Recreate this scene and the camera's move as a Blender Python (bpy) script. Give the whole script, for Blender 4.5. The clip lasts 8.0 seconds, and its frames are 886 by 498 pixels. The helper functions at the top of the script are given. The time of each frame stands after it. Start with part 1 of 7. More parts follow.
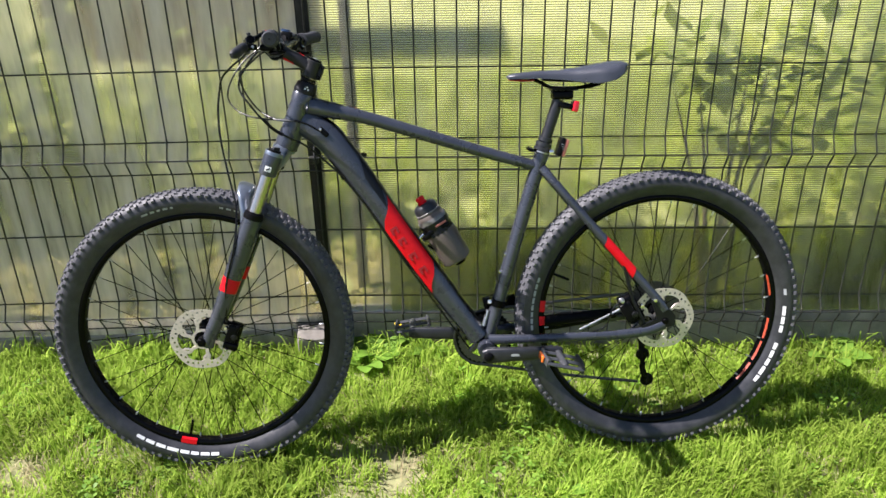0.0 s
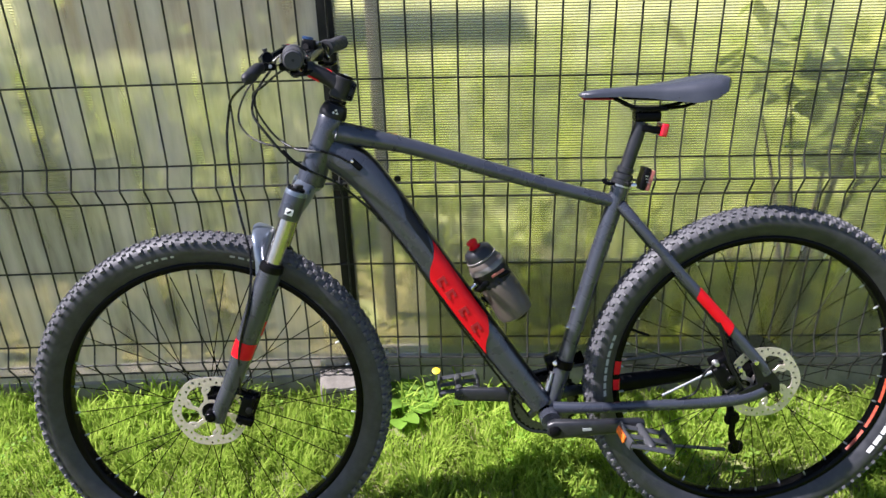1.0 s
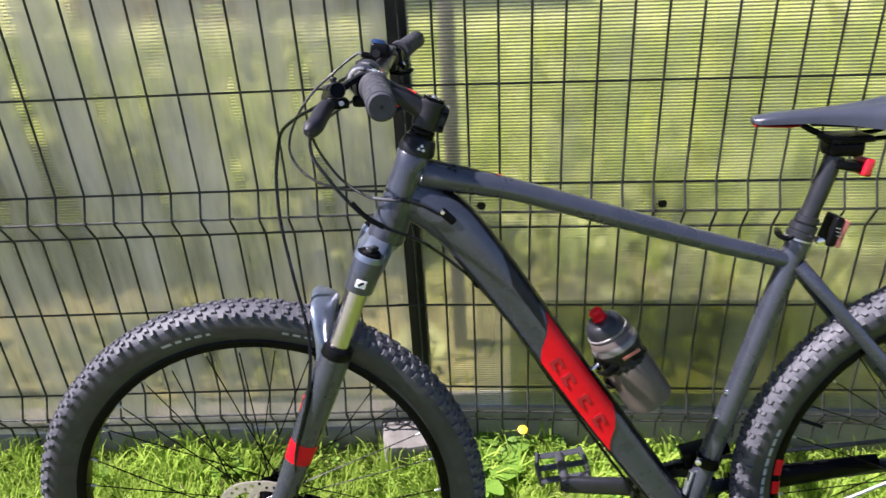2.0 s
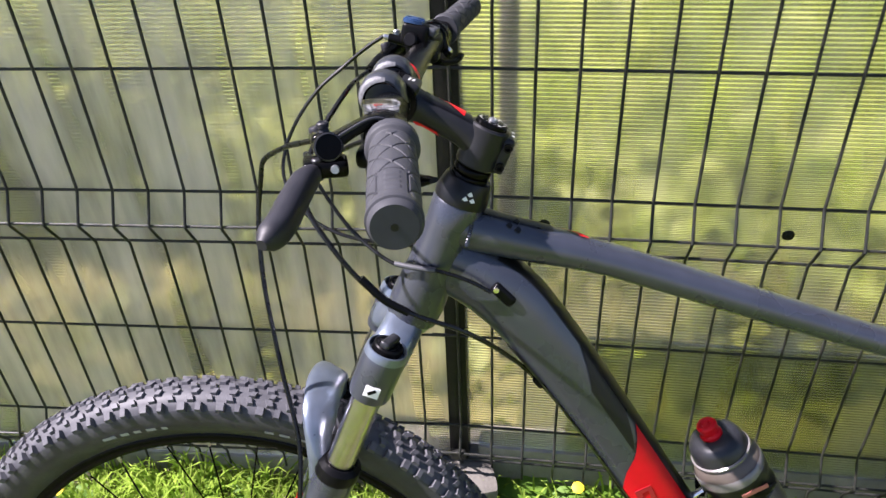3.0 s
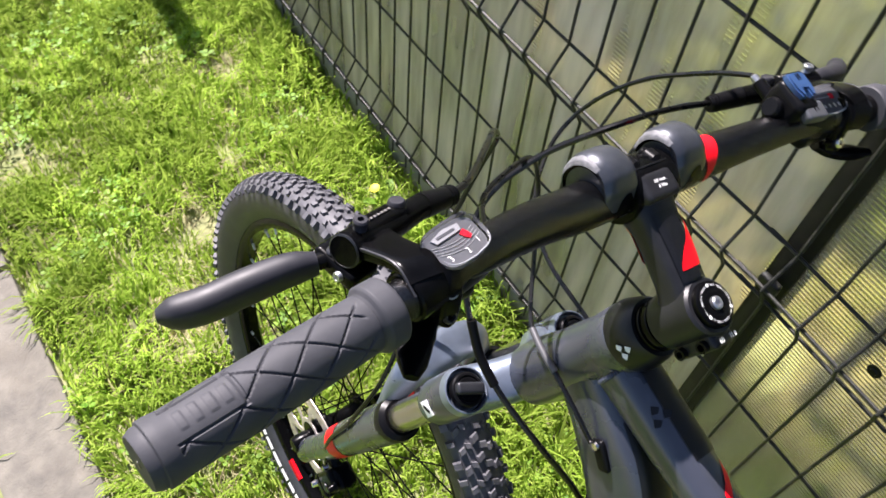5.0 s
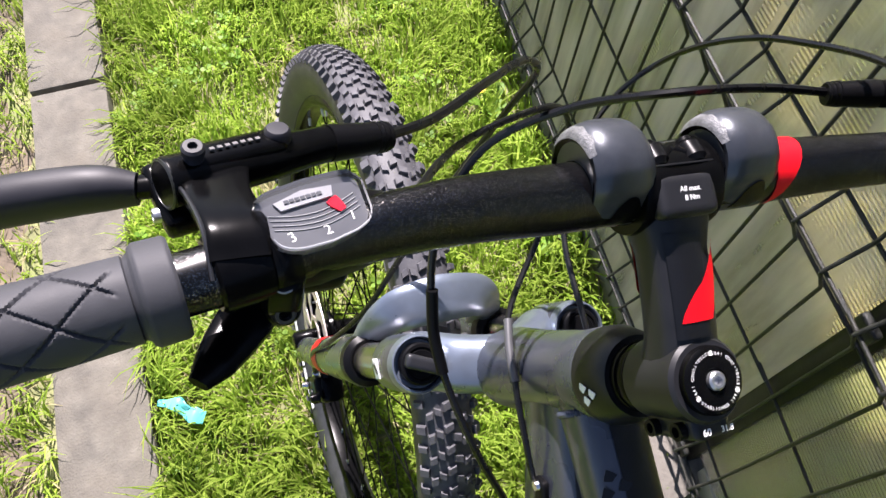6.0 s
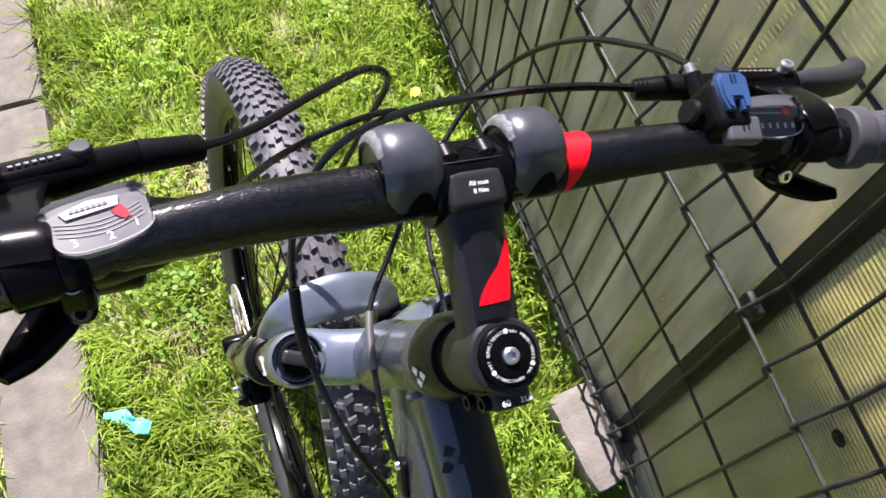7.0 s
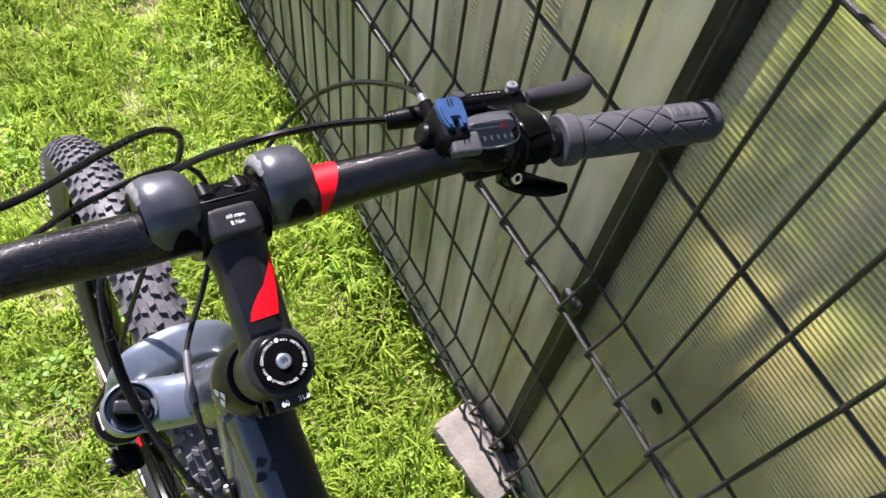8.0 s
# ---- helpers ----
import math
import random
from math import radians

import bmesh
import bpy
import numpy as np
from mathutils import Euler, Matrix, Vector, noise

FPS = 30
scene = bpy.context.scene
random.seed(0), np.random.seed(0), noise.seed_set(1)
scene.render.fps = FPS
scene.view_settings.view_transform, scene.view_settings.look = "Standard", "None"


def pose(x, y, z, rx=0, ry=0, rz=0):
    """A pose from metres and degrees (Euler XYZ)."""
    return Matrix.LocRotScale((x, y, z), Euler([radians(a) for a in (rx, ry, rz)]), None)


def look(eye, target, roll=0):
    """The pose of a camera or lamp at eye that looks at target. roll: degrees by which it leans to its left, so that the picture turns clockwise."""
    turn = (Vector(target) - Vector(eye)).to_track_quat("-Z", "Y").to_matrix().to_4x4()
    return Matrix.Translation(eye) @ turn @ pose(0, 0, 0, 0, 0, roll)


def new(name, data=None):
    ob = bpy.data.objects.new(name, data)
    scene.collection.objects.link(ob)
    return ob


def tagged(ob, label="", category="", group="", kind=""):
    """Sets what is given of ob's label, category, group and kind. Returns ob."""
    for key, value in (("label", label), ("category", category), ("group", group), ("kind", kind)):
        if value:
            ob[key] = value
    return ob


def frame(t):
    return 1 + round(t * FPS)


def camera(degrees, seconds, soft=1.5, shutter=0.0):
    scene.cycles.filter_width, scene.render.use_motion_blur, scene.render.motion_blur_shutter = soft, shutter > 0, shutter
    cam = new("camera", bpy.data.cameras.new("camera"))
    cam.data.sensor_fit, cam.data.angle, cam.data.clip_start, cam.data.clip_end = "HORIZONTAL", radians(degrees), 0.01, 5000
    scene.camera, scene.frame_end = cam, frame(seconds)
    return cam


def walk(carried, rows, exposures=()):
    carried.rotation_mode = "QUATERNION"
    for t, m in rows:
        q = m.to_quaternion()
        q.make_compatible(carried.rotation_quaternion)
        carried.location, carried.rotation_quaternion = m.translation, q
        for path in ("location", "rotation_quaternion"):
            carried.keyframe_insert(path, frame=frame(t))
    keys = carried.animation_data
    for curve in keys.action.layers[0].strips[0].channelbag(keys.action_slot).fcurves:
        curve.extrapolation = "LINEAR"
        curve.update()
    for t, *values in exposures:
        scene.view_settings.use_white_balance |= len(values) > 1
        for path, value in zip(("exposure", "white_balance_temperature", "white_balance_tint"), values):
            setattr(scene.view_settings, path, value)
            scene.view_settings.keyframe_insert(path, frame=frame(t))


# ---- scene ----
cam = camera(60.8, 8.0, soft=1.5, shutter=0.15)
PATH = [
    (0, (0.381, -2.121, 1.39), (0.322, -0.328, 0.507), -1.1),
    (0.5, (0.304, -1.953, 1.406), (0.243, -0.171, 0.5), -1.2),
    (1, (0.273, -1.767, 1.382), (0.192, 0.003, 0.455), -1.7),
    (1.5, (0.241, -1.558, 1.396), (0.132, 0.188, 0.425), -2.3),
    (2, (0.131, -1.363, 1.376), (-0.035, 0.345, 0.349), -3.2),
    (2.2, (0.093, -1.284, 1.371), (-0.102, 0.409, 0.324), -3.6),
    (3.3, (0.084, -0.91, 1.33), (-0.253, 0.611, 0.077), -2.7),
    (3.5, (0.078, -0.889, 1.33), (-0.33, 0.585, 0.042), -2.8),
    (4, (0.164, -0.763, 1.355), (-0.512, 0.51, -0.03), -1.6),
    (4.5, (0.219, -0.682, 1.426), (-0.68, 0.277, -0.081), 1.2),
    (5, (0.152, -0.63, 1.414), (-0.814, -0.003, -0.222), 4.0),
    (5.2, (0.138, -0.578, 1.389), (-0.845, -0.092, -0.283), 3.7),
    (6.3, (0.096, -0.481, 1.33), (-0.743, -0.26, -0.472), 3.8),
    (6.5, (0.102, -0.467, 1.336), (-0.732, -0.242, -0.468), 3.5),
    (7, (0.136, -0.419, 1.362), (-0.721, -0.129, -0.421), 4.2),
    (7.5, (0.173, -0.379, 1.389), (-0.711, 0.035, -0.356), 6.3),
    (8, (0.205, -0.36, 1.409), (-0.675, 0.19, -0.301), 7.8),
]
walk(cam, [(t, look(eye, target, roll)) for t, eye, target, roll in PATH], exposures=((0.0, 1.46, 6350, 15), (1.0, 1.51, 6150, 18), (2.2, 1.59, 6050, 23), (3.3, 1.82, 6350, 22), (4.0, 1.92, 6500, 18), (4.8, 1.80, 6500, 18), (6.5, 1.70, 6480, 20), (8.0, 1.82, 6430, 22)))

# ---- light ----
SUN_DIR = Vector((-0.85, -0.045, 1.0)).normalized()      # towards the sun
world = bpy.data.worlds.new("sky")
scene.world = world
world.use_nodes = True
wn, wl = world.node_tree.nodes, world.node_tree.links
sky = wn.new("ShaderNodeTexSky")
sky.sky_type = "NISHITA"
sky.sun_disc = False
sky.sun_elevation = math.asin(SUN_DIR.z)
sky.sun_rotation = math.atan2(SUN_DIR.x, SUN_DIR.y)
wn["Background"].inputs["Strength"].default_value = 0.058
wl.new(sky.outputs["Color"], wn["Background"].inputs["Color"])

sun = new("sun", bpy.data.lights.new("sun", "SUN"))
sun.data.energy = 5.0
sun.data.angle = radians(0.53)
sun.data.color = (1.0, 0.945, 0.925)
sun.rotation_mode = "QUATERNION"
sun.rotation_quaternion = SUN_DIR.to_track_quat("Z", "Y")
scene.view_settings.exposure = 1.36


# ---- materials ----
def material(name, color, rough=0.5, metal=0.0, var=0.0, scale=60.0, bump=0.0, bump_scale=300.0,
             dirt=None, dirt_scale=9.0, dirt_amount=0.0, clear=0.0, spec=0.5, random_amount=0.0):
    """A principled surface with colour variation at two scales, fine relief and a dusting of dirt."""
    m = bpy.data.materials.new(name)
    m.use_nodes = True
    n, l = m.node_tree.nodes, m.node_tree.links
    b = n["Principled BSDF"]
    b.inputs["Roughness"].default_value = rough
    b.inputs["Metallic"].default_value = metal
    b.inputs["Coat Weight"].default_value = clear
    b.inputs["Coat Roughness"].default_value = 0.2
    b.inputs["Specular IOR Level"].default_value = spec
    b.inputs["Base Color"].default_value = (*color, 1)
    co = n.new("ShaderNodeTexCoord").outputs["Object"]
    last = None
    if var:
        t = n.new("ShaderNodeTexNoise")
        t.inputs["Scale"].default_value = scale
        t.inputs["Detail"].default_value = 5
        l.new(co, t.inputs["Vector"])
        r = n.new("ShaderNodeValToRGB")
        r.color_ramp.elements[0].position, r.color_ramp.elements[1].position = 0.3, 0.7
        r.color_ramp.elements[0].color = (*[c * (1 - var) for c in color], 1)
        r.color_ramp.elements[1].color = (*[min(1, c * (1 + var)) for c in color], 1)
        l.new(t.outputs["Fac"], r.inputs["Fac"])
        last = r.outputs["Color"]
        g = n.new("ShaderNodeMapRange")
        g.inputs["To Min"].default_value, g.inputs["To Max"].default_value = rough * 0.8, min(1, rough * 1.2)
        l.new(t.outputs["Fac"], g.inputs["Value"])
        l.new(g.outputs["Result"], b.inputs["Roughness"])
    if random_amount:
        info = n.new("ShaderNodeObjectInfo")
        h = n.new("ShaderNodeHueSaturation")
        mr = n.new("ShaderNodeMapRange")
        mr.inputs["To Min"].default_value, mr.inputs["To Max"].default_value = 1 - random_amount, 1 + random_amount
        l.new(info.outputs["Random"], mr.inputs["Value"])
        l.new(mr.outputs["Result"], h.inputs["Value"])
        if last:
            l.new(last, h.inputs["Color"])
        else:
            h.inputs["Color"].default_value = (*color, 1)
        last = h.outputs["Color"]
    if dirt:
        t = n.new("ShaderNodeTexNoise")
        t.inputs["Scale"].default_value = dirt_scale
        t.inputs["Detail"].default_value = 9
        t.inputs["Roughness"].default_value = 0.7
        l.new(co, t.inputs["Vector"])
        r = n.new("ShaderNodeValToRGB")
        r.color_ramp.elements[0].position, r.color_ramp.elements[1].position = 0.45, 0.75
        r.color_ramp.elements[0].color = (0, 0, 0, 1)
        r.color_ramp.elements[1].color = (dirt_amount,) * 3 + (1,)
        l.new(t.outputs["Fac"], r.inputs["Fac"])
        mx = n.new("ShaderNodeMixRGB")
        l.new(r.outputs["Color"], mx.inputs["Fac"])
        if last:
            l.new(last, mx.inputs["Color1"])
        else:
            mx.inputs["Color1"].default_value = (*color, 1)
        mx.inputs["Color2"].default_value = (*dirt, 1)
        last = mx.outputs["Color"]
    if last:
        l.new(last, b.inputs["Base Color"])
    if bump:
        t = n.new("ShaderNodeTexNoise")
        t.inputs["Scale"].default_value = bump_scale
        t.inputs["Detail"].default_value = 4
        l.new(co, t.inputs["Vector"])
        bp = n.new("ShaderNodeBump")
        bp.inputs["Strength"].default_value = bump
        bp.inputs["Distance"].default_value = 0.002
        l.new(t.outputs["Fac"], bp.inputs["Height"])
        l.new(bp.outputs["Normal"], b.inputs["Normal"])
    return m


def leaf_material(name, color, tint, rough=0.5, through_amount=0.45, spec=0.2):
    """Thin green blades and leaves: each island has its own tone, and light shines through."""
    m = bpy.data.materials.new(name)
    m.use_nodes = True
    n, l = m.node_tree.nodes, m.node_tree.links
    b = n["Principled BSDF"]
    b.inputs["Roughness"].default_value = rough
    b.inputs["Specular IOR Level"].default_value = spec
    geo = n.new("ShaderNodeNewGeometry")
    r = n.new("ShaderNodeValToRGB")
    r.color_ramp.elements[0].color = (*color, 1)
    r.color_ramp.elements[1].color = (*tint, 1)
    l.new(geo.outputs["Random Per Island"], r.inputs["Fac"])
    t = n.new("ShaderNodeTexNoise")
    t.inputs["Scale"].default_value = 3.5
    t.inputs["Detail"].default_value = 4
    l.new(n.new("ShaderNodeTexCoord").outputs["Object"], t.inputs["Vector"])
    h = n.new("ShaderNodeHueSaturation")
    mr = n.new("ShaderNodeMapRange")
    mr.inputs["From Min"].default_value, mr.inputs["From Max"].default_value = 0.3, 0.7
    mr.inputs["To Min"].default_value, mr.inputs["To Max"].default_value = 0.7, 1.25
    l.new(t.outputs["Fac"], mr.inputs["Value"])
    l.new(mr.outputs["Result"], h.inputs["Value"])
    l.new(r.outputs["Color"], h.inputs["Color"])
    l.new(h.outputs["Color"], b.inputs["Base Color"])
    tr = n.new("ShaderNodeBsdfTranslucent")
    l.new(h.outputs["Color"], tr.inputs["Color"])
    mix = n.new("ShaderNodeMixShader")
    mix.inputs["Fac"].default_value = through_amount
    l.new(b.outputs["BSDF"], mix.inputs[1])
    l.new(tr.outputs["BSDF"], mix.inputs[2])
    l.new(mix.outputs["Shader"], n["Material Output"].inputs["Surface"])
    return m


def sheet_material(name, haze_lo, haze_hi, rib_dark, milk, clear=(1.0, 0.985, 0.95)):
    """Twin-wall polycarbonate: clear, ribbed along its length, blurring what stands behind it; milky where weathered."""
    m = bpy.data.materials.new(name)
    m.use_nodes = True
    n, l = m.node_tree.nodes, m.node_tree.links
    n.remove(n["Principled BSDF"])
    co = n.new("ShaderNodeTexCoord").outputs["Object"]
    w = n.new("ShaderNodeTexWave")
    w.wave_type, w.bands_direction = "BANDS", "Z"
    w.inputs["Scale"].default_value = 1.0 / 0.0032 / 2 * 0.1 * 3.14159
    w.inputs["Distortion"].default_value = 0.0
    l.new(co, w.inputs["Vector"])
    bp = n.new("ShaderNodeBump")
    bp.inputs["Strength"].default_value = 0.2
    bp.inputs["Distance"].default_value = 0.002
    l.new(w.outputs["Fac"], bp.inputs["Height"])
    dirt = n.new("ShaderNodeTexNoise")
    dirt.inputs["Scale"].default_value = 5.0
    dirt.inputs["Detail"].default_value = 8
    stretch = n.new("ShaderNodeMapping")
    stretch.inputs["Scale"].default_value = (2.6, 1.0, 0.45)
    l.new(co, stretch.inputs["Vector"])
    l.new(stretch.outputs["Vector"], dirt.inputs["Vector"])
    ref = n.new("ShaderNodeBsdfRefraction")
    ref.inputs["IOR"].default_value = 1.12
    ref.inputs["Roughness"].default_value = 0.25
    rib = n.new("ShaderNodeValToRGB")
    rib.color_ramp.elements[0].position, rib.color_ramp.elements[0].color = 0.08, (*rib_dark, 1)
    rib.color_ramp.elements[1].position, rib.color_ramp.elements[1].color = 0.5, (*clear, 1)
    l.new(w.outputs["Fac"], rib.inputs["Fac"])
    l.new(rib.outputs["Color"], ref.inputs["Color"])
    tl = n.new("ShaderNodeBsdfTranslucent")
    tl.inputs["Color"].default_value = (0.95, 0.91, 0.88, 1)
    df = n.new("ShaderNodeBsdfDiffuse")
    df.inputs["Color"].default_value = (*milk, 1)
    haze = n.new("ShaderNodeMixShader")
    haze.inputs["Fac"].default_value = 0.45
    l.new(tl.outputs["BSDF"], haze.inputs[1])
    l.new(df.outputs["BSDF"], haze.inputs[2])
    amount = n.new("ShaderNodeMapRange")
    amount.inputs["From Min"].default_value, amount.inputs["From Max"].default_value = 0.35, 0.7
    amount.inputs["To Min"].default_value, amount.inputs["To Max"].default_value = haze_lo, haze_hi
    l.new(dirt.outputs["Fac"], amount.inputs["Value"])
    body = n.new("ShaderNodeMixShader")
    l.new(amount.outputs["Result"], body.inputs["Fac"])
    l.new(ref.outputs["BSDF"], body.inputs[1])
    l.new(haze.outputs["Shader"], body.inputs[2])
    gl = n.new("ShaderNodeBsdfGlossy")
    gl.inputs["Roughness"].default_value = 0.12
    l.new(bp.outputs["Normal"], gl.inputs["Normal"])
    fr = n.new("ShaderNodeFresnel")
    fr.inputs["IOR"].default_value = 1.35
    top = n.new("ShaderNodeMixShader")
    l.new(fr.outputs["Fac"], top.inputs["Fac"])
    l.new(body.outputs["Shader"], top.inputs[1])
    l.new(gl.outputs["BSDF"], top.inputs[2])
    l.new(top.outputs["Shader"], n["Material Output"].inputs["Surface"])
    return m


def clear_material(name, color=(0.95, 0.95, 0.95), rough=0.03, alpha=0.75):
    """A thin clear plastic skin: mostly see-through, with a gloss."""
    m = bpy.data.materials.new(name)
    m.use_nodes = True
    n, l = m.node_tree.nodes, m.node_tree.links
    n.remove(n["Principled BSDF"])
    tp = n.new("ShaderNodeBsdfTransparent")
    tp.inputs["Color"].default_value = (*color, 1)
    gl = n.new("ShaderNodeBsdfGlossy")
    gl.inputs["Roughness"].default_value = rough
    fr = n.new("ShaderNodeFresnel")
    fr.inputs["IOR"].default_value = 1.33
    mix = n.new("ShaderNodeMixShader")
    l.new(fr.outputs["Fac"], mix.inputs["Fac"])
    l.new(tp.outputs["BSDF"], mix.inputs[1])
    l.new(gl.outputs["BSDF"], mix.inputs[2])
    l.new(mix.outputs["Shader"], n["Material Output"].inputs["Surface"])
    return m


def flake_material():
    """Black lacquer with small metal flakes, each tilted its own way."""
    m = bpy.data.materials.new("speckled_black_paint")
    m.use_nodes = True
    n, l = m.node_tree.nodes, m.node_tree.links
    b = n["Principled BSDF"]
    cells = n.new("ShaderNodeTexVoronoi")
    cells.inputs["Scale"].default_value = 3800.0
    l.new(n.new("ShaderNodeTexCoord").outputs["Object"], cells.inputs["Vector"])
    pick = n.new("ShaderNodeSeparateColor")
    l.new(cells.outputs["Color"], pick.inputs["Color"])
    flake = n.new("ShaderNodeMath")
    flake.operation = "GREATER_THAN"
    flake.inputs[1].default_value = 0.86
    l.new(pick.outputs["Red"], flake.inputs[0])
    tone = n.new("ShaderNodeMixRGB")
    tone.inputs["Color1"].default_value = (0.0016, 0.0016, 0.0018, 1)
    tone.inputs["Color2"].default_value = (0.21, 0.20, 0.193, 1)
    l.new(flake.outputs["Value"], tone.inputs["Fac"])
    l.new(tone.outputs["Color"], b.inputs["Base Color"])
    l.new(flake.outputs["Value"], b.inputs["Metallic"])
    spread = n.new("ShaderNodeVectorMath")
    spread.operation = "MULTIPLY_ADD"
    spread.inputs[1].default_value = (0.36, 0.36, 0.36)
    spread.inputs[2].default_value = (-0.18, -0.18, -0.18)
    l.new(cells.outputs["Color"], spread.inputs[0])
    scale = n.new("ShaderNodeVectorMath")
    scale.operation = "SCALE"
    l.new(spread.outputs["Vector"], scale.inputs[0])
    l.new(flake.outputs["Value"], scale.inputs["Scale"])
    add = n.new("ShaderNodeVectorMath")
    l.new(n.new("ShaderNodeNewGeometry").outputs["Normal"], add.inputs[0])
    l.new(scale.outputs["Vector"], add.inputs[1])
    unit = n.new("ShaderNodeVectorMath")
    unit.operation = "NORMALIZE"
    l.new(add.outputs["Vector"], unit.inputs[0])
    l.new(unit.outputs["Vector"], b.inputs["Normal"])
    b.inputs["Roughness"].default_value = 0.25
    b.inputs["Specular IOR Level"].default_value = 0.3
    return m


PAINT = material("satin_grey_paint", (0.043, 0.048, 0.063), 0.28, 0.35, 0.12, 25, 0.03, 900, clear=0.5)
PAINT_DARK = material("black_paint", (0.005, 0.0053, 0.0062), 0.36, 0.0, 0.15, 30, 0.05, 700, spec=0.3)
RED = material("red_decal", (0.60, 0.004, 0.010), 0.4, 0, 0.08, 40, spec=0.22)
RED_DARK = material("dark_red_decal", (0.33, 0.006, 0.014), 0.4, 0, 0.08, 40)
ORANGE = material("orange_reflector_plastic", (0.8, 0.16, 0.02), 0.25, 0, 0.1, 90)
RED_LENS = material("red_lens_plastic", (0.55, 0.008, 0.02), 0.18, 0, 0.15, 200, clear=0.5)
WHITE = material("white_print", (0.75, 0.75, 0.74), 0.5, 0, 0.06, 80)
GREY_PRINT = material("grey_print", (0.34, 0.35, 0.36), 0.5, 0, 0.06, 80)
RUBBER = material("tyre_rubber", (0.024, 0.0245, 0.028), 0.42, 0, 0.2, 50, 0.15, 500, (0.09, 0.09, 0.094), 30, 0.35)
TREAD = material("dusty_tread_rubber", (0.074, 0.074, 0.082), 0.55, 0, 0.25, 60, 0.15, 400, (0.13, 0.13, 0.135), 45, 0.5, spec=0.3)
TREAD_BASE = material("dusty_tyre_crown", (0.062, 0.062, 0.069), 0.55, 0, 0.2, 60, 0.1, 500, (0.12, 0.12, 0.125), 40, 0.5, spec=0.3)
GRIP = material("grip_rubber", (0.041, 0.042, 0.047), 0.6, 0, 0.12, 90, 0.05, 1600, spec=0.22)
BLACK = material("black_anodised", (0.0020, 0.0020, 0.0022), 0.22, 0.0, 0.2, 120, 0.015, 1800, spec=0.09)
SPARKLE = flake_material()
PEDAL = material("grey_pedal_resin", (0.055, 0.058, 0.064), 0.38, 0.3, 0.15, 90, 0.03, 900)
SMOKE = material("smoky_silver_plastic", (0.17, 0.16, 0.155), 0.24, 0.2, 0.15, 60)
SLEEVE = material("grey_cable_sleeve", (0.06, 0.061, 0.065), 0.4, 0, 0.1, 80)
BED_DARK = material("dark_garden_ground", (0.14, 0.13, 0.046), 0.95, 0, 0.4, 9, 0.8, 60, (0.085, 0.088, 0.027), 5, 0.9)
BED_MOTTLED = material("mottled_garden_ground", (0.28, 0.25, 0.09), 0.95, 0, 0.45, 9, 0.8, 60, (0.085, 0.085, 0.026), 4, 0.95)
RED_FADED = material("faded_red_decal", (0.30, 0.04, 0.014), 0.5, 0, 0.4, 160)
PLASTIC = material("black_plastic", (0.0038, 0.0038, 0.0043), 0.32, 0, 0.12, 100, 0.015, 1200, spec=0.10)
DOME = material("grey_gloss_plastic", (0.047, 0.052, 0.062), 0.32, 0.45, 0.1, 60, 0.03, 800, (0.18, 0.18, 0.18), 60, 0.12)
CROWN = material("blue_grey_metallic_paint", (0.155, 0.185, 0.232), 0.3, 0.6, 0.08, 60, 0.04, 800, clear=0.3)
STEEL = material("brushed_steel", (0.72, 0.63, 0.59), 0.42, 0.75, 0.1, 200, 0.08, 800)
CHROME = material("polished_chrome", (0.72, 0.69, 0.68), 0.2, 1.0, 0.05, 100)
SILVER = material("cast_aluminium", (0.45, 0.46, 0.48), 0.36, 0.9, 0.1, 120)
CHAIN = material("oiled_steel", (0.1, 0.095, 0.09), 0.45, 0.8, 0.3, 300)
SADDLE = material("saddle_vinyl", (0.036, 0.04, 0.052), 0.3, 0, 0.12, 50, 0.2, 1100)
BOTTLE = material("smoky_bottle_plastic", (0.092, 0.076, 0.064), 0.36, 0, 0.2, 25, 0.03, 500, spec=0.35)
CABLE = material("cable_sheath", (0.003, 0.003, 0.0033), 0.28, 0, 0.1, 100, spec=0.35)
BLUE = material("blue_plastic_button", (0.022, 0.055, 0.14), 0.3, 0.1, 0.1, 100)
LENS = clear_material("clear_display_lens")
WIRE = material("grey_green_coated_wire", (0.016, 0.017, 0.015), 0.45, 0.0, 0.3, 60, 0.3, 700, (0.10, 0.09, 0.07), 40, 0.3, spec=0.3)
SHEET = sheet_material("ribbed_polycarbonate", 0.10, 0.27, (0.40, 0.40, 0.31), (0.85, 0.81, 0.74))
SHEET_GREEN = sheet_material("green_tinted_polycarbonate", 0.05, 0.16, (0.34, 0.38, 0.14), (0.46, 0.50, 0.20), (0.84, 0.88, 0.52))
SHEET_OLD = sheet_material("weathered_polycarbonate", 0.18, 0.74, (0.46, 0.43, 0.36), (0.92, 0.82, 0.72))
CONCRETE = material("weathered_concrete", (0.26, 0.24, 0.205), 0.9, 0, 0.25, 14, 0.7, 160, (0.12, 0.112, 0.088), 6, 0.8)
FOOTING = material("old_concrete", (0.15, 0.138, 0.118), 0.9, 0, 0.3, 20, 0.8, 160, (0.07, 0.066, 0.05), 8, 0.8)
SLAB = material("concrete_kerb", (0.122, 0.113, 0.092), 0.9, 0, 0.35, 24, 0.7, 240, (0.10, 0.088, 0.068), 9, 0.75)
GRASS = leaf_material("grass_blades", (0.195, 0.32, 0.030), (0.42, 0.545, 0.098), 0.7, 0.55, 0.07)
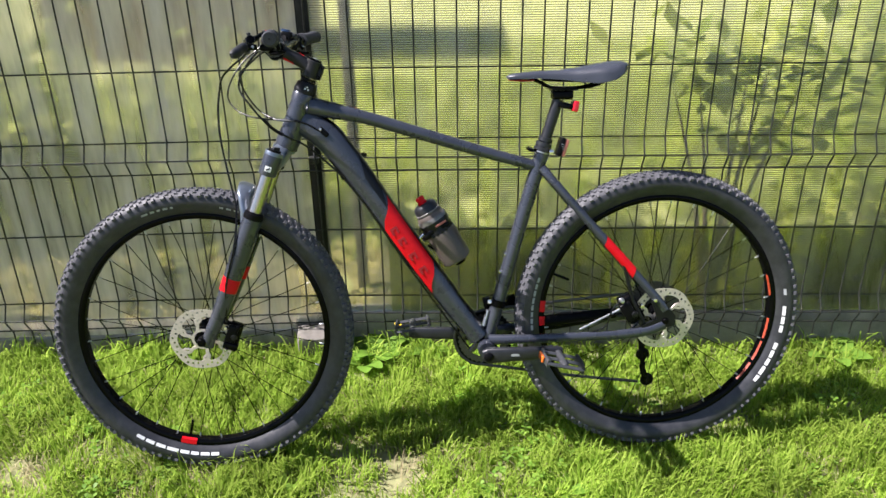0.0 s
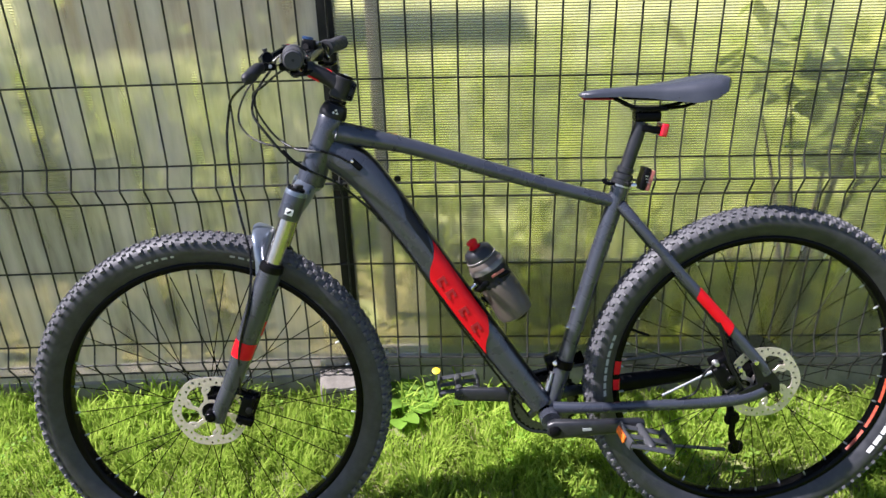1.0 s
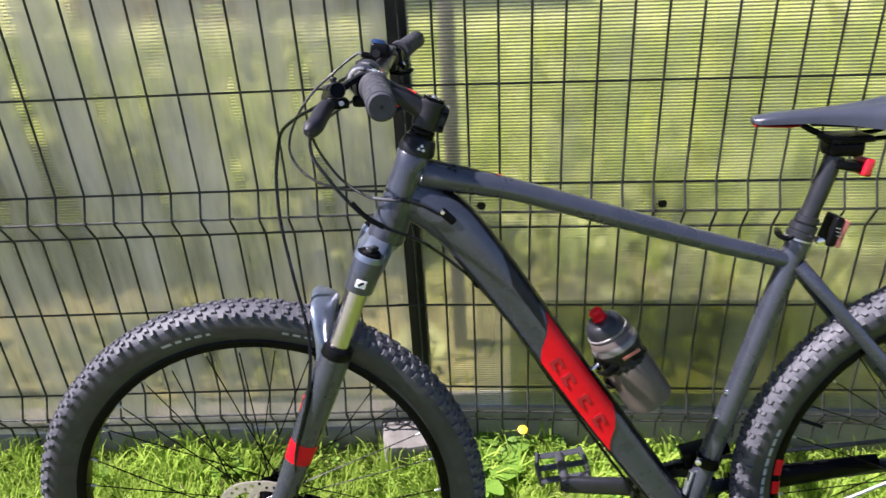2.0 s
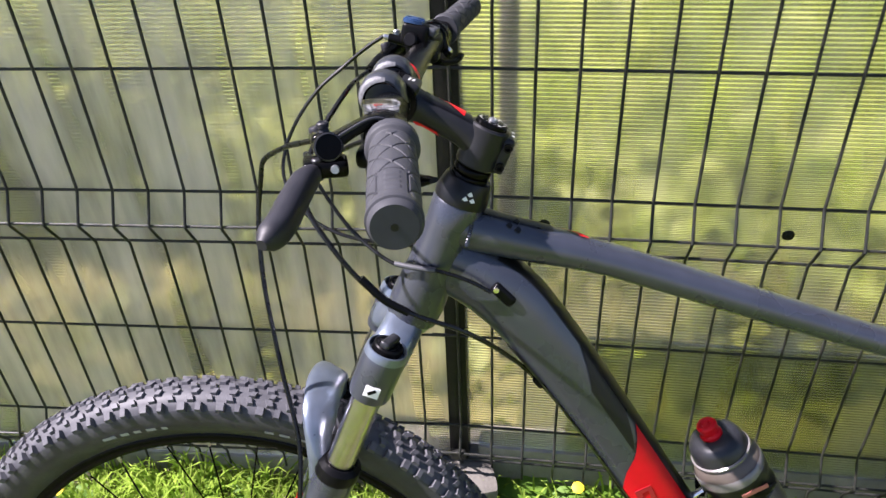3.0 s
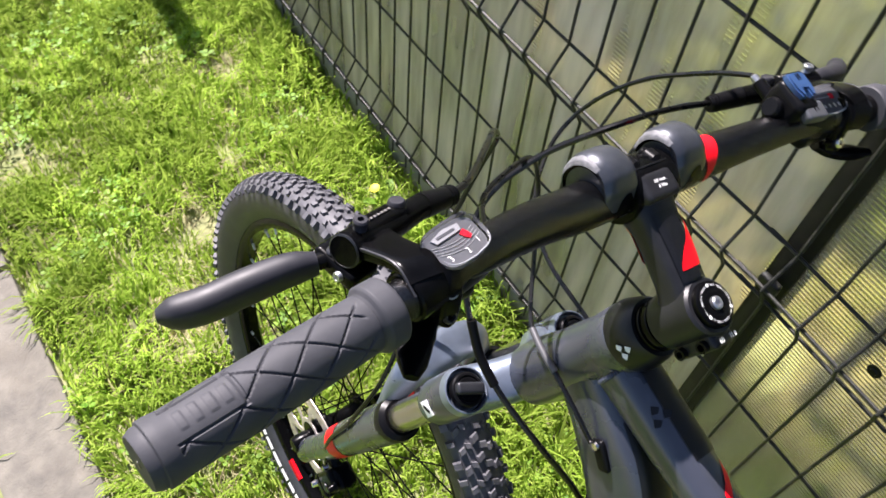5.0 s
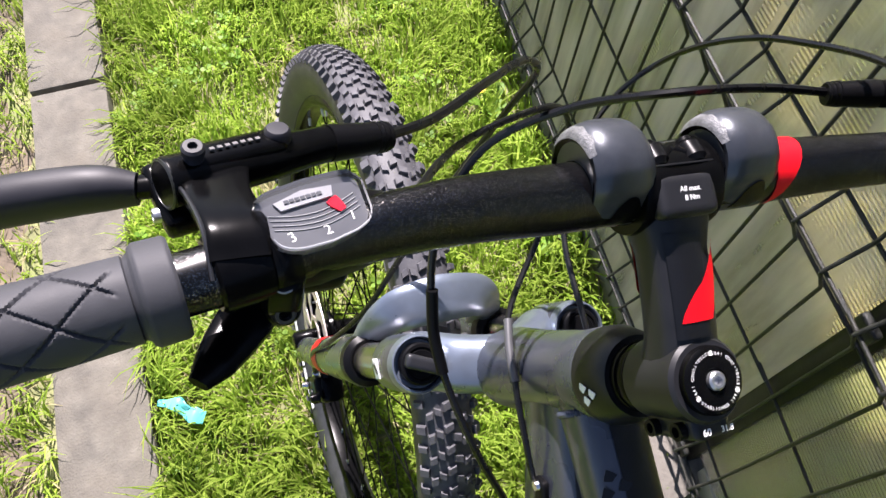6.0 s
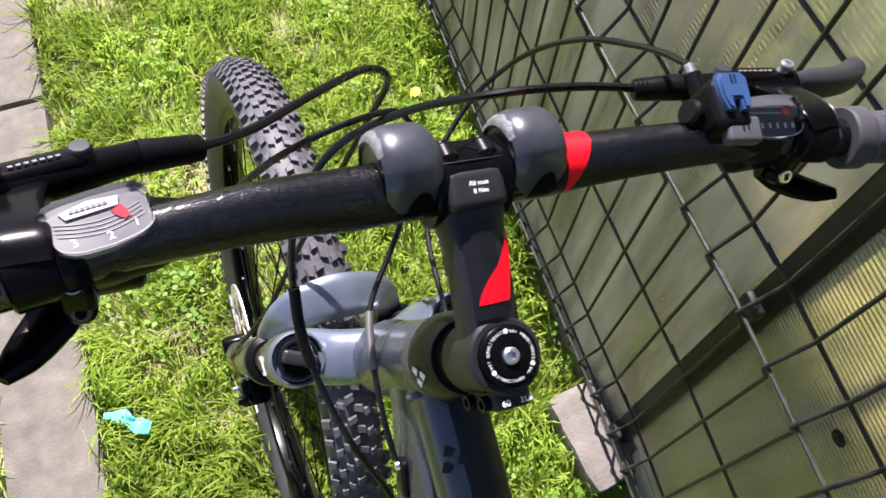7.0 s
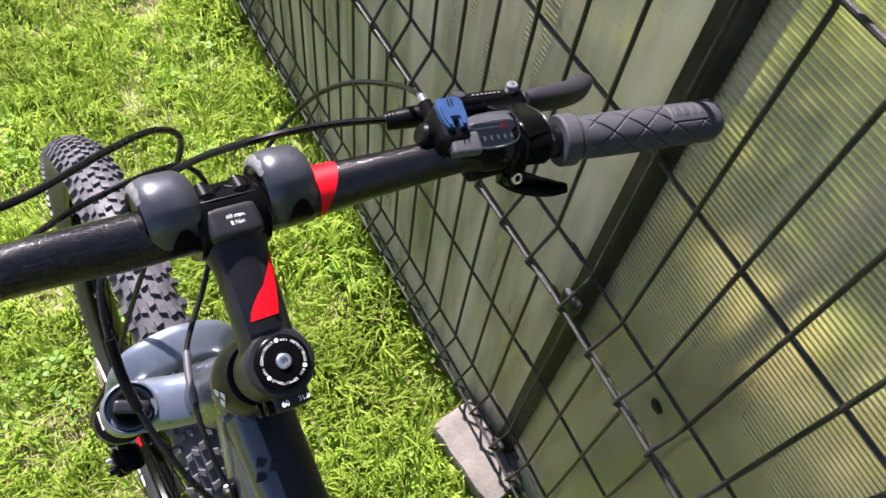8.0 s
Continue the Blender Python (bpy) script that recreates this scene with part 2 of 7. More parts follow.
VERGE_SOIL = material("verge_soil", (0.105, 0.082, 0.058), 0.95, 0, 0.4, 30, 0.9, 90, (0.19, 0.15, 0.105), 16, 0.9)
STRAW = leaf_material("dry_grass", (0.27, 0.235, 0.125), (0.47, 0.41, 0.24), 0.65, 0.35, 0.08)
WEED = leaf_material("broad_leaves", (0.13, 0.27, 0.03), (0.28, 0.44, 0.07))
SHRUB = leaf_material("shrub_leaves", (0.26, 0.36, 0.05), (0.68, 0.72, 0.22), 0.45, 0.55)
BARK = material("bark", (0.13, 0.1, 0.07), 0.9, 0, 0.3, 30, 0.8, 80)
DIAL = material("smoky_dial_plastic", (0.08, 0.083, 0.092), 0.3, 0, 0.1, 80)
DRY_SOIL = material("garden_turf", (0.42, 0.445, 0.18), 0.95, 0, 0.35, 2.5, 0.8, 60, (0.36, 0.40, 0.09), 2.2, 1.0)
# Pale colour for the highlight painted along the gear windows' lower edges.
LENS_HIGHLIGHT = material("lens_edge_highlight", (0.3, 0.31, 0.33), 0.15, 0, 0.1, 60)
BED = leaf_material("garden_bed_leaves", (0.12, 0.15, 0.02), (0.34, 0.36, 0.08), 0.5, 0.5)
BUTTON = material("grey_button_plastic", (0.05, 0.053, 0.058), 0.4, 0, 0.08, 80)
LEVER = material("soft_black_coating", (0.017, 0.017, 0.021), 0.5, 0, 0.12, 90, 0.02, 1600, spec=0.3)
POST = material("black_coated_steel", (0.006, 0.006, 0.0058), 0.5, 0, 0.25, 30, 0.1, 500, (0.04, 0.035, 0.025), 14, 0.35, spec=0.25)
CRANK = material("satin_black_forging", (0.018, 0.019, 0.022), 0.36, 0.2, 0.15, 60, 0.02, 900, spec=0.5)
STEM = material("satin_black_alloy", (0.011, 0.0113, 0.013), 0.4, 0.0, 0.15, 90, 0.03, 1800, spec=0.3)
STANCHION = material("fork_tube_steel", (0.50, 0.47, 0.465), 0.24, 1.0, 0.08, 120)
PINK = material("faded_reflector_plastic", (0.42, 0.13, 0.105), 0.3, 0, 0.2, 120)
TEAL = material("turquoise_plastic", (0.10, 0.5, 0.48), 0.4, 0, 0.1, 60)
WOOD = material("grey_wood", (0.26, 0.23, 0.19), 0.85, 0, 0.25, 20, 0.5, 90)


# ---- building helpers ----
def part(name, bm, mat, parent=None, label="", m=None, smooth=True):
    """Links a bmesh (or a ready mesh) as one object, under a thing or a part."""
    if isinstance(bm, bmesh.types.BMesh):
        me = bpy.data.meshes.new(name)
        bm.to_mesh(me)
        bm.free()
    else:
        me = bm
    if smooth and len(me.polygons):
        me.shade_smooth()
        me.set_sharp_from_angle(angle=radians(38))
    if mat and not me.materials:
        me.materials.append(mat)
    ob = new(name, me)
    if parent:
        ob.parent = parent
    if m is not None:
        ob.matrix_basis = m
    return tagged(ob, label)


def mesh_of(name, verts, faces):
    me = bpy.data.meshes.new(name)
    me.from_pydata(verts, [], faces)
    me.validate()
    return me


def spline(points, steps=8):
    """A smooth line through the points."""
    p = [Vector(q) for q in points]
    p = [2 * p[0] - p[1], *p, 2 * p[-1] - p[-2]]
    out = []
    for i in range(1, len(p) - 2):
        a, b, c, d = p[i - 1:i + 3]
        for s in range(steps):
            t = s / steps
            out.append(0.5 * (2 * b + (c - a) * t + (2 * a - 5 * b + 4 * c - d) * t * t + (3 * b - a - 3 * c + d) * t ** 3))
    return out + [p[-2]]


def lerp_list(values, n):
    """n values spread evenly over the given ones."""
    v = [x if isinstance(x, tuple) else (x, x) for x in values]
    out = []
    for i in range(n):
        f = i / max(1, n - 1) * (len(v) - 1)
        k = min(int(f), len(v) - 2) if len(v) > 1 else 0
        w = f - k
        a, b = v[k], v[min(k + 1, len(v) - 1)]
        out.append((a[0] + (b[0] - a[0]) * w, a[1] + (b[1] - a[1]) * w))
    return out


def sweep(bm, points, sizes, seg=14, ref=(0, 1, 0), power=2.0, cap=True, arc=None, slant=0.0, grow=0.0):
    """A tube along the points. sizes: half widths (along ref, across it). arc: only that part of the round, in degrees
    from ref; slant shifts its ends along the line."""
    pts = [Vector(p) for p in points]
    n = len(pts)
    sizes = lerp_list(sizes, n)
    ref = Vector(ref)
    rings = []
    lo, hi = (0, 360) if arc is None else arc
    count = seg if arc is None else seg + 1
    for i, p in enumerate(pts):
        t = (pts[min(i + 1, n - 1)] - pts[max(i - 1, 0)]).normalized()
        a = ref - ref.dot(t) * t
        if a.length < 1e-4:
            a = Vector((0, 0, 1)) - t.z * t
        a.normalize()
        b = t.cross(a)
        ring = []
        for k in range(count):
            ang = radians(lo + (hi - lo) * k / seg)
            c, s = math.cos(ang), math.sin(ang)
            ca = math.copysign(abs(c) ** (2 / power), c)
            sb = math.copysign(abs(s) ** (2 / power), s)
            q = p + a * ca * (sizes[i][0] + grow) + b * sb * (sizes[i][1] + grow)
            if slant:
                q = q + t * slant * (k / seg - 0.5)
            ring.append(bm.verts.new(q))
        rings.append(ring)
    for r0, r1 in zip(rings, rings[1:]):
        for k in range(count if arc is None else count - 1):
            k2 = (k + 1) % count
            bm.faces.new((r0[k], r0[k2], r1[k2], r1[k]))
    if cap and arc is None:
        bm.faces.new(rings[0][::-1])
        bm.faces.new(rings[-1])
    return bm


def tube(points, sizes, seg=14, ref=(0, 1, 0), power=2.0, **more):
    return sweep(bmesh.new(), points, sizes, seg, ref, power, **more)


def lathe(bm, profile, origin, axis, seg=24):
    """Turns (radius, along) pairs about an axis."""
    o, ax = Vector(origin), Vector(axis).normalized()
    u = ax.orthogonal().normalized()
    v = ax.cross(u)
    rings = []
    for r, h in profile:
        if r < 1e-6:
            rings.append([bm.verts.new(o + ax * h)])
        else:
            rings.append([bm.verts.new(o + ax * h + r * (math.cos(2 * math.pi * k / seg) * u + math.sin(2 * math.pi * k / seg) * v)) for k in range(seg)])
    for a, b in zip(rings, rings[1:]):
        for k in range(seg):
            k2 = (k + 1) % seg
            q = [a[k % len(a)], a[k2 % len(a)], b[k2 % len(b)], b[k % len(b)]]
            q = list(dict.fromkeys(q))
            if len(q) > 2:
                bm.faces.new(q)
    return bm


def turned(profile, origin, axis, seg=24):
    bm = lathe(bmesh.new(), profile, origin, axis, seg)
    bmesh.ops.recalc_face_normals(bm, faces=bm.faces)
    return bm


def box(bm, m, size, bevel=0.0, segments=2):
    """A box of the given size at the pose m, with rounded edges."""
    made = bmesh.ops.create_cube(bm, size=1.0, matrix=m @ Matrix.Diagonal((*size, 1)))
    if bevel:
        edges = {e for v in made["verts"] for e in v.link_edges}
        bmesh.ops.bevel(bm, geom=list(edges), offset=bevel, segments=segments, affect="EDGES", profile=0.6)
    return bm


def block(m, size, bevel=0.0, segments=2):
    return box(bmesh.new(), m, size, bevel, segments)


def basis(origin, x, z):
    """A pose with its x axis along x and its z axis near z."""
    o, x, z = Vector(origin), Vector(x).normalized(), Vector(z)
    y = z.cross(x).normalized()
    z = x.cross(y)
    return Matrix(((x.x, y.x, z.x, o.x), (x.y, y.y, z.y, o.y), (x.z, y.z, z.z, o.z), (0, 0, 0, 1)))


def prism(bm, outline, thickness, m):
    """A flat plate from an outline of (x, y), raised to the thickness, at the pose m."""
    lo = [bm.verts.new(m @ Vector((x, y, 0))) for x, y in outline]
    hi = [bm.verts.new(m @ Vector((x, y, thickness))) for x, y in outline]
    n = len(outline)
    bm.faces.new(lo[::-1])
    bm.faces.new(hi)
    for i in range(n):
        bm.faces.new((lo[i], lo[(i + 1) % n], hi[(i + 1) % n], hi[i]))
    return bm


def lettering(name, text, size, mat, parent, m, align="CENTER"):
    """Raised print in the built-in letters."""
    cu = bpy.data.curves.new(name, "FONT")
    cu.body, cu.size, cu.align_x, cu.align_y = text, size, align, "CENTER"
    cu.extrude = 0.0001
    tmp = bpy.data.objects.new(name, cu)
    scene.collection.objects.link(tmp)
    me = bpy.data.meshes.new_from_object(tmp.evaluated_get(bpy.context.evaluated_depsgraph_get()))
    bpy.data.objects.remove(tmp)
    return part(name, me, mat, parent, m=m, smooth=False)


# ---- ground ----
def ground_height(x, y):
    return 0.012 * noise.noise(Vector((x * 1.7, y * 1.7, 0.3))) + 0.006 * noise.noise(Vector((x * 7, y * 7, 2.0)))


def ground_sheet():
    xs = [-400, -60, -15, -7] + [-5 + 0.1 * i for i in range(101)] + [7, 15, 60, 400]
    ys = [-400, -60, -15, -6] + [-4 + 0.1 * i for i in range(81)] + [6, 15, 60, 400]
    verts = [(x, y, (ground_height(x, y) - 0.012) if abs(x) < 6 and abs(y) < 5 else -0.012) for y in ys for x in xs]
    w = len(xs)
    faces = [(j * w + i, j * w + i + 1, (j + 1) * w + i + 1, (j + 1) * w + i) for j in range(len(ys) - 1) for i in range(w - 1)]
    m = material("turf_floor", (0.185, 0.185, 0.082), 0.95, 0, 0.4, 26, 0.9, 110, (0.125, 0.17, 0.038), 2.6, 0.95)
    return tagged(part("ground", mesh_of("ground", verts, faces), m), "green turf and pale soil under the lawn", "ground", kind="structure")


ground_sheet()


def verge_sheet():
    """Bare brown earth along the far side of the kerb, a little proud of the turf floor."""
    nx, ny = 64, 14
    verts, faces = [], []
    for j in range(ny + 1):
        for i in range(nx + 1):
            x, f = -2.7 + 3.2 * i / nx, j / ny
            y = kerb_line(x) - 0.15 - 0.62 * f
            edge = min(1.0, 5 * f, 5 * (1 - f), 8 * i / nx + 0.1, 8 * (1 - i / nx))
            verts.append((x, y, ground_height(x, y) - 0.016 + 0.010 * edge + 0.006 * noise.noise(Vector((x * 14, y * 14, 8)))))
    for j in range(ny):
        for i in range(nx):
            a = j * (nx + 1) + i
            faces.append((a, a + nx + 1, a + nx + 2, a + 1))
    return tagged(part("verge", mesh_of("verge", verts, faces), VERGE_SOIL), "bare brown earth beyond the concrete kerb", "soil", kind="structure")


KERB_ANGLE = math.atan(0.09)


def kerb_line(x):
    return -0.868 + 0.09 * (x + 0.19)


verge_sheet()


def blades(name, count, area, size, mat, label, seed, keep=None, lean=0.55, width=0.0032, thin=True):
    """Grass as one mesh of bent, tapering blades."""
    rng = np.random.default_rng(seed)
    x0, x1, y0, y1 = area
    x, y = rng.uniform(x0, x1, count), rng.uniform(y0, y1, count)
    tuft = np.array([noise.noise(Vector((a * 5, b * 5, 7.7))) for a, b in zip(x, y)])
    bare = np.array([noise.noise(Vector((a * 2.3, b * 2.3, 3.1))) + 0.6 * noise.noise(Vector((a * 9, b * 9, 1.4))) for a, b in zip(x, y)])
    bare += 0.40 * np.clip(-0.15 - x, 0, 0.8) * np.clip(-y * 2.2 - 0.2, 0, 1)
    bare -= 0.22 * np.clip(x + 0.3, 0, 1)
    ok = rng.uniform(-0.9, 0.6, count) < tuft + 0.35
    ok &= (rng.uniform(0.05, 0.75, count) > bare) if thin else (rng.uniform(-0.55, 0.45, count) < bare)
    if keep:
        ok &= keep(x, y)
    x, y, tuft = x[ok], y[ok], tuft[ok]
    n = len(x)
    z = np.array([ground_height(a, b) - 0.014 for a, b in zip(x, y)])
    h = rng.uniform(size[0], size[1], n) * (1 + 0.5 * tuft)
    comb = np.array([noise.noise(Vector((p * 9, q * 9, 4.4))) for p, q in zip(x, y)])
    a = 9.0 * comb + rng.normal(0, 0.75, n)
    w = width * rng.uniform(0.6, 1.3, n)
    k = rng.uniform(0.15, lean * 2, n)
    dx, dy = np.cos(a), np.sin(a)
    sx, sy = -dy * w, dx * w
    v = np.empty((n, 7, 3))
    for i, (up, out, wide) in enumerate(((0, 0, 1), (0.55, 0.22, 0.9), (0.88, 0.62, 0.6))):
        px, py, pz = x + dx * h * k * out, y + dy * h * k * out, z + h * up * (1 - 0.18 * k * out)
        v[:, 2 * i] = np.stack([px - sx * wide, py - sy * wide, pz], 1)
        v[:, 2 * i + 1] = np.stack([px + sx * wide, py + sy * wide, pz], 1)
    v[:, 6] = np.stack([x + dx * h * k, y + dy * h * k, z + h * (1 - 0.3 * k)], 1)
    base = np.arange(n)[:, None] * 7
    quads = np.concatenate([base + [0, 1, 3, 2], base + [2, 3, 5, 4]])
    tris = base + [4, 5, 6]
    me = bpy.data.meshes.new(name)
    me.vertices.add(n * 7)
    me.vertices.foreach_set("co", v.ravel())
    loops = np.concatenate([quads.ravel(), tris.ravel()])
    me.loops.add(len(loops))
    me.loops.foreach_set("vertex_index", loops.astype(np.int32))
    starts = np.concatenate([np.arange(len(quads)) * 4, len(quads) * 4 + np.arange(len(tris)) * 3])
    me.polygons.add(len(starts))
    me.polygons.foreach_set("loop_start", starts.astype(np.int32))
    me.update()
    me.validate()
    return tagged(part(name, me, mat, smooth=True), label, "grass", kind="stuff")


def on_lawn(x, y):
    inside = ((y > -0.868 + 0.09 * (x + 0.19) + 0.004) | (x > 0.47)) & (y < -0.012 + 0.05 * np.minimum(x, 0))
    rim = np.minimum(np.minimum(x + 3.4, 2.6 - x), y + 1.35) / 0.45
    return inside & (np.mod(np.sin(x * 127.1 + y * 311.7) * 4375.8, 1.0) < rim + 0.05)


def at_kerb(x, y):
    d = y - (-0.868 + 0.09 * (x + 0.19))
    return (d > 0.002) & (d < 0.03 + 0.03 * np.sin(9 * x) * np.sin(23 * x + 1)) & (x < 0.47)


def round_about(x, y):
    d = y - (-0.868 + 0.09 * (x + 0.19))
    strip = (d > -0.2) & (d < 0.02) & (x < 0.5) & (x > -3.9)
    near = ((x > -3.1) & (x < 2.3) & (y > -1.05) & (d > 0)) | ((x > -2.6) & (x < 0.5) & (y > -1.75) & (d < 0)) | ((x > 0.47) & (x < 2.3) & (y > -1.05))
    return ~strip & ~near & (y < -0.02 + 0.05 * np.minimum(x, 0) + 0.12 * np.minimum(x + 2.4, 0))


def past_kerb(x, y):
    return (y < -0.868 + 0.09 * (x + 0.19) - 0.168) & (x < 0.5)


blades("lawn_grass", 300000, (-3.4, 2.6, -1.35, 0.0), (0.02, 0.052), GRASS, "sunlit bright green lawn grass before the fence", 11, on_lawn, 0.5, 0.0021)
blades("long_lawn_grass", 60000, (-3.4, 2.6, -1.35, 0.0), (0.045, 0.085), GRASS, "longer green blades in the lawn", 17, lambda x, y: on_lawn(x, y) & (y < -0.10), 0.4, 0.0017)
blades("dry_lawn_grass", 44000, (-3.4, 2.6, -1.35, 0.0), (0.018, 0.042), STRAW, "dry straw-coloured blades in the lawn", 12, on_lawn, 1.1, 0.0013, False)
blades("edge_grass", 3200, (-3.4, 2.6, -0.16, -0.03), (0.05, 0.11), GRASS, "tall uncut grass along the foot of the fence", 13, on_lawn, 0.5, 0.0028)
blades("verge_grass", 26000, (-2.6, 0.6, -1.75, -0.9), (0.02, 0.05), GRASS, "thin grass beyond the concrete kerb", 14, past_kerb, 0.7, 0.0018)
blades("dry_verge_grass", 9000, (-2.6, 0.6, -1.75, -0.9), (0.015, 0.035), STRAW, "dry straw beyond the concrete kerb", 18, past_kerb, 1.2, 0.0014, False)
blades("outer_lawn_grass", 210000, (-6.0, 6.0, -5.0, 0.0), (0.03, 0.065), GRASS, "green lawn grass all round the fence and kerb", 20, round_about, 0.7, 0.009)
blades("kerb_edge_grass", 34000, (-2.6, 0.5, -1.25, -0.7), (0.04, 0.085), GRASS, "long grass hanging over the kerb's edge", 19, at_kerb, 0.7, 0.0018)
blades("garden_bed_grass", 15000, (-3.0, 3.2, 0.15, 1.3), (0.04, 0.10), BED, "dense olive grass just behind the sheet", 16, lambda x, y: (x > 0.05 + 0.15 * np.sin(9 * y)) | (y < 0.42 + 0.15 * np.sin(5 * x)), 0.6, 0.008, False)
blades("back_garden_grass", 30000, (-4.0, 4.5, 0.45, 3.6), (0.06, 0.15), SHRUB, "green unmown grass of the garden behind the fence", 29, lambda x, y: y > 0.62 + 0.14 * np.sin(4 * x) + 0.06 * np.sin(11 * x), 0.6, 0.008)
blades("garden_grass", 26000, (-5.0, 5.0, 0.16, 5.0), (0.05, 0.13), SHRUB, "lush yellow-green grass of the garden behind the fence", 15, lambda x, y: x > 0.1 - 0.25 * y + 0.8 * np.sin(3 * y + 2 * x), 0.6, 0.007)


def clover(name, count, area, label, seed):
    """Patches of small round leaves low in the lawn, as one mesh."""
    rng = np.random.default_rng(seed)
    x, y = rng.uniform(area[0], area[1], count), rng.uniform(area[2], area[3], count)
    patch = np.array([noise.noise(Vector((a * 3.1, b * 3.1, 9.2))) for a, b in zip(x, y)])
    ok = on_lawn(x, y) & (patch > 0.2)
    x, y = x[ok], y[ok]
    verts, faces = [], []
    for px, py in zip(x, y):
        turn, size, z = rng.uniform(0, 6.28), rng.uniform(0.005, 0.012), ground_height(px, py) + rng.uniform(0.008, 0.03)
        for k in range(3):
            a = turn + 2.094 * k
            c, s = math.cos(a), math.sin(a)
            base = len(verts)
            lift = rng.uniform(0.0, 0.5) * size
            for u, v in ((0.05, 0), (0.6, 0.5), (1.15, 0.42), (1.3, 0), (1.15, -0.42), (0.6, -0.5)):
                verts.append((px + size * (u * c - v * s), py + size * (u * s + v * c), z + lift * u + 0.25 * size * abs(v)))
            faces.append(tuple(range(base, base + 6)))
    return tagged(part(name, mesh_of(name, verts, faces), WEED), label, "clover", kind="stuff")


clover("clover", 4500, (-3.0, 2.2, -1.2, -0.02), "patches of small clover leaves in the lawn", 31)


def kerb():
    """Concrete edging slabs laid end to end."""
    thing = tagged(new("kerb"), "weathered pale concrete edging strip in the lawn", "kerb", kind="structure")
    for x0, x1 in ((-3.07, -2.07), (-2.07, -1.07), (-1.07, -0.07), (-0.07, 0.47)):
        bm = block(Matrix.Identity(4), (x1 - x0 - 0.009, 0.158, 0.12), 0.007, 2)
        bmesh.ops.subdivide_edges(bm, edges=[e for e in bm.edges if e.calc_length() > 0.4], cuts=14)
        for v in bm.verts:
            v.co += Vector((0, 1, 1)) * 0.004 * noise.noise(v.co * 9 + Vector((x0 * 5, 0, 0)))
        x = (x0 + x1) / 2
        part("slab", bm, SLAB, thing, m=Matrix.Translation((x, kerb_line(x) - 0.081, -0.042)) @ Matrix.Rotation(KERB_ANGLE, 4, "Z"))


kerb()

# ---- fence ----
FOLDS = (0.138, 0.658, 1.178)
FENCE_TOP = 1.55
LEFT_TURN = math.atan(0.052)
WIRE_R = 0.0025


def vertical_wire():
    pts = [(0, 0, 0.045)]
    for f in FOLDS:
        pts += [(0, 0, f - 0.052), (0, -0.004, f - 0.044), (0, -0.026, f - 0.006), (0, -0.029, f), (0, -0.026, f + 0.006), (0, -0.004, f + 0.044), (0, 0, f + 0.052)]
    pts.append((0, 0, FENCE_TOP))
    bm = tube(pts, [WIRE_R], 8, ref=(1, 0, 0))
    me = bpy.data.meshes.new("vertical_wire")
    bm.to_mesh(me)
    bm.free()
    return me


def cross_wire(length):
    bm = tube([(0, 0, 0), (length, 0, 0)], [WIRE_R], 8, ref=(0, 0, 1))
    me = bpy.data.meshes.new("horizontal_wire")
    bm.to_mesh(me)
    bm.free()
    return me


UPRIGHT = vertical_wire()


def fence_panel(start, step, count, m, label):
    thing = tagged(new("wire_fence"), label, "fence", "welded fence panels")
    thing.matrix_basis = m
    length = abs(step) * (count - 1)
    flat = cross_wire(length + 0.094)
    lo = min(start, start + step * (count - 1)) - 0.047
    for i in range(count):
        part("vertical_wire", UPRIGHT, WIRE, thing, m=Matrix.Translation((start + step * i, 0, 0)))
    levels = [(0.417, 0), (0.912, 0), (1.432, 0)]
    for f in FOLDS:
        levels += [(f + 0.049, 0), (f - 0.049, 0), (f, -0.029)]
    for z, y in levels:
        part("horizontal_wire", flat, WIRE, thing, m=Matrix.Translation((lo, y + 0.0042, z)))
    return thing


TILT = Matrix.Translation((0, 0, 0.8)) @ Matrix.Rotation(-0.028, 4, "X") @ Matrix.Translation((0, 0, -0.8))   # the fence leans back
LEFT = Matrix.Translation((-0.06, 0, 0)) @ Matrix.Rotation(LEFT_TURN, 4, "Z") @ TILT
fence_panel(-0.06, 0.06, 42, TILT, "dark coated welded wire fence panel with V folds")
fence_panel(-0.07, -0.06, 41, LEFT, "dark coated welded wire fence panel joined at the post")
FAR = LEFT @ Matrix.Translation((-2.49, 0, 0)) @ Matrix.Rotation(0.085, 4, "Z")
fence_panel(-0.07, -0.06, 40, FAR, "dark coated welded wire fence panel joined at the last post")


def fence_post(x, m):
    """A square steel post with a cap, and the clamps that hold the panels."""
    thing = tagged(new("fence_post"), "dark square steel fence post with panel clamps", "fence post", "fence posts")
    thing.matrix_basis = m @ Matrix.Translation((x, 0.03, 0))
    part("post", block(Matrix.Translation((0, 0, 0.79)), (0.038, 0.042, 1.58), 0.004), POST, thing)
    part("cap", block(Matrix.Translation((0, 0, 1.588)), (0.043, 0.047, 0.016), 0.004), PLASTIC, thing)
    for z in (0.11, 0.645, 1.18):
        part("clamp", block(Matrix.Translation((0, -0.034, z)), (0.030, 0.012, 0.024), 0.005, 3), WIRE, thing)
    return thing


fence_post(-0.0665, TILT)
fence_post(2.46, TILT)
fence_post(-2.49, LEFT)
fence_post(-2.47, FAR)


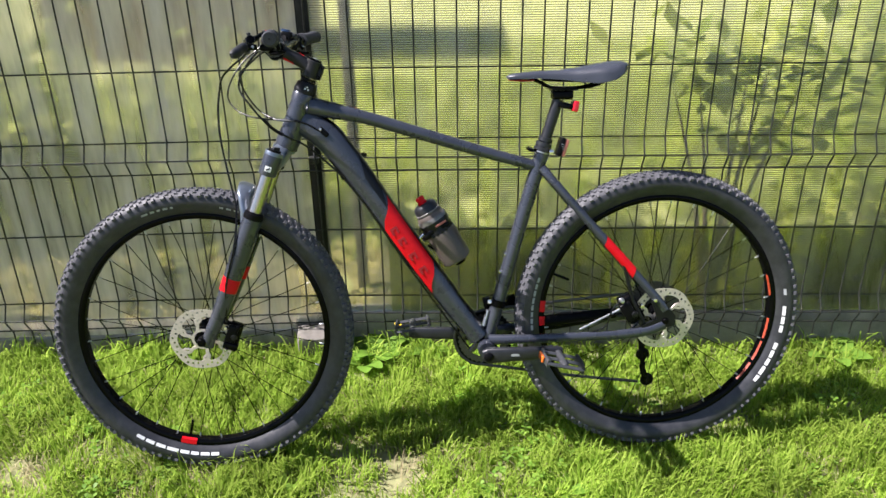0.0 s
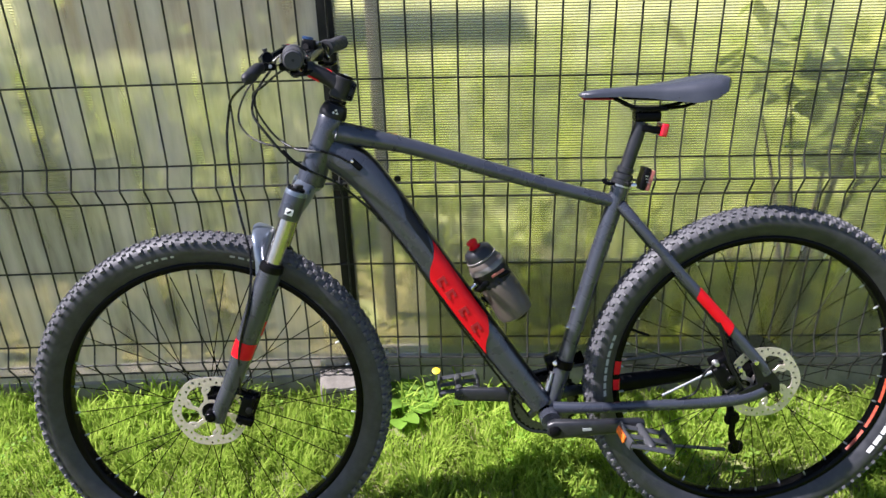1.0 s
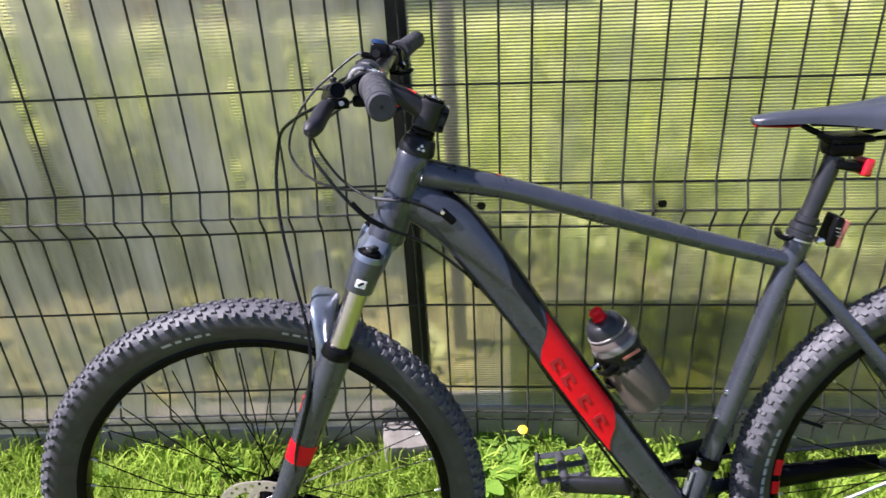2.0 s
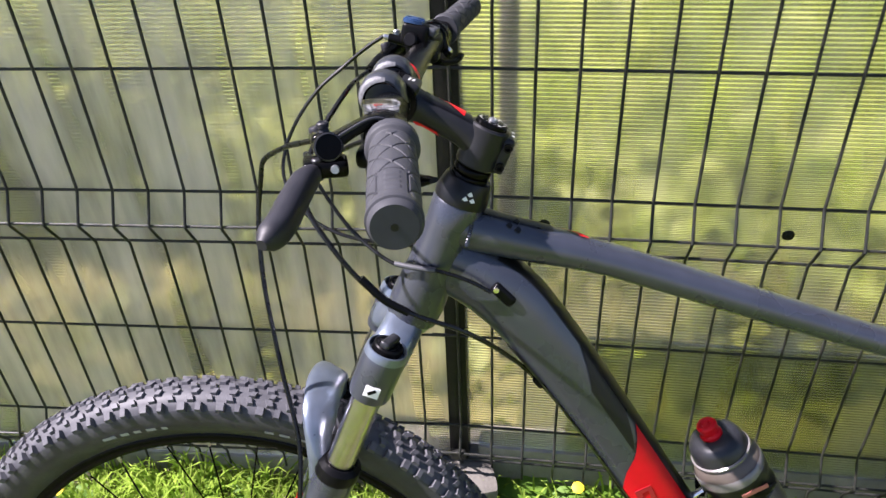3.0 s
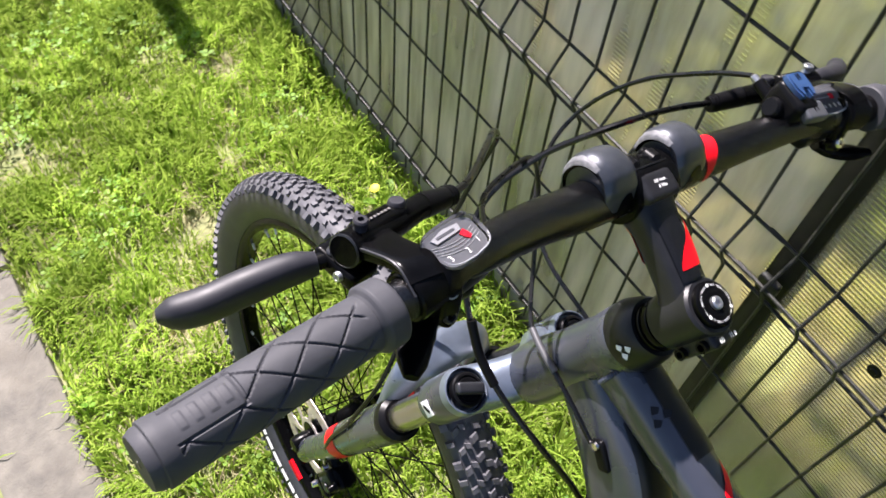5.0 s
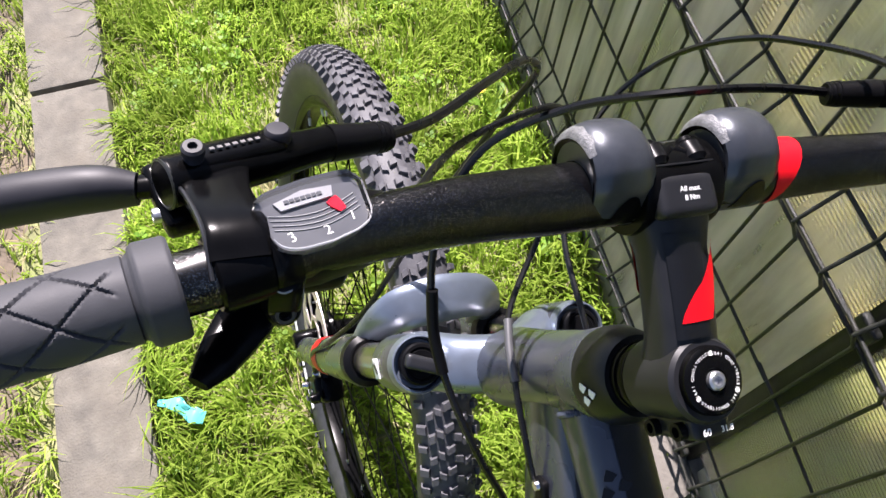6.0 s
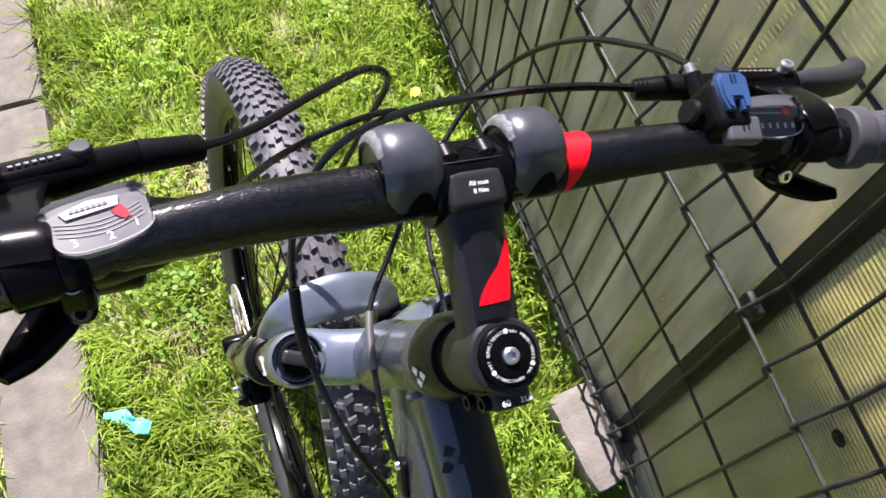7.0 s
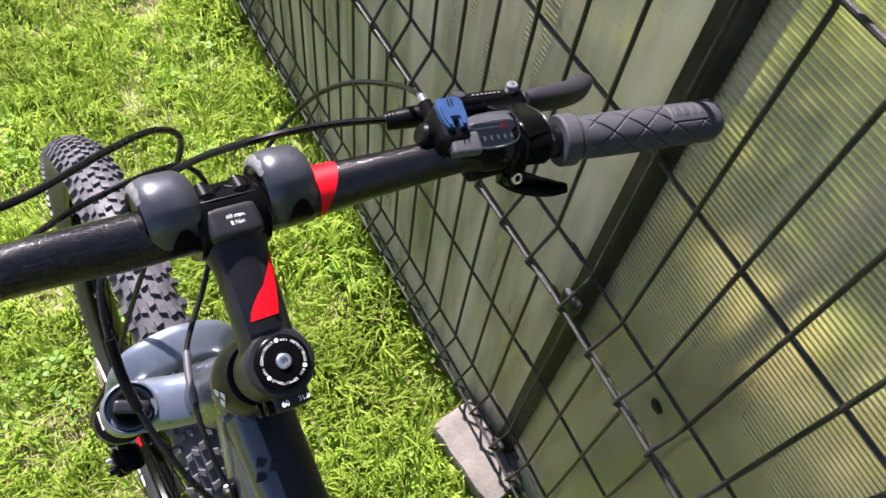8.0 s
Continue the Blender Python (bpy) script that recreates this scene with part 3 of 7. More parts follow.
def sheet(x0, x1, z0, m, label, mat):
    thing = part("polycarbonate_sheet", block(Matrix.Translation(((x0 + x1) / 2, 0.0165, (z0 + 1.53) / 2)), (x1 - x0, 0.006, 1.53 - z0)), mat, None, label, m, smooth=False)
    return tagged(thing, category="plastic sheet", group="sheets behind the fence")


clear_sheet = sheet(-0.05, 2.43, 0.125, TILT, "clear ribbed polycarbonate sheet behind the wires", SHEET)
for x in (0.0811, 0.445):
    part("sheet_screw", turned([(0, 0.0030), (0.0035, 0.0030), (0.0045, 0.0018), (0.0085, 0.0014), (0.0092, 0.0)], (x, 0.0136, 0.654), (0, -1, 0), 16), POST, clear_sheet, "dark round fixing screw")
# A green-tinted strip darkens the sheet's lower part.
strip = part("polycarbonate_strip", block(Matrix.Translation((1.285, 0.0245, 0.27)), (2.29, 0.006, 0.29)), SHEET_GREEN, None, "green-tinted polycarbonate strip behind the clear sheet", TILT, smooth=False)
tagged(strip, category="plastic sheet", group="sheets behind the fence")
sheet(-2.45, -0.005, 0.06, LEFT, "milky weathered polycarbonate sheet behind the wires", SHEET_OLD)
sheet(-2.44, -0.01, 0.06, FAR, "milky weathered polycarbonate sheet behind the wires", SHEET_OLD)


def rough_block(name, m, size, label, category, seed, cuts=7, amount=0.012, mat=None):
    bm = block(Matrix.Identity(4), size, min(size) * 0.12, 2)
    bmesh.ops.subdivide_edges(bm, edges=[e for e in bm.edges if e.calc_length() > min(size) * 0.5], cuts=cuts, use_grid_fill=True)
    for v in bm.verts:
        v.co += noise.noise_vector(v.co * 7 + Vector((seed, 0, 0))) * amount + noise.noise_vector(v.co * 30) * amount * 0.35
    return tagged(part(name, bm, mat or CONCRETE, None, label, m), category=category)


plinth_r = rough_block("plinth", Matrix.Translation((1.2, 0.028, 0.025)), (2.46, 0.065, 0.18), "rough grey concrete plinth under the fence", "plinth", 1, 16, 0.006)
plinth_l = rough_block("plinth", LEFT @ Matrix.Translation((-1.26, 0.068, -0.012)), (2.36, 0.11, 0.13), "rough grey concrete plinth under the fence", "plinth", 4, 16, 0.006)
plinth_f = rough_block("plinth", FAR @ Matrix.Translation((-1.22, 0.072, -0.01)), (2.4, 0.11, 0.13), "rough grey concrete plinth under the fence", "plinth", 6, 16, 0.006)
for p in (plinth_r, plinth_l, plinth_f):
    tagged(p, kind="structure")
rough_block("footing", Matrix.Translation((-0.085, -0.02, 0.0)) @ Matrix.Rotation(0.25, 4, "Z"), (0.17, 0.15, 0.16), "rough broken concrete footing at the post foot", "footing", 9, 6, 0.010, FOOTING)


def garden_sheet(name, y0, deep, lift, mat, label, x0=-9.0, x1=9.0):
    """A strip of uneven garden ground behind the fence."""
    verts, faces = [], []
    nx, ny = 90, 40
    for j in range(ny + 1):
        for i in range(nx + 1):
            x, f = x0 + (x1 - x0) * i / nx, (j / ny) ** 1.6
            y = y0 + deep * f + (0.10 * noise.noise(Vector((x * 1.3, 3, 0))) * f if deep < 2 else 0)
            verts.append((x, y, lift + 0.03 * noise.noise(Vector((x * 2.1, y * 2.1, 5))) + 0.02 * noise.noise(Vector((x * 6, y * 6, 1)))))
    for j in range(ny):
        for i in range(nx):
            a = j * (nx + 1) + i
            faces.append((a, a + 1, a + nx + 2, a + nx + 1))
    return tagged(part(name, mesh_of(name, verts, faces), mat), label, "soil", kind="structure")


# The near strip's darkness is put into its ground colour; turf beyond is bright.
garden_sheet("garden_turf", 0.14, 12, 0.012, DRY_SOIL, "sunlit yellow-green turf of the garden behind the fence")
garden_sheet("garden_bed", 0.14, 0.74, 0.018, BED_DARK, "dark ground strip along the back of the fence", 0.04)
garden_sheet("garden_bed", 0.14, 0.62, 0.018, BED_MOTTLED, "mottled ground strip along the back of the fence", x1=0.04)


# ---- the bicycle: x ahead, y to its left, z up, from the rear tyre's foot ----
BIKE = pose(0.8832, -0.4918, 0.0, 12.0, 0, 184.68)
R = 0.373                                   # wheel radius over the knobs
WB = 1.156
bike = tagged(new("mountain_bike"), "dark grey hardtail mountain bike with red accents leaning on the fence", "bicycle")
bike.matrix_basis = BIKE
HEAD_ANGLE = radians(67.5)
UP = Vector((-math.cos(HEAD_ANGLE), 0, math.sin(HEAD_ANGLE)))    # along the steerer
FWD = Vector((math.sin(HEAD_ANGLE), 0, math.cos(HEAD_ANGLE)))
TOP = Vector((0.836, 0, 1.036))             # centre of the stem's top cap
BAR_STEER = Matrix.Translation(TOP) @ Matrix.Rotation(radians(-0.4), 4, UP) @ Matrix.Translation(-TOP)
STEER = Matrix.Translation(TOP) @ Matrix.Rotation(radians(1.0), 4, UP) @ Matrix.Translation(-TOP)


def axis_at(z):
    return TOP + UP * ((z - TOP.z) / UP.z)


def bpart(name, bm, mat, label="", parent=None, m=None, smooth=True):
    return part(name, bm, mat, parent or bike, label, m, smooth)


# -- frame --
DT = spline([(0.894, 0, 0.900), (0.83, 0, 0.862), (0.783, 0, 0.806), (0.715, 0, 0.705), (0.63, 0, 0.572), (0.55, 0, 0.452), (0.465, 0, 0.328)], 10)
DT_SIZE = [(0.018, 0.030), (0.025, 0.036), (0.027, 0.034), (0.028, 0.031), (0.028, 0.030), (0.027, 0.029), (0.027, 0.026)]
TT = spline([(0.879, 0, 0.9335), (0.80, 0, 0.914), (0.722, 0, 0.895), (0.59, 0, 0.852), (0.455, 0, 0.808), (0.315, 0, 0.766)], 8)
TT_SIZE = [(0.022, 0.022), (0.021, 0.019), (0.019, 0.0155), (0.018, 0.0155), (0.016, 0.014), (0.015, 0.013)]
head_tube = bpart("head_tube", turned([(0.0235, -0.004), (0.0275, 0), (0.0285, 0.02), (0.0255, 0.06), (0.0245, 0.11), (0.0265, 0.135), (0.024, 0.139)], axis_at(0.832), UP, 28), PAINT)
down_tube = bpart("down_tube", tube(DT, DT_SIZE, 20, power=2.6), PAINT)
top_tube = bpart("top_tube", tube(TT, TT_SIZE, 20, power=2.4), PAINT)
seat_tube = bpart("seat_tube", tube([(0.442, 0, 0.318), (0.40, 0, 0.465), (0.348, 0, 0.645), (0.300, 0, 0.800)], [0.0185, 0.017, 0.0175, 0.018], 20), PAINT)
bpart("bottom_bracket", turned([(0.0, -0.048), (0.021, -0.048), (0.0225, -0.036), (0.0225, 0.036), (0.021, 0.048), (0, 0.048)], (0.448, 0, 0.305), (0, 1, 0), 24), PAINT)
for s in (1, -1):
    bpart("seat_stay", tube(spline([(0.303, 0.014 * s, 0.762), (0.27, 0.034 * s, 0.722), (0.198, 0.048 * s, 0.636), (0.103, 0.058 * s, 0.527), (0.02, 0.066 * s, 0.428), (0.0, 0.067 * s, 0.400)], 6), [(0.008, 0.011), (0.008, 0.010), (0.0075, 0.0105), (0.0075, 0.011), (0.007, 0.011)], 12), PAINT)
    bpart("chain_stay", tube(spline([(0.44, 0.028 * s, 0.327), (0.36, 0.046 * s, 0.332), (0.25, 0.055 * s, 0.335), (0.12, 0.064 * s, 0.339), (0.045, 0.067 * s, 0.347), (0.0, 0.067 * s, 0.362)], 6), [(0.010, 0.014), (0.009, 0.0115), (0.009, 0.0115), (0.009, 0.0125), (0.007, 0.013)], 14, power=2.6), PAINT)
    drop = bmesh.new()
    prism(drop, [(-0.028, -0.012), (0.05, -0.03), (0.06, -0.012), (0.02, 0.006), (0.035, 0.05), (0.015, 0.062), (-0.012, 0.03), (-0.026, 0.012)], 0.008, basis((0, 0.071 * s, R), (1, 0, 0), (0, -s, 0)) if s > 0 else basis((0, -0.071, R), (1, 0, 0), (0, -1, 0)))
    bmesh.ops.recalc_face_normals(drop, faces=drop.faces)
    bpart("dropout", drop, PAINT_DARK, smooth=False)
bpart("brake_brace", tube([(0.105, 0.060, 0.520), (0.082, 0.060, 0.43), (0.05, 0.062, 0.365)], [0.005, 0.0045, 0.005], 8), PAINT_DARK)
k_bead = 2
t_bead = (TT[k_bead + 1] - TT[k_bead - 1]).normalized()
b_bead = t_bead.cross(Vector((0, 1, 0)))
ring_pts = [TT[k_bead] + Vector((0, 1, 0)) * 0.0212 * math.copysign(abs(math.cos(g)) ** 0.85, math.cos(g)) + b_bead * 0.0196 * math.copysign(abs(math.sin(g)) ** 0.85, math.sin(g)) for g in (radians(30 - 240 * k / 71) for k in range(72))]
bpart("weld_bead", tube(ring_pts, [0.0016, 0.0026] * 36, 8, ref=tuple(t_bead)), PAINT, "rippled weld bead")
bpart("chainstay_protector", tube(spline([(0.36, -0.046, 0.334), (0.25, -0.056, 0.338), (0.09, -0.066, 0.350)], 6), [(0.014, 0.020), (0.014, 0.022), (0.012, 0.016)], 12), PLASTIC, "dark cloth wrap on the drive-side stay")


# decals and one shade strip on the frame: thin raised skins that follow the tubes
def skin(points, sizes, lo, hi, arc, slant=0.0, power=2.6, seg=12, name="decal", mat=None, parent=None, label="", grow=0.0009):
    n = len(points)
    a, b = int(lo * (n - 1)), int(hi * (n - 1)) + 1
    full = lerp_list(sizes, n)
    return bpart(name, tube(points[a:b], full[a:b], seg, power=power, arc=arc, slant=slant, grow=grow, cap=False), mat, label, parent)


skin(DT, DT_SIZE, 0.56, 0.78, (-64, 46), 0.072, mat=RED, parent=down_tube, label="bright red panel")
skin(DT, DT_SIZE, 0.56, 0.78, (134, 244), -0.072, mat=RED, parent=down_tube, label="bright red panel")
# Black colour put on the underside, where the tube's flank lies in shade.
skin(DT, DT_SIZE, 0.30, 0.97, (50, 130), 0, mat=PAINT_DARK, parent=down_tube, label="black under face painted as shade")
skin(DT, DT_SIZE, 0.12, 0.97, (-140, -58), 0, mat=PAINT_DARK, parent=down_tube, label="black upper face")
skin(DT, DT_SIZE, 0.40, 0.53, (-58, -15), 0.05, mat=PAINT_DARK, parent=down_tube, label="black edge")
SSL = spline([(0.303, 0.014, 0.762), (0.27, 0.034, 0.722), (0.198, 0.048, 0.636), (0.103, 0.058, 0.527), (0.02, 0.066, 0.428), (0.0, 0.067, 0.400)], 8)
skin(SSL, [(0.008, 0.011), (0.008, 0.010), (0.0075, 0.0105), (0.0075, 0.011), (0.007, 0.011)], 0.505, 0.668, (-95, 95), 0.02, 2.0, mat=RED, label="bright red band")
skin(TT, TT_SIZE, 0.06, 0.27, (-170, -75), 0, 2.4, mat=PAINT_DARK, parent=top_tube, label="black top panel")
skin(TT, TT_SIZE, 0.305, 0.335, (-122, -84), 0.02, 2.4, mat=RED, parent=top_tube, label="red stroke")


def cube_mark(at, x, z, s, mat, parent, name="emblem"):
    """A small emblem of three lozenges."""
    for dx, dy in ((0, 0.55), (-0.62, -0.35), (0.62, -0.35)):
        bm = prism(bmesh.new(), [(dx * s - s * 0.5, dy * s - s * 0.15), (dx * s, dy * s - s * 0.42), (dx * s + s * 0.5, dy * s - s * 0.15), (dx * s, dy * s + s * 0.42)], 0.0006, basis(at, x, z))
        part(name, bm, mat, parent, smooth=False)


cube_mark((0.816, 0.0125, 0.9362), (0.15, -1, 0.45), (-0.24, 0.45, 1), 0.0085, PAINT_DARK, top_tube)
# worn dark lettering shapes on the red panel
for i in range(4):
    u = 0.60 + 0.045 * i
    k = int(u * (len(DT) - 1))
    d = (DT[k + 1] - DT[k]).normalized()
    bm = prism(bmesh.new(), [(-0.009, -0.009), (0.008, -0.011), (0.009, -0.006), (-0.003, -0.003), (-0.003, 0.005), (0.009, 0.002), (0.009, 0.008), (-0.009, 0.010)], 0.0006, basis(DT[k] + Vector((0.004, 0.0290, -0.003)), d, (0, 1, 0)))
    part("printed_shape", bm, RED_DARK, down_tube, smooth=False)
# the inlet where cables enter the down tube
bpart("cable_port", block(basis((0.826, 0.0255, 0.868), (-0.7, 0, -0.72), (0, 1, 0)), (0.028, 0.012, 0.006), 0.004, 3), PLASTIC, "black oval cable inlet", down_tube)
bpart("port_screw", turned([(0, 0.0055), (0.003, 0.0052), (0.0035, 0.003)], (0.833, 0.0255, 0.875), (0, 1, 0), 10), CHROME, "", down_tube)
for k in (0.545, 0.50):
    x = 0.442 - (k - 0.318) * 0.295
    bpart("frame_bolt", turned([(0, 0.008), (0.004, 0.007), (0.0045, 0.002), (0.0045, 0)], (x + 0.017, 0.004, k), (1, 0.2, 0.25), 10), CHROME)

# -- seat --
seat_post = bpart("seat_post", tube([(0.305, 0, 0.79), (0.262, 0, 0.925)], [0.0136], 22), CRANK)
bpart("collar", turned([(0.0170, -0.013), (0.0200, -0.012), (0.0203, -0.003), (0.0190, -0.002), (0.0190, 0.001), (0.0200, 0.002), (0.0198, 0.011), (0.0160, 0.0125)], (0.2985, 0, 0.812), (-0.3, 0, 0.95), 26), CRANK, "", seat_post)
# Silver ring that paints the sun's glint on the collar's lower edge.
bpart("collar_glint", turned([(0.0190, -0.0022), (0.0208, -0.0018), (0.0208, 0.0010), (0.0190, 0.0014)], (0.3022, 0, 0.8005), (-0.3, 0, 0.95), 26), SILVER, "silver ring painted in as the collar's sun glint", seat_post)
bpart("post_ring", turned([(0.0136, -0.0050), (0.0172, -0.0046), (0.0174, 0.0040), (0.0160, 0.0052), (0.0136, 0.0052)], (0.2925, 0, 0.8300), (-0.3, 0, 0.95), 24), CRANK, "", seat_post)
bpart("quick_release", tube(spline([(0.318, 0.012, 0.806), (0.332, 0.02, 0.808), (0.335, 0.004, 0.811), (0.325, -0.022, 0.809)], 5), [(0.004, 0.004), (0.006, 0.004), (0.005, 0.003)], 8), BLACK, "", seat_post)
bpart("collar_bolt", turned([(0, 0.03), (0.006, 0.028), (0.006, 0.018), (0.003, 0.016), (0.003, -0.02)], (0.282, 0, 0.802), (0, 1, 0), 10), CHROME, "", seat_post)
bpart("post_head", block(basis((0.253, 0, 0.936), (1, 0, 0.02), (0, 0, 1)), (0.05, 0.036, 0.022), 0.006, 3), BLACK, "", seat_post)
bpart("rail_clamp", block(basis((0.250, 0, 0.950), (1, 0, 0), (0, 0, 1)), (0.062, 0.05, 0.009), 0.003, 2), PLASTIC, "", seat_post)
bpart("reflector_bracket", block(basis((0.246, 0, 0.91), (1, 0, 0.2), (0, 0, 1)), (0.04, 0.034, 0.014), 0.004), PLASTIC, "", seat_post)
bpart("red_reflector", block(basis((0.222, 0.002, 0.908), (1, 0, 0.2), (0, 0, 1)), (0.014, 0.04, 0.026), 0.004, 3), RED_LENS, "small red rear light", seat_post)
bpart("rear_light", block(basis((0.256, 0.0, 0.812), (1, 0, 0.3), (0, 0, 1)), (0.013, 0.036, 0.046), 0.004, 3), PLASTIC, "small dark rear lamp", seat_post)
bpart("rear_light_lens", block(basis((0.2455, 0.0, 0.8085), (1, 0, 0.3), (0, 0, 1)), (0.008, 0.034, 0.042), 0.0015, 2), PINK, "faded red reflector face", seat_post)
for k in range(3):
    bpart("lamp_rib", block(basis((0.2535 - 0.0012 * k, 0.0184, 0.8185 - 0.0062 * k), (1, 0, 0.3), (0, 0, 1)), (0.0075, 0.0012, 0.0016), 0.0004), SILVER, "", seat_post)


def saddle():
    """A sport saddle: long nose, wide tail, rounded flanks."""
    rows = [(0.386, 0.008, 0.984, 0.006), (0.380, 0.016, 0.987, 0.011), (0.355, 0.020, 0.9905, 0.014), (0.31, 0.022, 0.993, 0.017), (0.26, 0.029, 0.996, 0.024),
            (0.215, 0.045, 1.000, 0.034), (0.175, 0.062, 1.006, 0.044), (0.14, 0.069, 1.011, 0.042), (0.118, 0.063, 1.012, 0.030), (0.107, 0.047, 1.009, 0.016)]
    bm = bmesh.new()
    rings = []
    for x, w, z, drop in rows:
        ring = []
        for k in range(17):
            a = math.pi * k / 16
            c, s = math.cos(a), math.sin(a)
            y = w * math.copysign(abs(c) ** 0.75, c)
            zz = z - drop * (1 - abs(s) ** 0.55) - 0.004 * math.exp(-(y / 0.012) ** 2) * (x < 0.3)
            ring.append(bm.verts.new((x, y, zz)))
        for k in range(1, 8):
            f = k / 8
            y = w * (-1 + 2 * f) * 0.92
            ring.append(bm.verts.new((x, y, z - drop - 0.002 + 0.004 * math.sin(math.pi * f))))
        rings.append(ring)
    n = len(rings[0])
    for a, b in zip(rings, rings[1:]):
        for k in range(n):
            bm.faces.new((a[k], a[(k + 1) % n], b[(k + 1) % n], b[k]))
    bm.faces.new(rings[0])
    bm.faces.new(rings[-1][::-1])
    bmesh.ops.recalc_face_normals(bm, faces=bm.faces)
    top = bpart("saddle", bm, SADDLE, "padded dark saddle")
    bpart("nose_trim", tube(spline([(0.381, 0, 0.974), (0.36, 0, 0.973), (0.335, 0, 0.972), (0.312, 0, 0.973)], 5), [(0.009, 0.0022), (0.016, 0.003), (0.018, 0.003), (0.012, 0.0022)], 14), RED_DARK, "dark red trim under the nose", top)
    bpart("shell", tube(spline([(0.30, 0, 0.972), (0.24, 0, 0.969), (0.18, 0, 0.966), (0.14, 0, 0.972)], 5), [(0.014, 0.003), (0.024, 0.004), (0.045, 0.004), (0.040, 0.003)], 16), PLASTIC, "black under-shell", top)
    for s in (1, -1):
        bpart("rail", tube(spline([(0.33, 0.010 * s, 0.978), (0.305, 0.014 * s, 0.966), (0.275, 0.022 * s, 0.953), (0.20, 0.022 * s, 0.952), (0.165, 0.03 * s, 0.962), (0.145, 0.036 * s, 0.974)], 6), [0.0035], 8), BLACK, "", top)
    return top


saddle()


# -- wheels --
def tyre_mesh():
    profile = [(-0.0125, 0.3095), (-0.019, 0.317), (-0.0255, 0.328), (-0.0283, 0.340), (-0.0265, 0.352), (-0.021, 0.3615), (-0.012, 0.3665), (0, 0.368),
               (0.012, 0.3665), (0.021, 0.3615), (0.0265, 0.352), (0.0283, 0.340), (0.0255, 0.328), (0.019, 0.317), (0.0125, 0.3095)]
    seg = 120
    verts, faces = [], []
    m = len(profile)
    for i in range(seg):
        a = 2 * math.pi * i / seg
        verts += [(r * math.cos(a), y, r * math.sin(a)) for y, r in profile]
    for i in range(seg):
        for k in range(m - 1):
            faces.append((i * m + k, i * m + k + 1, ((i + 1) % seg) * m + k + 1, ((i + 1) % seg) * m + k))
    return mesh_of("tyre", verts, faces)


def knob(verts, faces, a, y, radius, la, ly, h, tilt, skew=0.0):
    """One rubber lug, standing on the tyre at the angle a."""
    base = len(verts)
    for top in (0, 1):
        f = 0.78 if top else 1.05
        for sa, sy in ((-1, -1), (1, -1), (1, 1), (-1, 1)):
            r = radius + (h if top else -0.003)
            yy = y + sy * ly * f + (h * math.sin(tilt) if top else 0)
            rr = r * 1.0 - (sy * ly * math.sin(tilt)) - (h * (1 - math.cos(tilt)) if top else 0)
            aa = a + (sa * la * f + skew * sy * ly) / radius
            verts.append((rr * math.cos(aa), yy, rr * math.sin(aa)))
    for q in ((4, 5, 6, 7), (0, 1, 5, 4), (1, 2, 6, 5), (2, 3, 7, 6), (3, 0, 4, 7)):
        faces.append(tuple(base + i for i in q))


def tread_mesh():
    verts, faces = [], []
    rng = random.Random(5)
    e = lambda: rng.uniform(0.9, 1.1)
    count = 216
    for i in range(count):
        a = 2 * math.pi * i / count
        st = 2 * math.pi / count
        s = 1 if i % 2 else -1
        knob(verts, faces, a, s * 0.0034, 0.3680, 0.0041 * e(), 0.0046 * e(), 0.0034, 0.04 * s, 0.30 * s)
        knob(verts, faces, a + 0.45 * st, s * 0.0118, 0.3663, 0.0038 * e(), 0.0033 * e(), 0.0034, 0.32 * s, -0.35 * s)
    count = 104
    for i in range(count):
        a = 2 * math.pi * i / count
        st = 2 * math.pi / count
        for s in (1, -1):
            knob(verts, faces, a + 0.5 * st * (s > 0), s * 0.0182, 0.3630, (0.0044 if i % 2 else 0.0036) * e(), 0.0034 * e(), 0.0034, 0.52 * s, 0.4 * s)
            knob(verts, faces, a + st * (0.12 if i % 2 else 0.0) + 0.5 * st * (s < 0), s * 0.0246, 0.3572, (0.0048 if i % 2 else 0.0036) * e(), 0.0040, 0.0044, 0.88 * s)
    return mesh_of("tread", verts, faces)


def rim_mesh():
    profile = [(-0.0135, 0.3115), (-0.015, 0.309), (-0.0145, 0.301), (-0.0115, 0.296), (0, 0.2945), (0.0115, 0.296), (0.0145, 0.301), (0.015, 0.309), (0.0135, 0.3115), (0.009, 0.304), (-0.009, 0.304)]
    seg = 96
    verts, faces = [], []
    m = len(profile)
    for i in range(seg):
        a = 2 * math.pi * i / seg
        verts += [(r * math.cos(a), y, r * math.sin(a)) for y, r in profile]
    for i in range(seg):
        for k in range(m):
            faces.append((i * m + k, ((i + 1) % seg) * m + k, ((i + 1) % seg) * m + (k + 1) % m, i * m + (k + 1) % m))
    return mesh_of("rim", verts, faces)


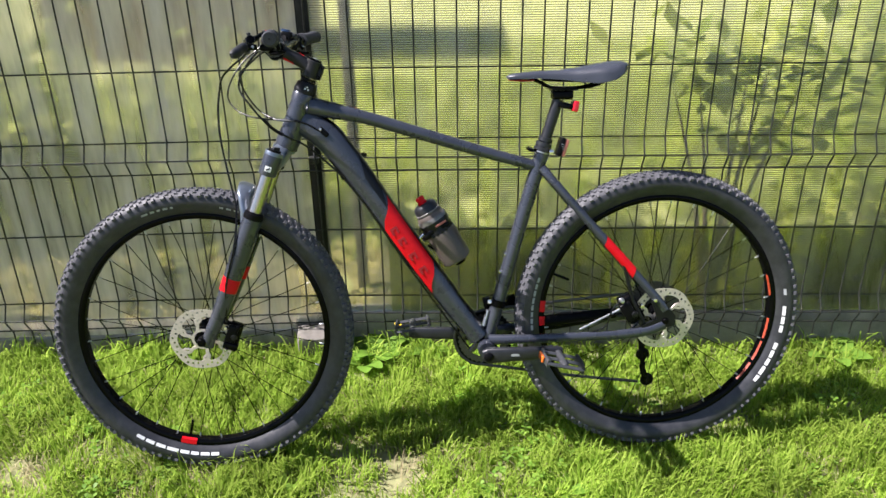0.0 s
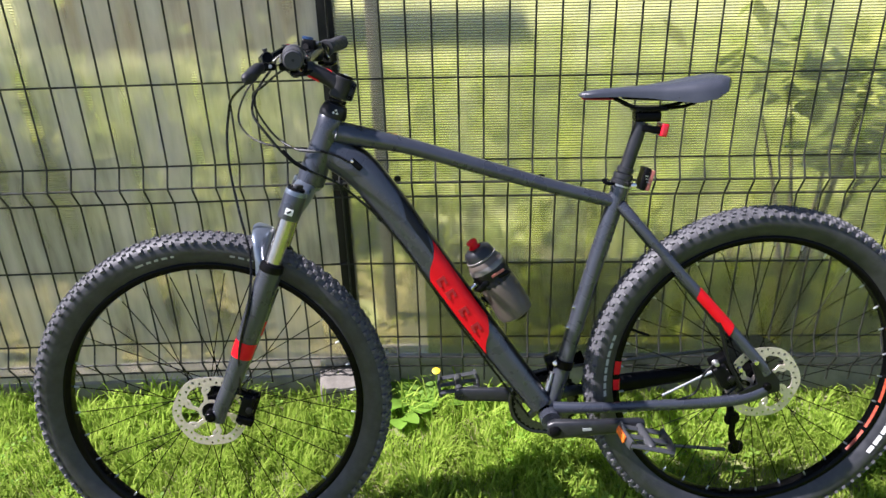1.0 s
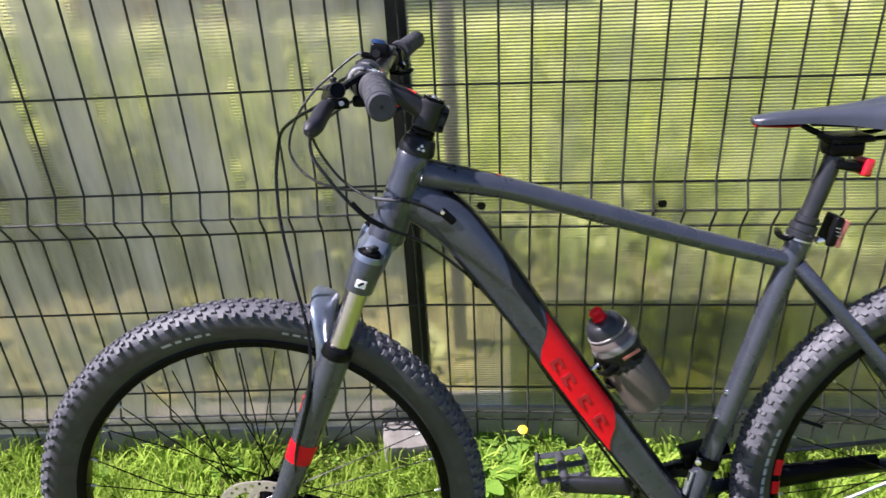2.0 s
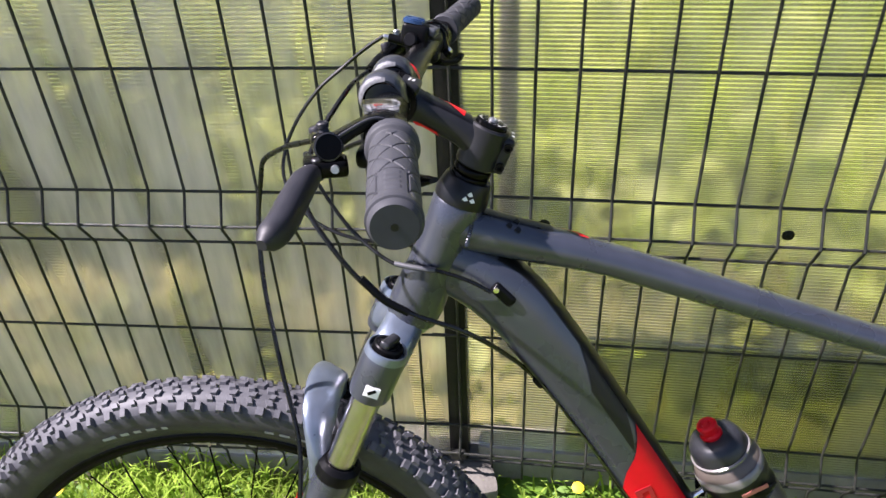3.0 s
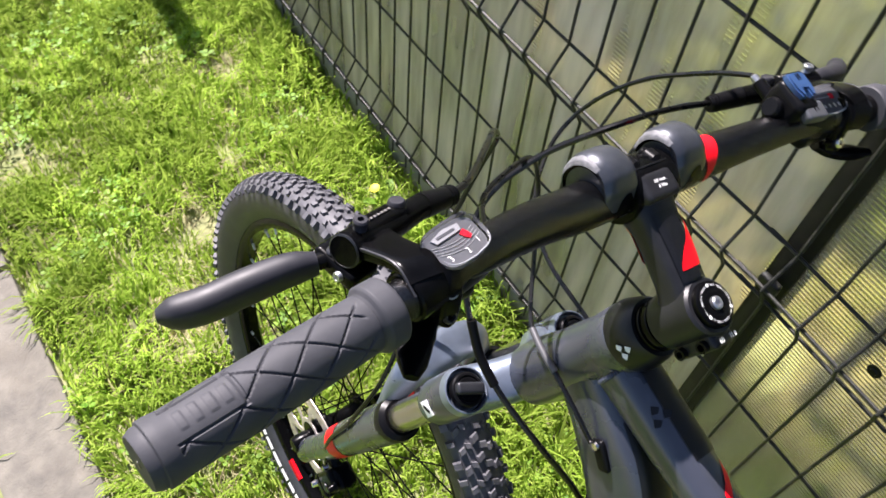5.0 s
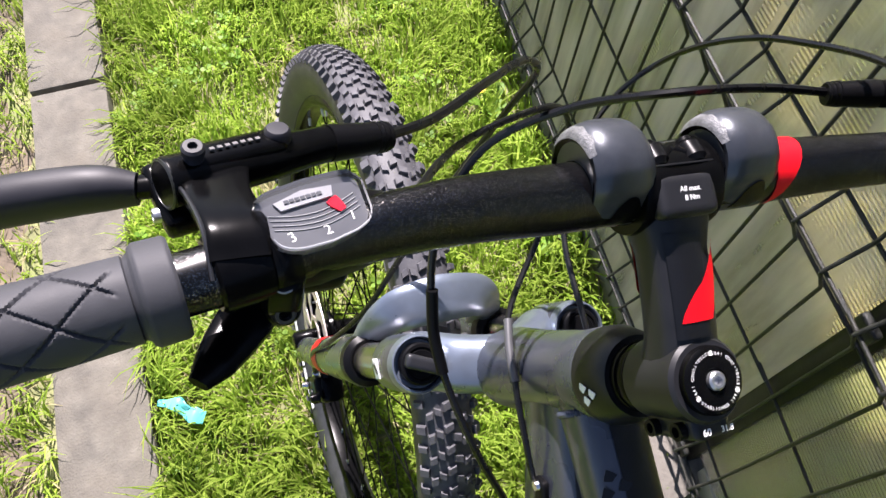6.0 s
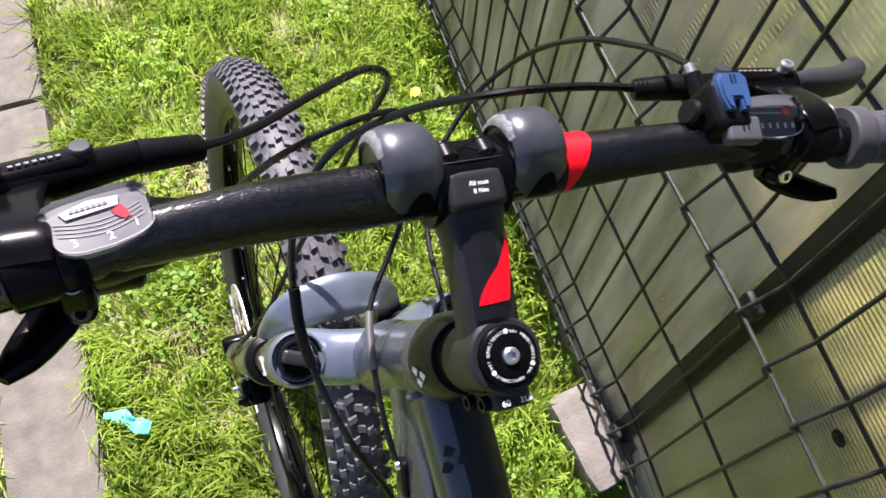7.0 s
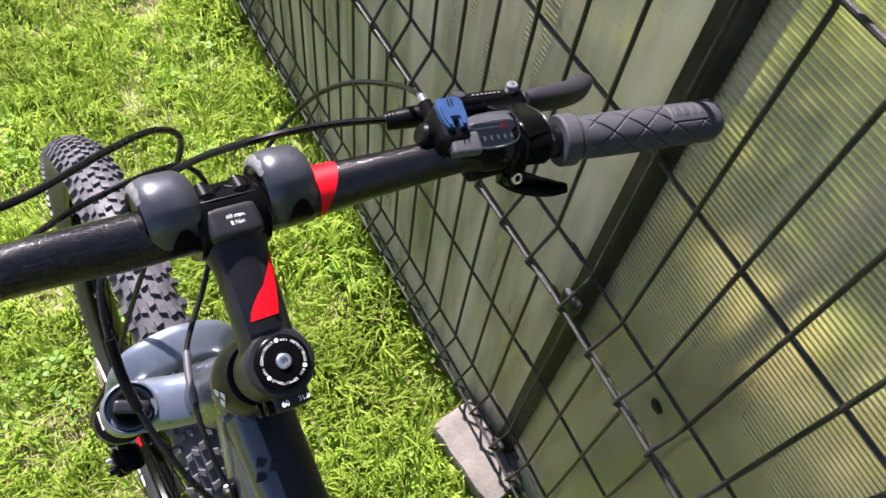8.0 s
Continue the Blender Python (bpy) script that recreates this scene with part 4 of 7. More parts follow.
def rotor_mesh(radius, thick=0.0018):
    """A disc brake rotor: a drilled, wavy ring on curved arms."""
    bm = bmesh.new()
    cells = 36
    inner = radius - 0.0185
    for i in range(cells):
        a0, a1 = 2 * math.pi * i / cells, 2 * math.pi * (i + 1) / cells
        am = (a0 + a1) / 2
        wave = 0.0015 * math.cos(6 * a0), 0.0015 * math.cos(6 * am), 0.0015 * math.cos(6 * a1)
        ring = [(inner + wave[0], a0), (inner + wave[1], am), (inner + wave[2], a1), ((inner + radius) / 2 + wave[2], a1), (radius + wave[2], a1), (radius + wave[1], am), (radius + wave[0], a0), ((inner + radius) / 2 + wave[0], a0)]
        hole_r, hc = 0.0030, (inner + radius) / 2 + (0.0035 if i % 3 == 0 else (-0.0035 if i % 3 == 1 else 0))
        c = Vector((hc * math.cos(am), 0, hc * math.sin(am)))
        out = [Vector((r * math.cos(a), 0, r * math.sin(a))) for r, a in ring]
        hole = [c + (p - c).normalized() * hole_r for p in out]
        for y, flip in ((thick / 2, False), (-thick / 2, True)):
            vo = [bm.verts.new(p + Vector((0, y, 0))) for p in out]
            vh = [bm.verts.new(p + Vector((0, y, 0))) for p in hole]
            for k in range(8):
                q = (vo[k], vo[(k + 1) % 8], vh[(k + 1) % 8], vh[k])
                bm.faces.new(q[::-1] if flip else q)
        for a, b in ((4, 5), (5, 6), (0, 1), (1, 2)):
            q = [out[a] + Vector((0, thick / 2, 0)), out[b] + Vector((0, thick / 2, 0)), out[b] - Vector((0, thick / 2, 0)), out[a] - Vector((0, thick / 2, 0))]
            bm.faces.new([bm.verts.new(p) for p in q])
    for i in range(6):
        a = 2 * math.pi * i / 6
        pts = [Vector((r * math.cos(a + d), 0, r * math.sin(a + d))) for r, d in ((0.021, 0), (0.034, 0.28), (0.05, 0.30), (inner + 0.002, 0.62))]
        sweep(bm, spline(pts, 4), [(thick / 2, 0.0042)], 8, power=6)
        pts = [Vector((r * math.cos(a + d), 0, r * math.sin(a + d))) for r, d in ((0.04, 0.30), (0.052, 0.55), (inner + 0.001, 0.28))]
        sweep(bm, spline(pts, 4), [(thick / 2, 0.003)], 8, power=6)
    lathe(bm, [(0.017, -thick / 2), (0.026, -thick / 2), (0.026, thick / 2), (0.017, thick / 2), (0.017, -thick / 2)], (0, 0, 0), (0, 1, 0), 30)
    bmesh.ops.recalc_face_normals(bm, faces=bm.faces)
    return bm


TYRE, TREADS, RIM = tyre_mesh(), tread_mesh(), rim_mesh()
SPOKE = bpy.data.meshes.new("spoke")
_b = tube([(0, 0, 0), (0, 0, 1)], [0.00105], 6)
_b.to_mesh(SPOKE)
_b.free()
NIPPLE = bpy.data.meshes.new("nipple")
_b = turned([(0.0019, 0), (0.0021, 0.002), (0.0018, 0.011), (0.001, 0.012)], (0, 0, 0), (0, 0, -1), 8)
_b.to_mesh(NIPPLE)
_b.free()


def arc_plate(bm, r0, r1, a0, a1, y, steps=6):
    """A curved patch on the flank of a wheel, from angle a0 to a1."""
    lo = [bm.verts.new((r0 * math.cos(a0 + (a1 - a0) * i / steps), y[0], r0 * math.sin(a0 + (a1 - a0) * i / steps))) for i in range(steps + 1)]
    hi = [bm.verts.new((r1 * math.cos(a0 + (a1 - a0) * i / steps), y[1], r1 * math.sin(a0 + (a1 - a0) * i / steps))) for i in range(steps + 1)]
    for i in range(steps):
        bm.faces.new((lo[i], hi[i], hi[i + 1], lo[i + 1]))


def flank_print(parent, start, widths, gap, mat, lo=0.3272, hi=0.3336):
    """Bars of print on the tyre's left flank, one for each letter."""
    a = start
    for w in widths:
        bm = bmesh.new()
        arc_plate(bm, lo, hi, a, a - w, (0.0257, 0.0283), 3)
        bmesh.ops.recalc_face_normals(bm, faces=bm.faces)
        part("print_bar", bm, mat, parent, smooth=False)
        a -= w + gap


def wheel(name, centre, turn, lean_m, rear):
    m = lean_m @ Matrix.Translation(centre)
    w = bpart(name, RIM.copy(), BLACK, "black alloy wheel with knobbly tyre", m=m)
    t = part("tyre", TYRE.copy(), RUBBER, w, "black rubber mountain tyre")
    t.data.materials.append(TREAD_BASE)
    for f in t.data.polygons:
        f.material_index = 1 if math.hypot(f.center.x, f.center.z) > 0.352 else 0
    part("tread", TREADS.copy(), TREAD, t, "dusty rubber knobs")
    prof = [(0, -0.05), (0.0085, -0.05), (0.0085, -0.036), (0.026, -0.034), (0.027, -0.030), (0.015, -0.026), (0.0125, 0), (0.015, 0.022), (0.027, 0.026), (0.026, 0.032), (0.0175, 0.034), (0.0175, 0.045), (0.0085, 0.047), (0.0085, 0.058), (0, 0.058)]
    part("hub", turned(prof, (0, 0, 0), (0, 1, 0), 24), BLACK, w)
    for i in range(32):
        side = 1 if i % 2 else -1
        a_rim = 2 * math.pi * (i + 0.5) / 32 + turn
        a_hub = a_rim + (1.15 if (i // 2) % 2 else -1.15)
        p0 = Vector((0.0245 * math.cos(a_hub), 0.029 * side, 0.0245 * math.sin(a_hub)))
        p1 = Vector((0.296 * math.cos(a_rim), 0.003 * side, 0.296 * math.sin(a_rim)))
        d = p1 - p0
        q = d.to_track_quat("Z", "Y").to_matrix().to_4x4()
        part("spoke", SPOKE, BLACK, w, m=Matrix.Translation(p0) @ q @ Matrix.Diagonal((1, 1, d.length, 1)))
        part("nipple", NIPPLE, SILVER, w, m=Matrix.Translation(p1) @ q)
    part("brake_rotor", rotor_mesh(0.078 if not rear else 0.08), STEEL, w, "drilled steel disc rotor", Matrix.Translation((0, 0.049, 0)), smooth=False)
    part("rotor_carrier", turned([(0.0, 0.0505), (0.019, 0.0505), (0.0205, 0.049), (0.0205, 0.045), (0, 0.045)], (0, 0, 0), (0, 1, 0), 18), BLACK, w)
    part("axle_end", turned([(0, 0.078), (0.007, 0.077), (0.009, 0.072), (0.009, 0.055), (0, 0.055)], (0, 0, 0), (0, 1, 0), 14), BLACK, w)
    va = -1.32 if not rear else 0.4
    v = part("valve", tube([(0.297 * math.cos(va), 0, 0.297 * math.sin(va)), (0.25 * math.cos(va), 0, 0.25 * math.sin(va))], [0.003, 0.0026, 0.0035], 8), BLACK, w)
    return w, t


front, front_tyre = wheel("front_wheel", (WB, 0, R), 0.07, STEER, False)
rear, rear_tyre = wheel("rear_wheel", (0, 0, R), 0.0, Matrix.Identity(4), True)
# maker's print on the flanks, kept as plain bars; in the wheels' own planes the angle runs from ahead upwards
flank_print(front_tyre, -0.92, (0.065, 0.07, 0.075, 0.09, 0.07, 0.06, 0.07, 0.06), 0.014, WHITE, 0.3245, 0.3325)
flank_print(front_tyre, 2.02, (0.03, 0.03, 0.035, 0.035, 0.03), 0.02, GREY_PRINT, 0.3285, 0.3335)
flank_print(front_tyre, 1.45, (0.02, 0.035, 0.025, 0.03, 0.05), 0.02, GREY_PRINT, 0.3285, 0.3335)
flank_print(rear_tyre, -2.50, (0.055, 0.075, 0.06, 0.06, 0.055), 0.013, WHITE, 0.3245, 0.3325)
flank_print(rear_tyre, -2.95, (0.055, 0.06, 0.075), 0.013, WHITE, 0.3245, 0.3325)
flank_print(rear_tyre, -3.26, (0.05,), 0.016, GREY_PRINT)
flank_print(rear_tyre, 0.35, (0.04, 0.04, 0.045, 0.045, 0.04, 0.04, 0.04, 0.04), 0.014, GREY_PRINT)


def rim_sticker(parent, a0, a1, label, wide=True, mat=RED):
    bm = bmesh.new()
    if wide:
        arc_plate(bm, 0.2975, 0.3095, a0, a1, (0.0150, 0.0156), 8)
    arc_plate(bm, 0.2942, 0.2975, a0, a1, (0.0102, 0.0150), 8)
    bmesh.ops.recalc_face_normals(bm, faces=bm.faces)
    part("rim_sticker", bm, mat, parent, label, smooth=False)


rim_sticker(front, -1.39, -1.26, "red rim sticker")
for a in (-2.42, -2.64, -2.86, 3.02):
    rim_sticker(rear, a, a - 0.19, "faded red rim sticker", False, RED_FADED)
rim_sticker(rear, 0.02, -0.06, "red rim sticker")
rim_sticker(rear, 0.16, 0.06, "red rim sticker")

# -- fork --
def at_leg(z, s, ahead=0.0, out=0.064):
    p = axis_at(z) + FWD * ahead
    return Vector((p.x, out * s, p.z))


for s in (1, -1):
    legpts = [Vector((WB - 0.016, 0.066 * s, R - 0.014)), Vector((WB - 0.025, 0.066 * s, R + 0.015)), at_leg(0.43, s, 0.020), at_leg(0.50, s, 0.018), at_leg(0.60, s, 0.017), at_leg(0.672, s, 0.016)]
    leg = bpart("fork_leg", tube(spline(legpts, 6), [(0.012, 0.014), (0.013, 0.016), (0.0165, 0.0185), (0.0195, 0.021), (0.0215, 0.0235), (0.023, 0.0235)], 18), PAINT, "satin grey fork leg", m=STEER)
    bpart("red_band", tube(spline([at_leg(0.492, s, 0.0182), at_leg(0.525, s, 0.0178)], 4), [(0.0198, 0.0213), (0.0206, 0.0222)], 18, cap=False, slant=0), RED, "red band", leg)
    bpart("seal", turned([(0.0165, -0.004), (0.0235, -0.004), (0.0245, 0.0), (0.0235, 0.010), (0.0185, 0.014), (0.0165, 0.014)], at_leg(0.672, s, 0.016), UP, 24), PLASTIC, "black rubber wiper seal", leg)
    bpart("stanchion", tube([at_leg(0.66, s, 0.016), at_leg(0.80, s, 0.016)], [0.0155], 20), STANCHION, "bright chrome fork tube", m=STEER)
    bpart("axle_lug", turned([(0, 0.081), (0.009, 0.080), (0.0115, 0.077), (0.0125, 0.056), (0, 0.056)], (WB - 0.004, 0, R), (0, s, 0), 18), BLACK, m=STEER, parent=None)
crown = bmesh.new()
sweep(crown, spline([at_leg(0.788, 1, 0.016, 0.070), at_leg(0.793, 1, 0.015, 0.052), at_leg(0.812, 1, 0.008, 0.028), at_leg(0.824, 1, 0.004, 0.0), at_leg(0.812, -1, 0.008, 0.028), at_leg(0.793, -1, 0.015, 0.052), at_leg(0.788, -1, 0.016, 0.070)], 6), [(0.015, 0.020), (0.018, 0.022), (0.021, 0.0215), (0.0185, 0.021), (0.021, 0.0215), (0.018, 0.022), (0.015, 0.020)], 16, ref=tuple(UP), power=3)
lathe(crown, [(0.0, -0.012), (0.022, -0.012), (0.026, -0.002), (0.0265, 0.004), (0, 0.004)], axis_at(0.834), UP, 24)
fork_crown = bpart("fork_crown", crown, CROWN, "glossy blue-grey forged fork crown", m=STEER)
for s in (1, -1):
    bpart("crown_boss", turned([(0.0155, -0.026), (0.0205, -0.026), (0.0215, -0.022), (0.0220, 0.020), (0.0205, 0.026), (0.0175, 0.0275), (0.0165, 0.0245), (0, 0.0245)], at_leg(0.795, s, 0.016), UP, 28), PAINT, "", fork_crown)
    knob_ = bpart("fork_knob", turned([(0, 0.0265), (0.0182, 0.0265), (0.0184, 0.0315), (0.0192, 0.0324), (0.0203, 0.0320), (0.0212, 0.029), (0.0216, 0.0235), (0, 0.0235)], at_leg(0.795, s, 0.016), UP, 30), CROWN, "grey ringed fork dial", fork_crown)
    bpart("dial_face", turned([(0, 0.0322), (0.0095, 0.0332), (0.0100, 0.0324), (0.0112, 0.0324), (0.0118, 0.0334), (0.0138, 0.0332), (0.0150, 0.0318), (0.0152, 0.026)], at_leg(0.795, s, 0.016) + UP * 0.003, UP, 30), PLASTIC, "black dial face", fork_crown)
    bpart("printed_label", block(basis(at_leg(0.787, s, 0.016, 0.064 + 0.0215), (1, 0, 0.4), (0, s, 0)), (0.015, 0.0125, 0.0012), 0.0003), WHITE, "white printed square", fork_crown)
    bpart("label_mark", block(basis(at_leg(0.787, s, 0.016, 0.064 + 0.0222), (1, 0, -0.35), (0, s, 0)), (0.009, 0.0036, 0.0008), 0.0002), PLASTIC, "", fork_crown)
bpart("knob_grip", block(basis(at_leg(0.795, 1, 0.016) + UP * 0.0385, (0.4, 1, 0.2), UP), (0.026, 0.0105, 0.0085), 0.0036, 4), CRANK, "", fork_crown)
arch = tube(spline([at_leg(0.655, 1, 0.030, 0.058), at_leg(0.686, 1, 0.043, 0.055), at_leg(0.712, 1, 0.054, 0.038), at_leg(0.720, 1, 0.058, 0.0), at_leg(0.712, -1, 0.054, 0.038), at_leg(0.686, -1, 0.043, 0.055), at_leg(0.655, -1, 0.030, 0.058)], 7), [(0.012, 0.013), (0.009, 0.014), (0.008, 0.019), (0.0075, 0.021), (0.008, 0.019), (0.009, 0.014), (0.012, 0.013)], 14, ref=tuple(UP), power=2.8)
bpart("fork_arch", arch, CROWN, "glossy blue-grey fork brace over the tyre", m=STEER)
fc = bpart("brake_caliper", block(basis((WB - 0.078, 0.052, R + 0.008), UP, (0, 1, 0)), (0.066, 0.034, 0.03), 0.009, 3), BLACK, "black disc brake caliper", m=STEER)
bpart("caliper_bolt", turned([(0, 0.008), (0.004, 0.0075), (0.005, 0.0), (0, 0)], (WB - 0.066, 0.064, R + 0.032), (0.3, 1, 0), 8), CHROME, "", fc)
bpart("caliper_mount", tube([(WB - 0.046, 0.06, R + 0.055), (WB - 0.085, 0.052, R + 0.03), (WB - 0.062, 0.06, R - 0.02)], [0.008], 8), BLACK, "", fc)
bpart("caliper_half", block(basis((WB - 0.077, 0.066, R + 0.016), UP, (0, 1, 0)), (0.046, 0.026, 0.014), 0.006, 3), PLASTIC, "", fc)
bpart("caliper_bridge", block(basis((WB - 0.070, 0.063, R - 0.016), UP, (0, 1, 0)), (0.02, 0.036, 0.02), 0.006, 3), BLACK, "", fc)
bpart("piston_cap", turned([(0, 0.006), (0.007, 0.005), (0.0085, 0.0), (0, 0)], (WB - 0.082, 0.070, R + 0.008), (0, 1, 0), 16), PAINT_DARK, "", fc)
bpart("banjo", turned([(0, 0.012), (0.005, 0.011), (0.006, 0.003), (0.0075, 0)], (WB - 0.096, 0.070, R + 0.034), (0, 1, 0), 10), BLACK, "", fc)
bpart("caliper_bolt", turned([(0, 0.008), (0.004, 0.0075), (0.005, 0.0), (0, 0)], (WB - 0.060, 0.072, R - 0.022), (0.1, 1, 0), 8), CHROME, "", fc)
rc = bpart("brake_caliper", block(basis((0.082, 0.046, R + 0.030), (0.5, 0, 0.86), (0, 1, 0)), (0.078, 0.042, 0.034), 0.010, 3), BLACK, "black disc brake caliper")
bpart("caliper_half", block(basis((0.092, 0.062, R + 0.026), (0.5, 0, 0.86), (0, 1, 0)), (0.052, 0.030, 0.016), 0.006, 3), PLASTIC, "", rc)
bpart("piston_cap", turned([(0, 0.006), (0.007, 0.005), (0.0085, 0.0), (0, 0)], (0.077, 0.069, R + 0.020), (0, 1, 0), 16), PAINT_DARK, "", rc)
bpart("banjo", turned([(0, 0.012), (0.005, 0.011), (0.006, 0.003), (0.0075, 0)], (0.110, 0.062, R + 0.056), (0, 1, 0), 10), SILVER, "", rc)
bpart("hose", tube(spline([(0.112, 0.066, R + 0.056), (0.135, 0.066, R + 0.03), (0.15, 0.064, R - 0.01), (0.19, 0.06, R - 0.028)], 6), [0.0024], 8), CABLE, "", rc)
bpart("caliper_bolt", turned([(0, 0.01), (0.005, 0.0095), (0.006, 0.0), (0, 0)], (0.06, 0.066, R + 0.042), (0, 1, 0), 8), CHROME, "", rc)
bpart("caliper_bolt", turned([(0, 0.01), (0.005, 0.0095), (0.006, 0.0), (0, 0)], (0.028, 0.066, R + 0.056), (0, 1, 0), 8), CHROME, "", rc)

# -- drive train --
BB = Vector((0.448, 0, 0.305))


def chainring(radius, teeth, y, name, mat):
    bm = bmesh.new()
    pts = []
    for i in range(teeth * 2):
        a = math.pi * i / teeth
        r = radius + (0.0032 if i % 2 else -0.0015)
        pts.append((r, a))
    inner = radius - 0.016
    for yy, flip in ((0.0011, False), (-0.0011, True)):
        o = [bm.verts.new(BB + Vector((r * math.cos(a), y + yy, r * math.sin(a)))) for r, a in pts]
        n = [bm.verts.new(BB + Vector((inner * math.cos(a), y + yy, inner * math.sin(a)))) for r, a in pts]
        for k in range(len(pts)):
            q = (o[k], o[(k + 1) % len(pts)], n[(k + 1) % len(pts)], n[k])
            bm.faces.new(q if flip else q[::-1])
    for k in range(4):
        a = math.pi / 4 + k * math.pi / 2
        sweep(bm, [BB + Vector((0.018 * math.cos(a), y, 0.018 * math.sin(a))), BB + Vector(((inner + 0.004) * math.cos(a), y, (inner + 0.004) * math.sin(a)))], [(0.003, 0.009), (0.002, 0.007)], 8)
    return bpart(name, bm, mat, smooth=False)


chainring(0.077, 42, -0.048, "chainring", PLASTIC)
chainring(0.066, 32, -0.041, "chainring", CHAIN)
for i, r in enumerate((0.076, 0.066, 0.057, 0.048, 0.041, 0.034, 0.028)):
    bm = turned([(0.018, -0.001), (r, -0.0008), (r, 0.0008), (0.018, 0.001)], (0, -0.024 - 0.0045 * i, R), (0, 1, 0), 40)
    bpart("sprocket", bm, CHAIN, "", rear, Matrix.Translation((0, 0, -R)))


def crank(s):
    y = 0.078 * s
    out = (0.276, 0.634)[s < 0]
    end = Vector((out, 0.092 * s, 0.312))
    arm = bpart("crank_arm", tube([BB + Vector((0.014 * s, y * 0.97, 0)), BB + Vector((0, y, 0)), BB.lerp(end, 0.5) + Vector((0, y * 0.5, 0)), end, end + Vector((-0.012 * s, 0, 0))], [(0.008, 0.013), (0.011, 0.021), (0.0085, 0.0165), (0.0085, 0.0155), (0.006, 0.011)], 16, power=3.6), CRANK, "black forged crank arm")
    bpart("crank_bolt", turned([(0, 0.0165), (0.007, 0.0165), (0.009, 0.0155), (0.012, 0.0135), (0.0125, 0.006)], BB + Vector((0, 0.078 * s, 0)), (0, s, 0), 18), PLASTIC, "", arm)
    if s > 0:
        bpart("print_bar", block(basis(BB + Vector((-0.07, 0.0925, 0.003)), (1, 0, 0), (0, 1, 0)), (0.028, 0.006, 0.0008)), GREY_PRINT, "", arm)
    ped = bpart("pedal", turned([(0.006, -0.01), (0.007, 0.0), (0.009, 0.012), (0.009, 0.09), (0.006, 0.096), (0, 0.096)], end, (0, s, 0), 14), PEDAL, "grey flat cage pedal")
    tilt = Vector((1, 0, 0.25 if s > 0 else -0.12)).normalized()
    nrm = Vector((0, 1, 0)).cross(tilt) * -1
    for f in (1, -1):
        bpart("pedal_plate", tube([end + tilt * 0.044 * f + Vector((0, 0.018 * s, 0)), end + tilt * 0.047 * f + Vector((0, 0.055 * s, 0)), end + tilt * 0.042 * f + Vector((0, 0.098 * s, 0))], [(0.004, 0.010)], 10, ref=tuple(tilt), power=4), PEDAL, "", ped)
        if s > 0 and f > 0:
            bpart("pedal_reflector", block(basis(end + tilt * 0.0525 * f + Vector((0, 0.056 * s, 0)), tilt, nrm), (0.005, 0.045, 0.014), 0.0015), ORANGE, "orange reflector", ped)
    for q in (0.02, 0.058, 0.096):
        bpart("pedal_bar", tube([end + tilt * 0.044 + Vector((0, q * s, 0)), end - tilt * 0.044 + Vector((0, q * s, 0))], [(0.004, 0.008)], 8, ref=tuple(nrm)), PEDAL, "", ped)
    return arm


crank(1)
crank(-1)
# chain runs and derailleurs
bpart("chain", tube([BB + Vector((0.0, -0.048, 0.077)), Vector((-0.01, -0.040, R + 0.045))], [(0.003, 0.0042)], 6), CHAIN)
bpart("chain", tube(spline([BB + Vector((0.0, -0.048, -0.077)), Vector((0.22, -0.05, 0.185)), Vector((0.025, -0.052, 0.155))], 5), [(0.003, 0.0042)], 6), CHAIN)
bpart("chain", tube(spline([BB + Vector((0.077 * math.cos(a), -0.048, 0.077 * math.sin(a))) for a in (1.57, 0.9, 0.2, -0.5, -1.1, -1.57)], 5), [(0.003, 0.0042)], 6), CHAIN)
rd = bpart("rear_derailleur", tube(spline([(0.004, -0.075, 0.335), (0.02, -0.078, 0.30), (0.012, -0.07, 0.265), (0.014, -0.064, 0.225)], 5), [(0.010, 0.012), (0.011, 0.012), (0.009, 0.010), (0.006, 0.007)], 10), PLASTIC, "black rear derailleur")
bpart("cage_plate", tube(spline([(0.012, -0.045, 0.245), (0.016, -0.044, 0.20), (0.0, -0.044, 0.15)], 5), [(0.0012, 0.006), (0.0012, 0.008), (0.0012, 0.009)], 8, power=3), BLACK, "", rd)
for p in ((0.014, -0.052, 0.235), (0.0, -0.052, 0.16)):
    bpart("jockey_wheel", turned([(0, -0.004), (0.0165, -0.003), (0.019, 0), (0.0165, 0.003), (0, 0.004)], p, (0, 1, 0), 11), PLASTIC, "", rd)
# Silver colour puts the lit cable housing's brightness into the rod.
bpart("lit_cable_rod", tube([(0.208, 0.034, 0.346), (0.150, 0.036, 0.375), (0.100, 0.040, 0.401)], [0.0026, 0.0026, 0.0036], 8), SILVER, "bright cable end", rd)
fd = bpart("front_derailleur", block(basis((0.424, -0.03, 0.41), (1, 0, -0.25), (0, 0, 1)), (0.05, 0.035, 0.03), 0.006), BLACK, "black front derailleur")
bpart("guide_plate", block(basis((0.395, -0.052, 0.395), (1, 0, -0.35), (0, 1, 0)), (0.075, 0.03, 0.003), 0.001), BLACK, "", fd)
bpart("clamp_band", turned([(0.0185, -0.009), (0.0215, -0.009), (0.0215, 0.009), (0.0185, 0.009)], (0.414, 0, 0.418), (-0.28, 0, 0.96), 22), BLACK, "", fd)
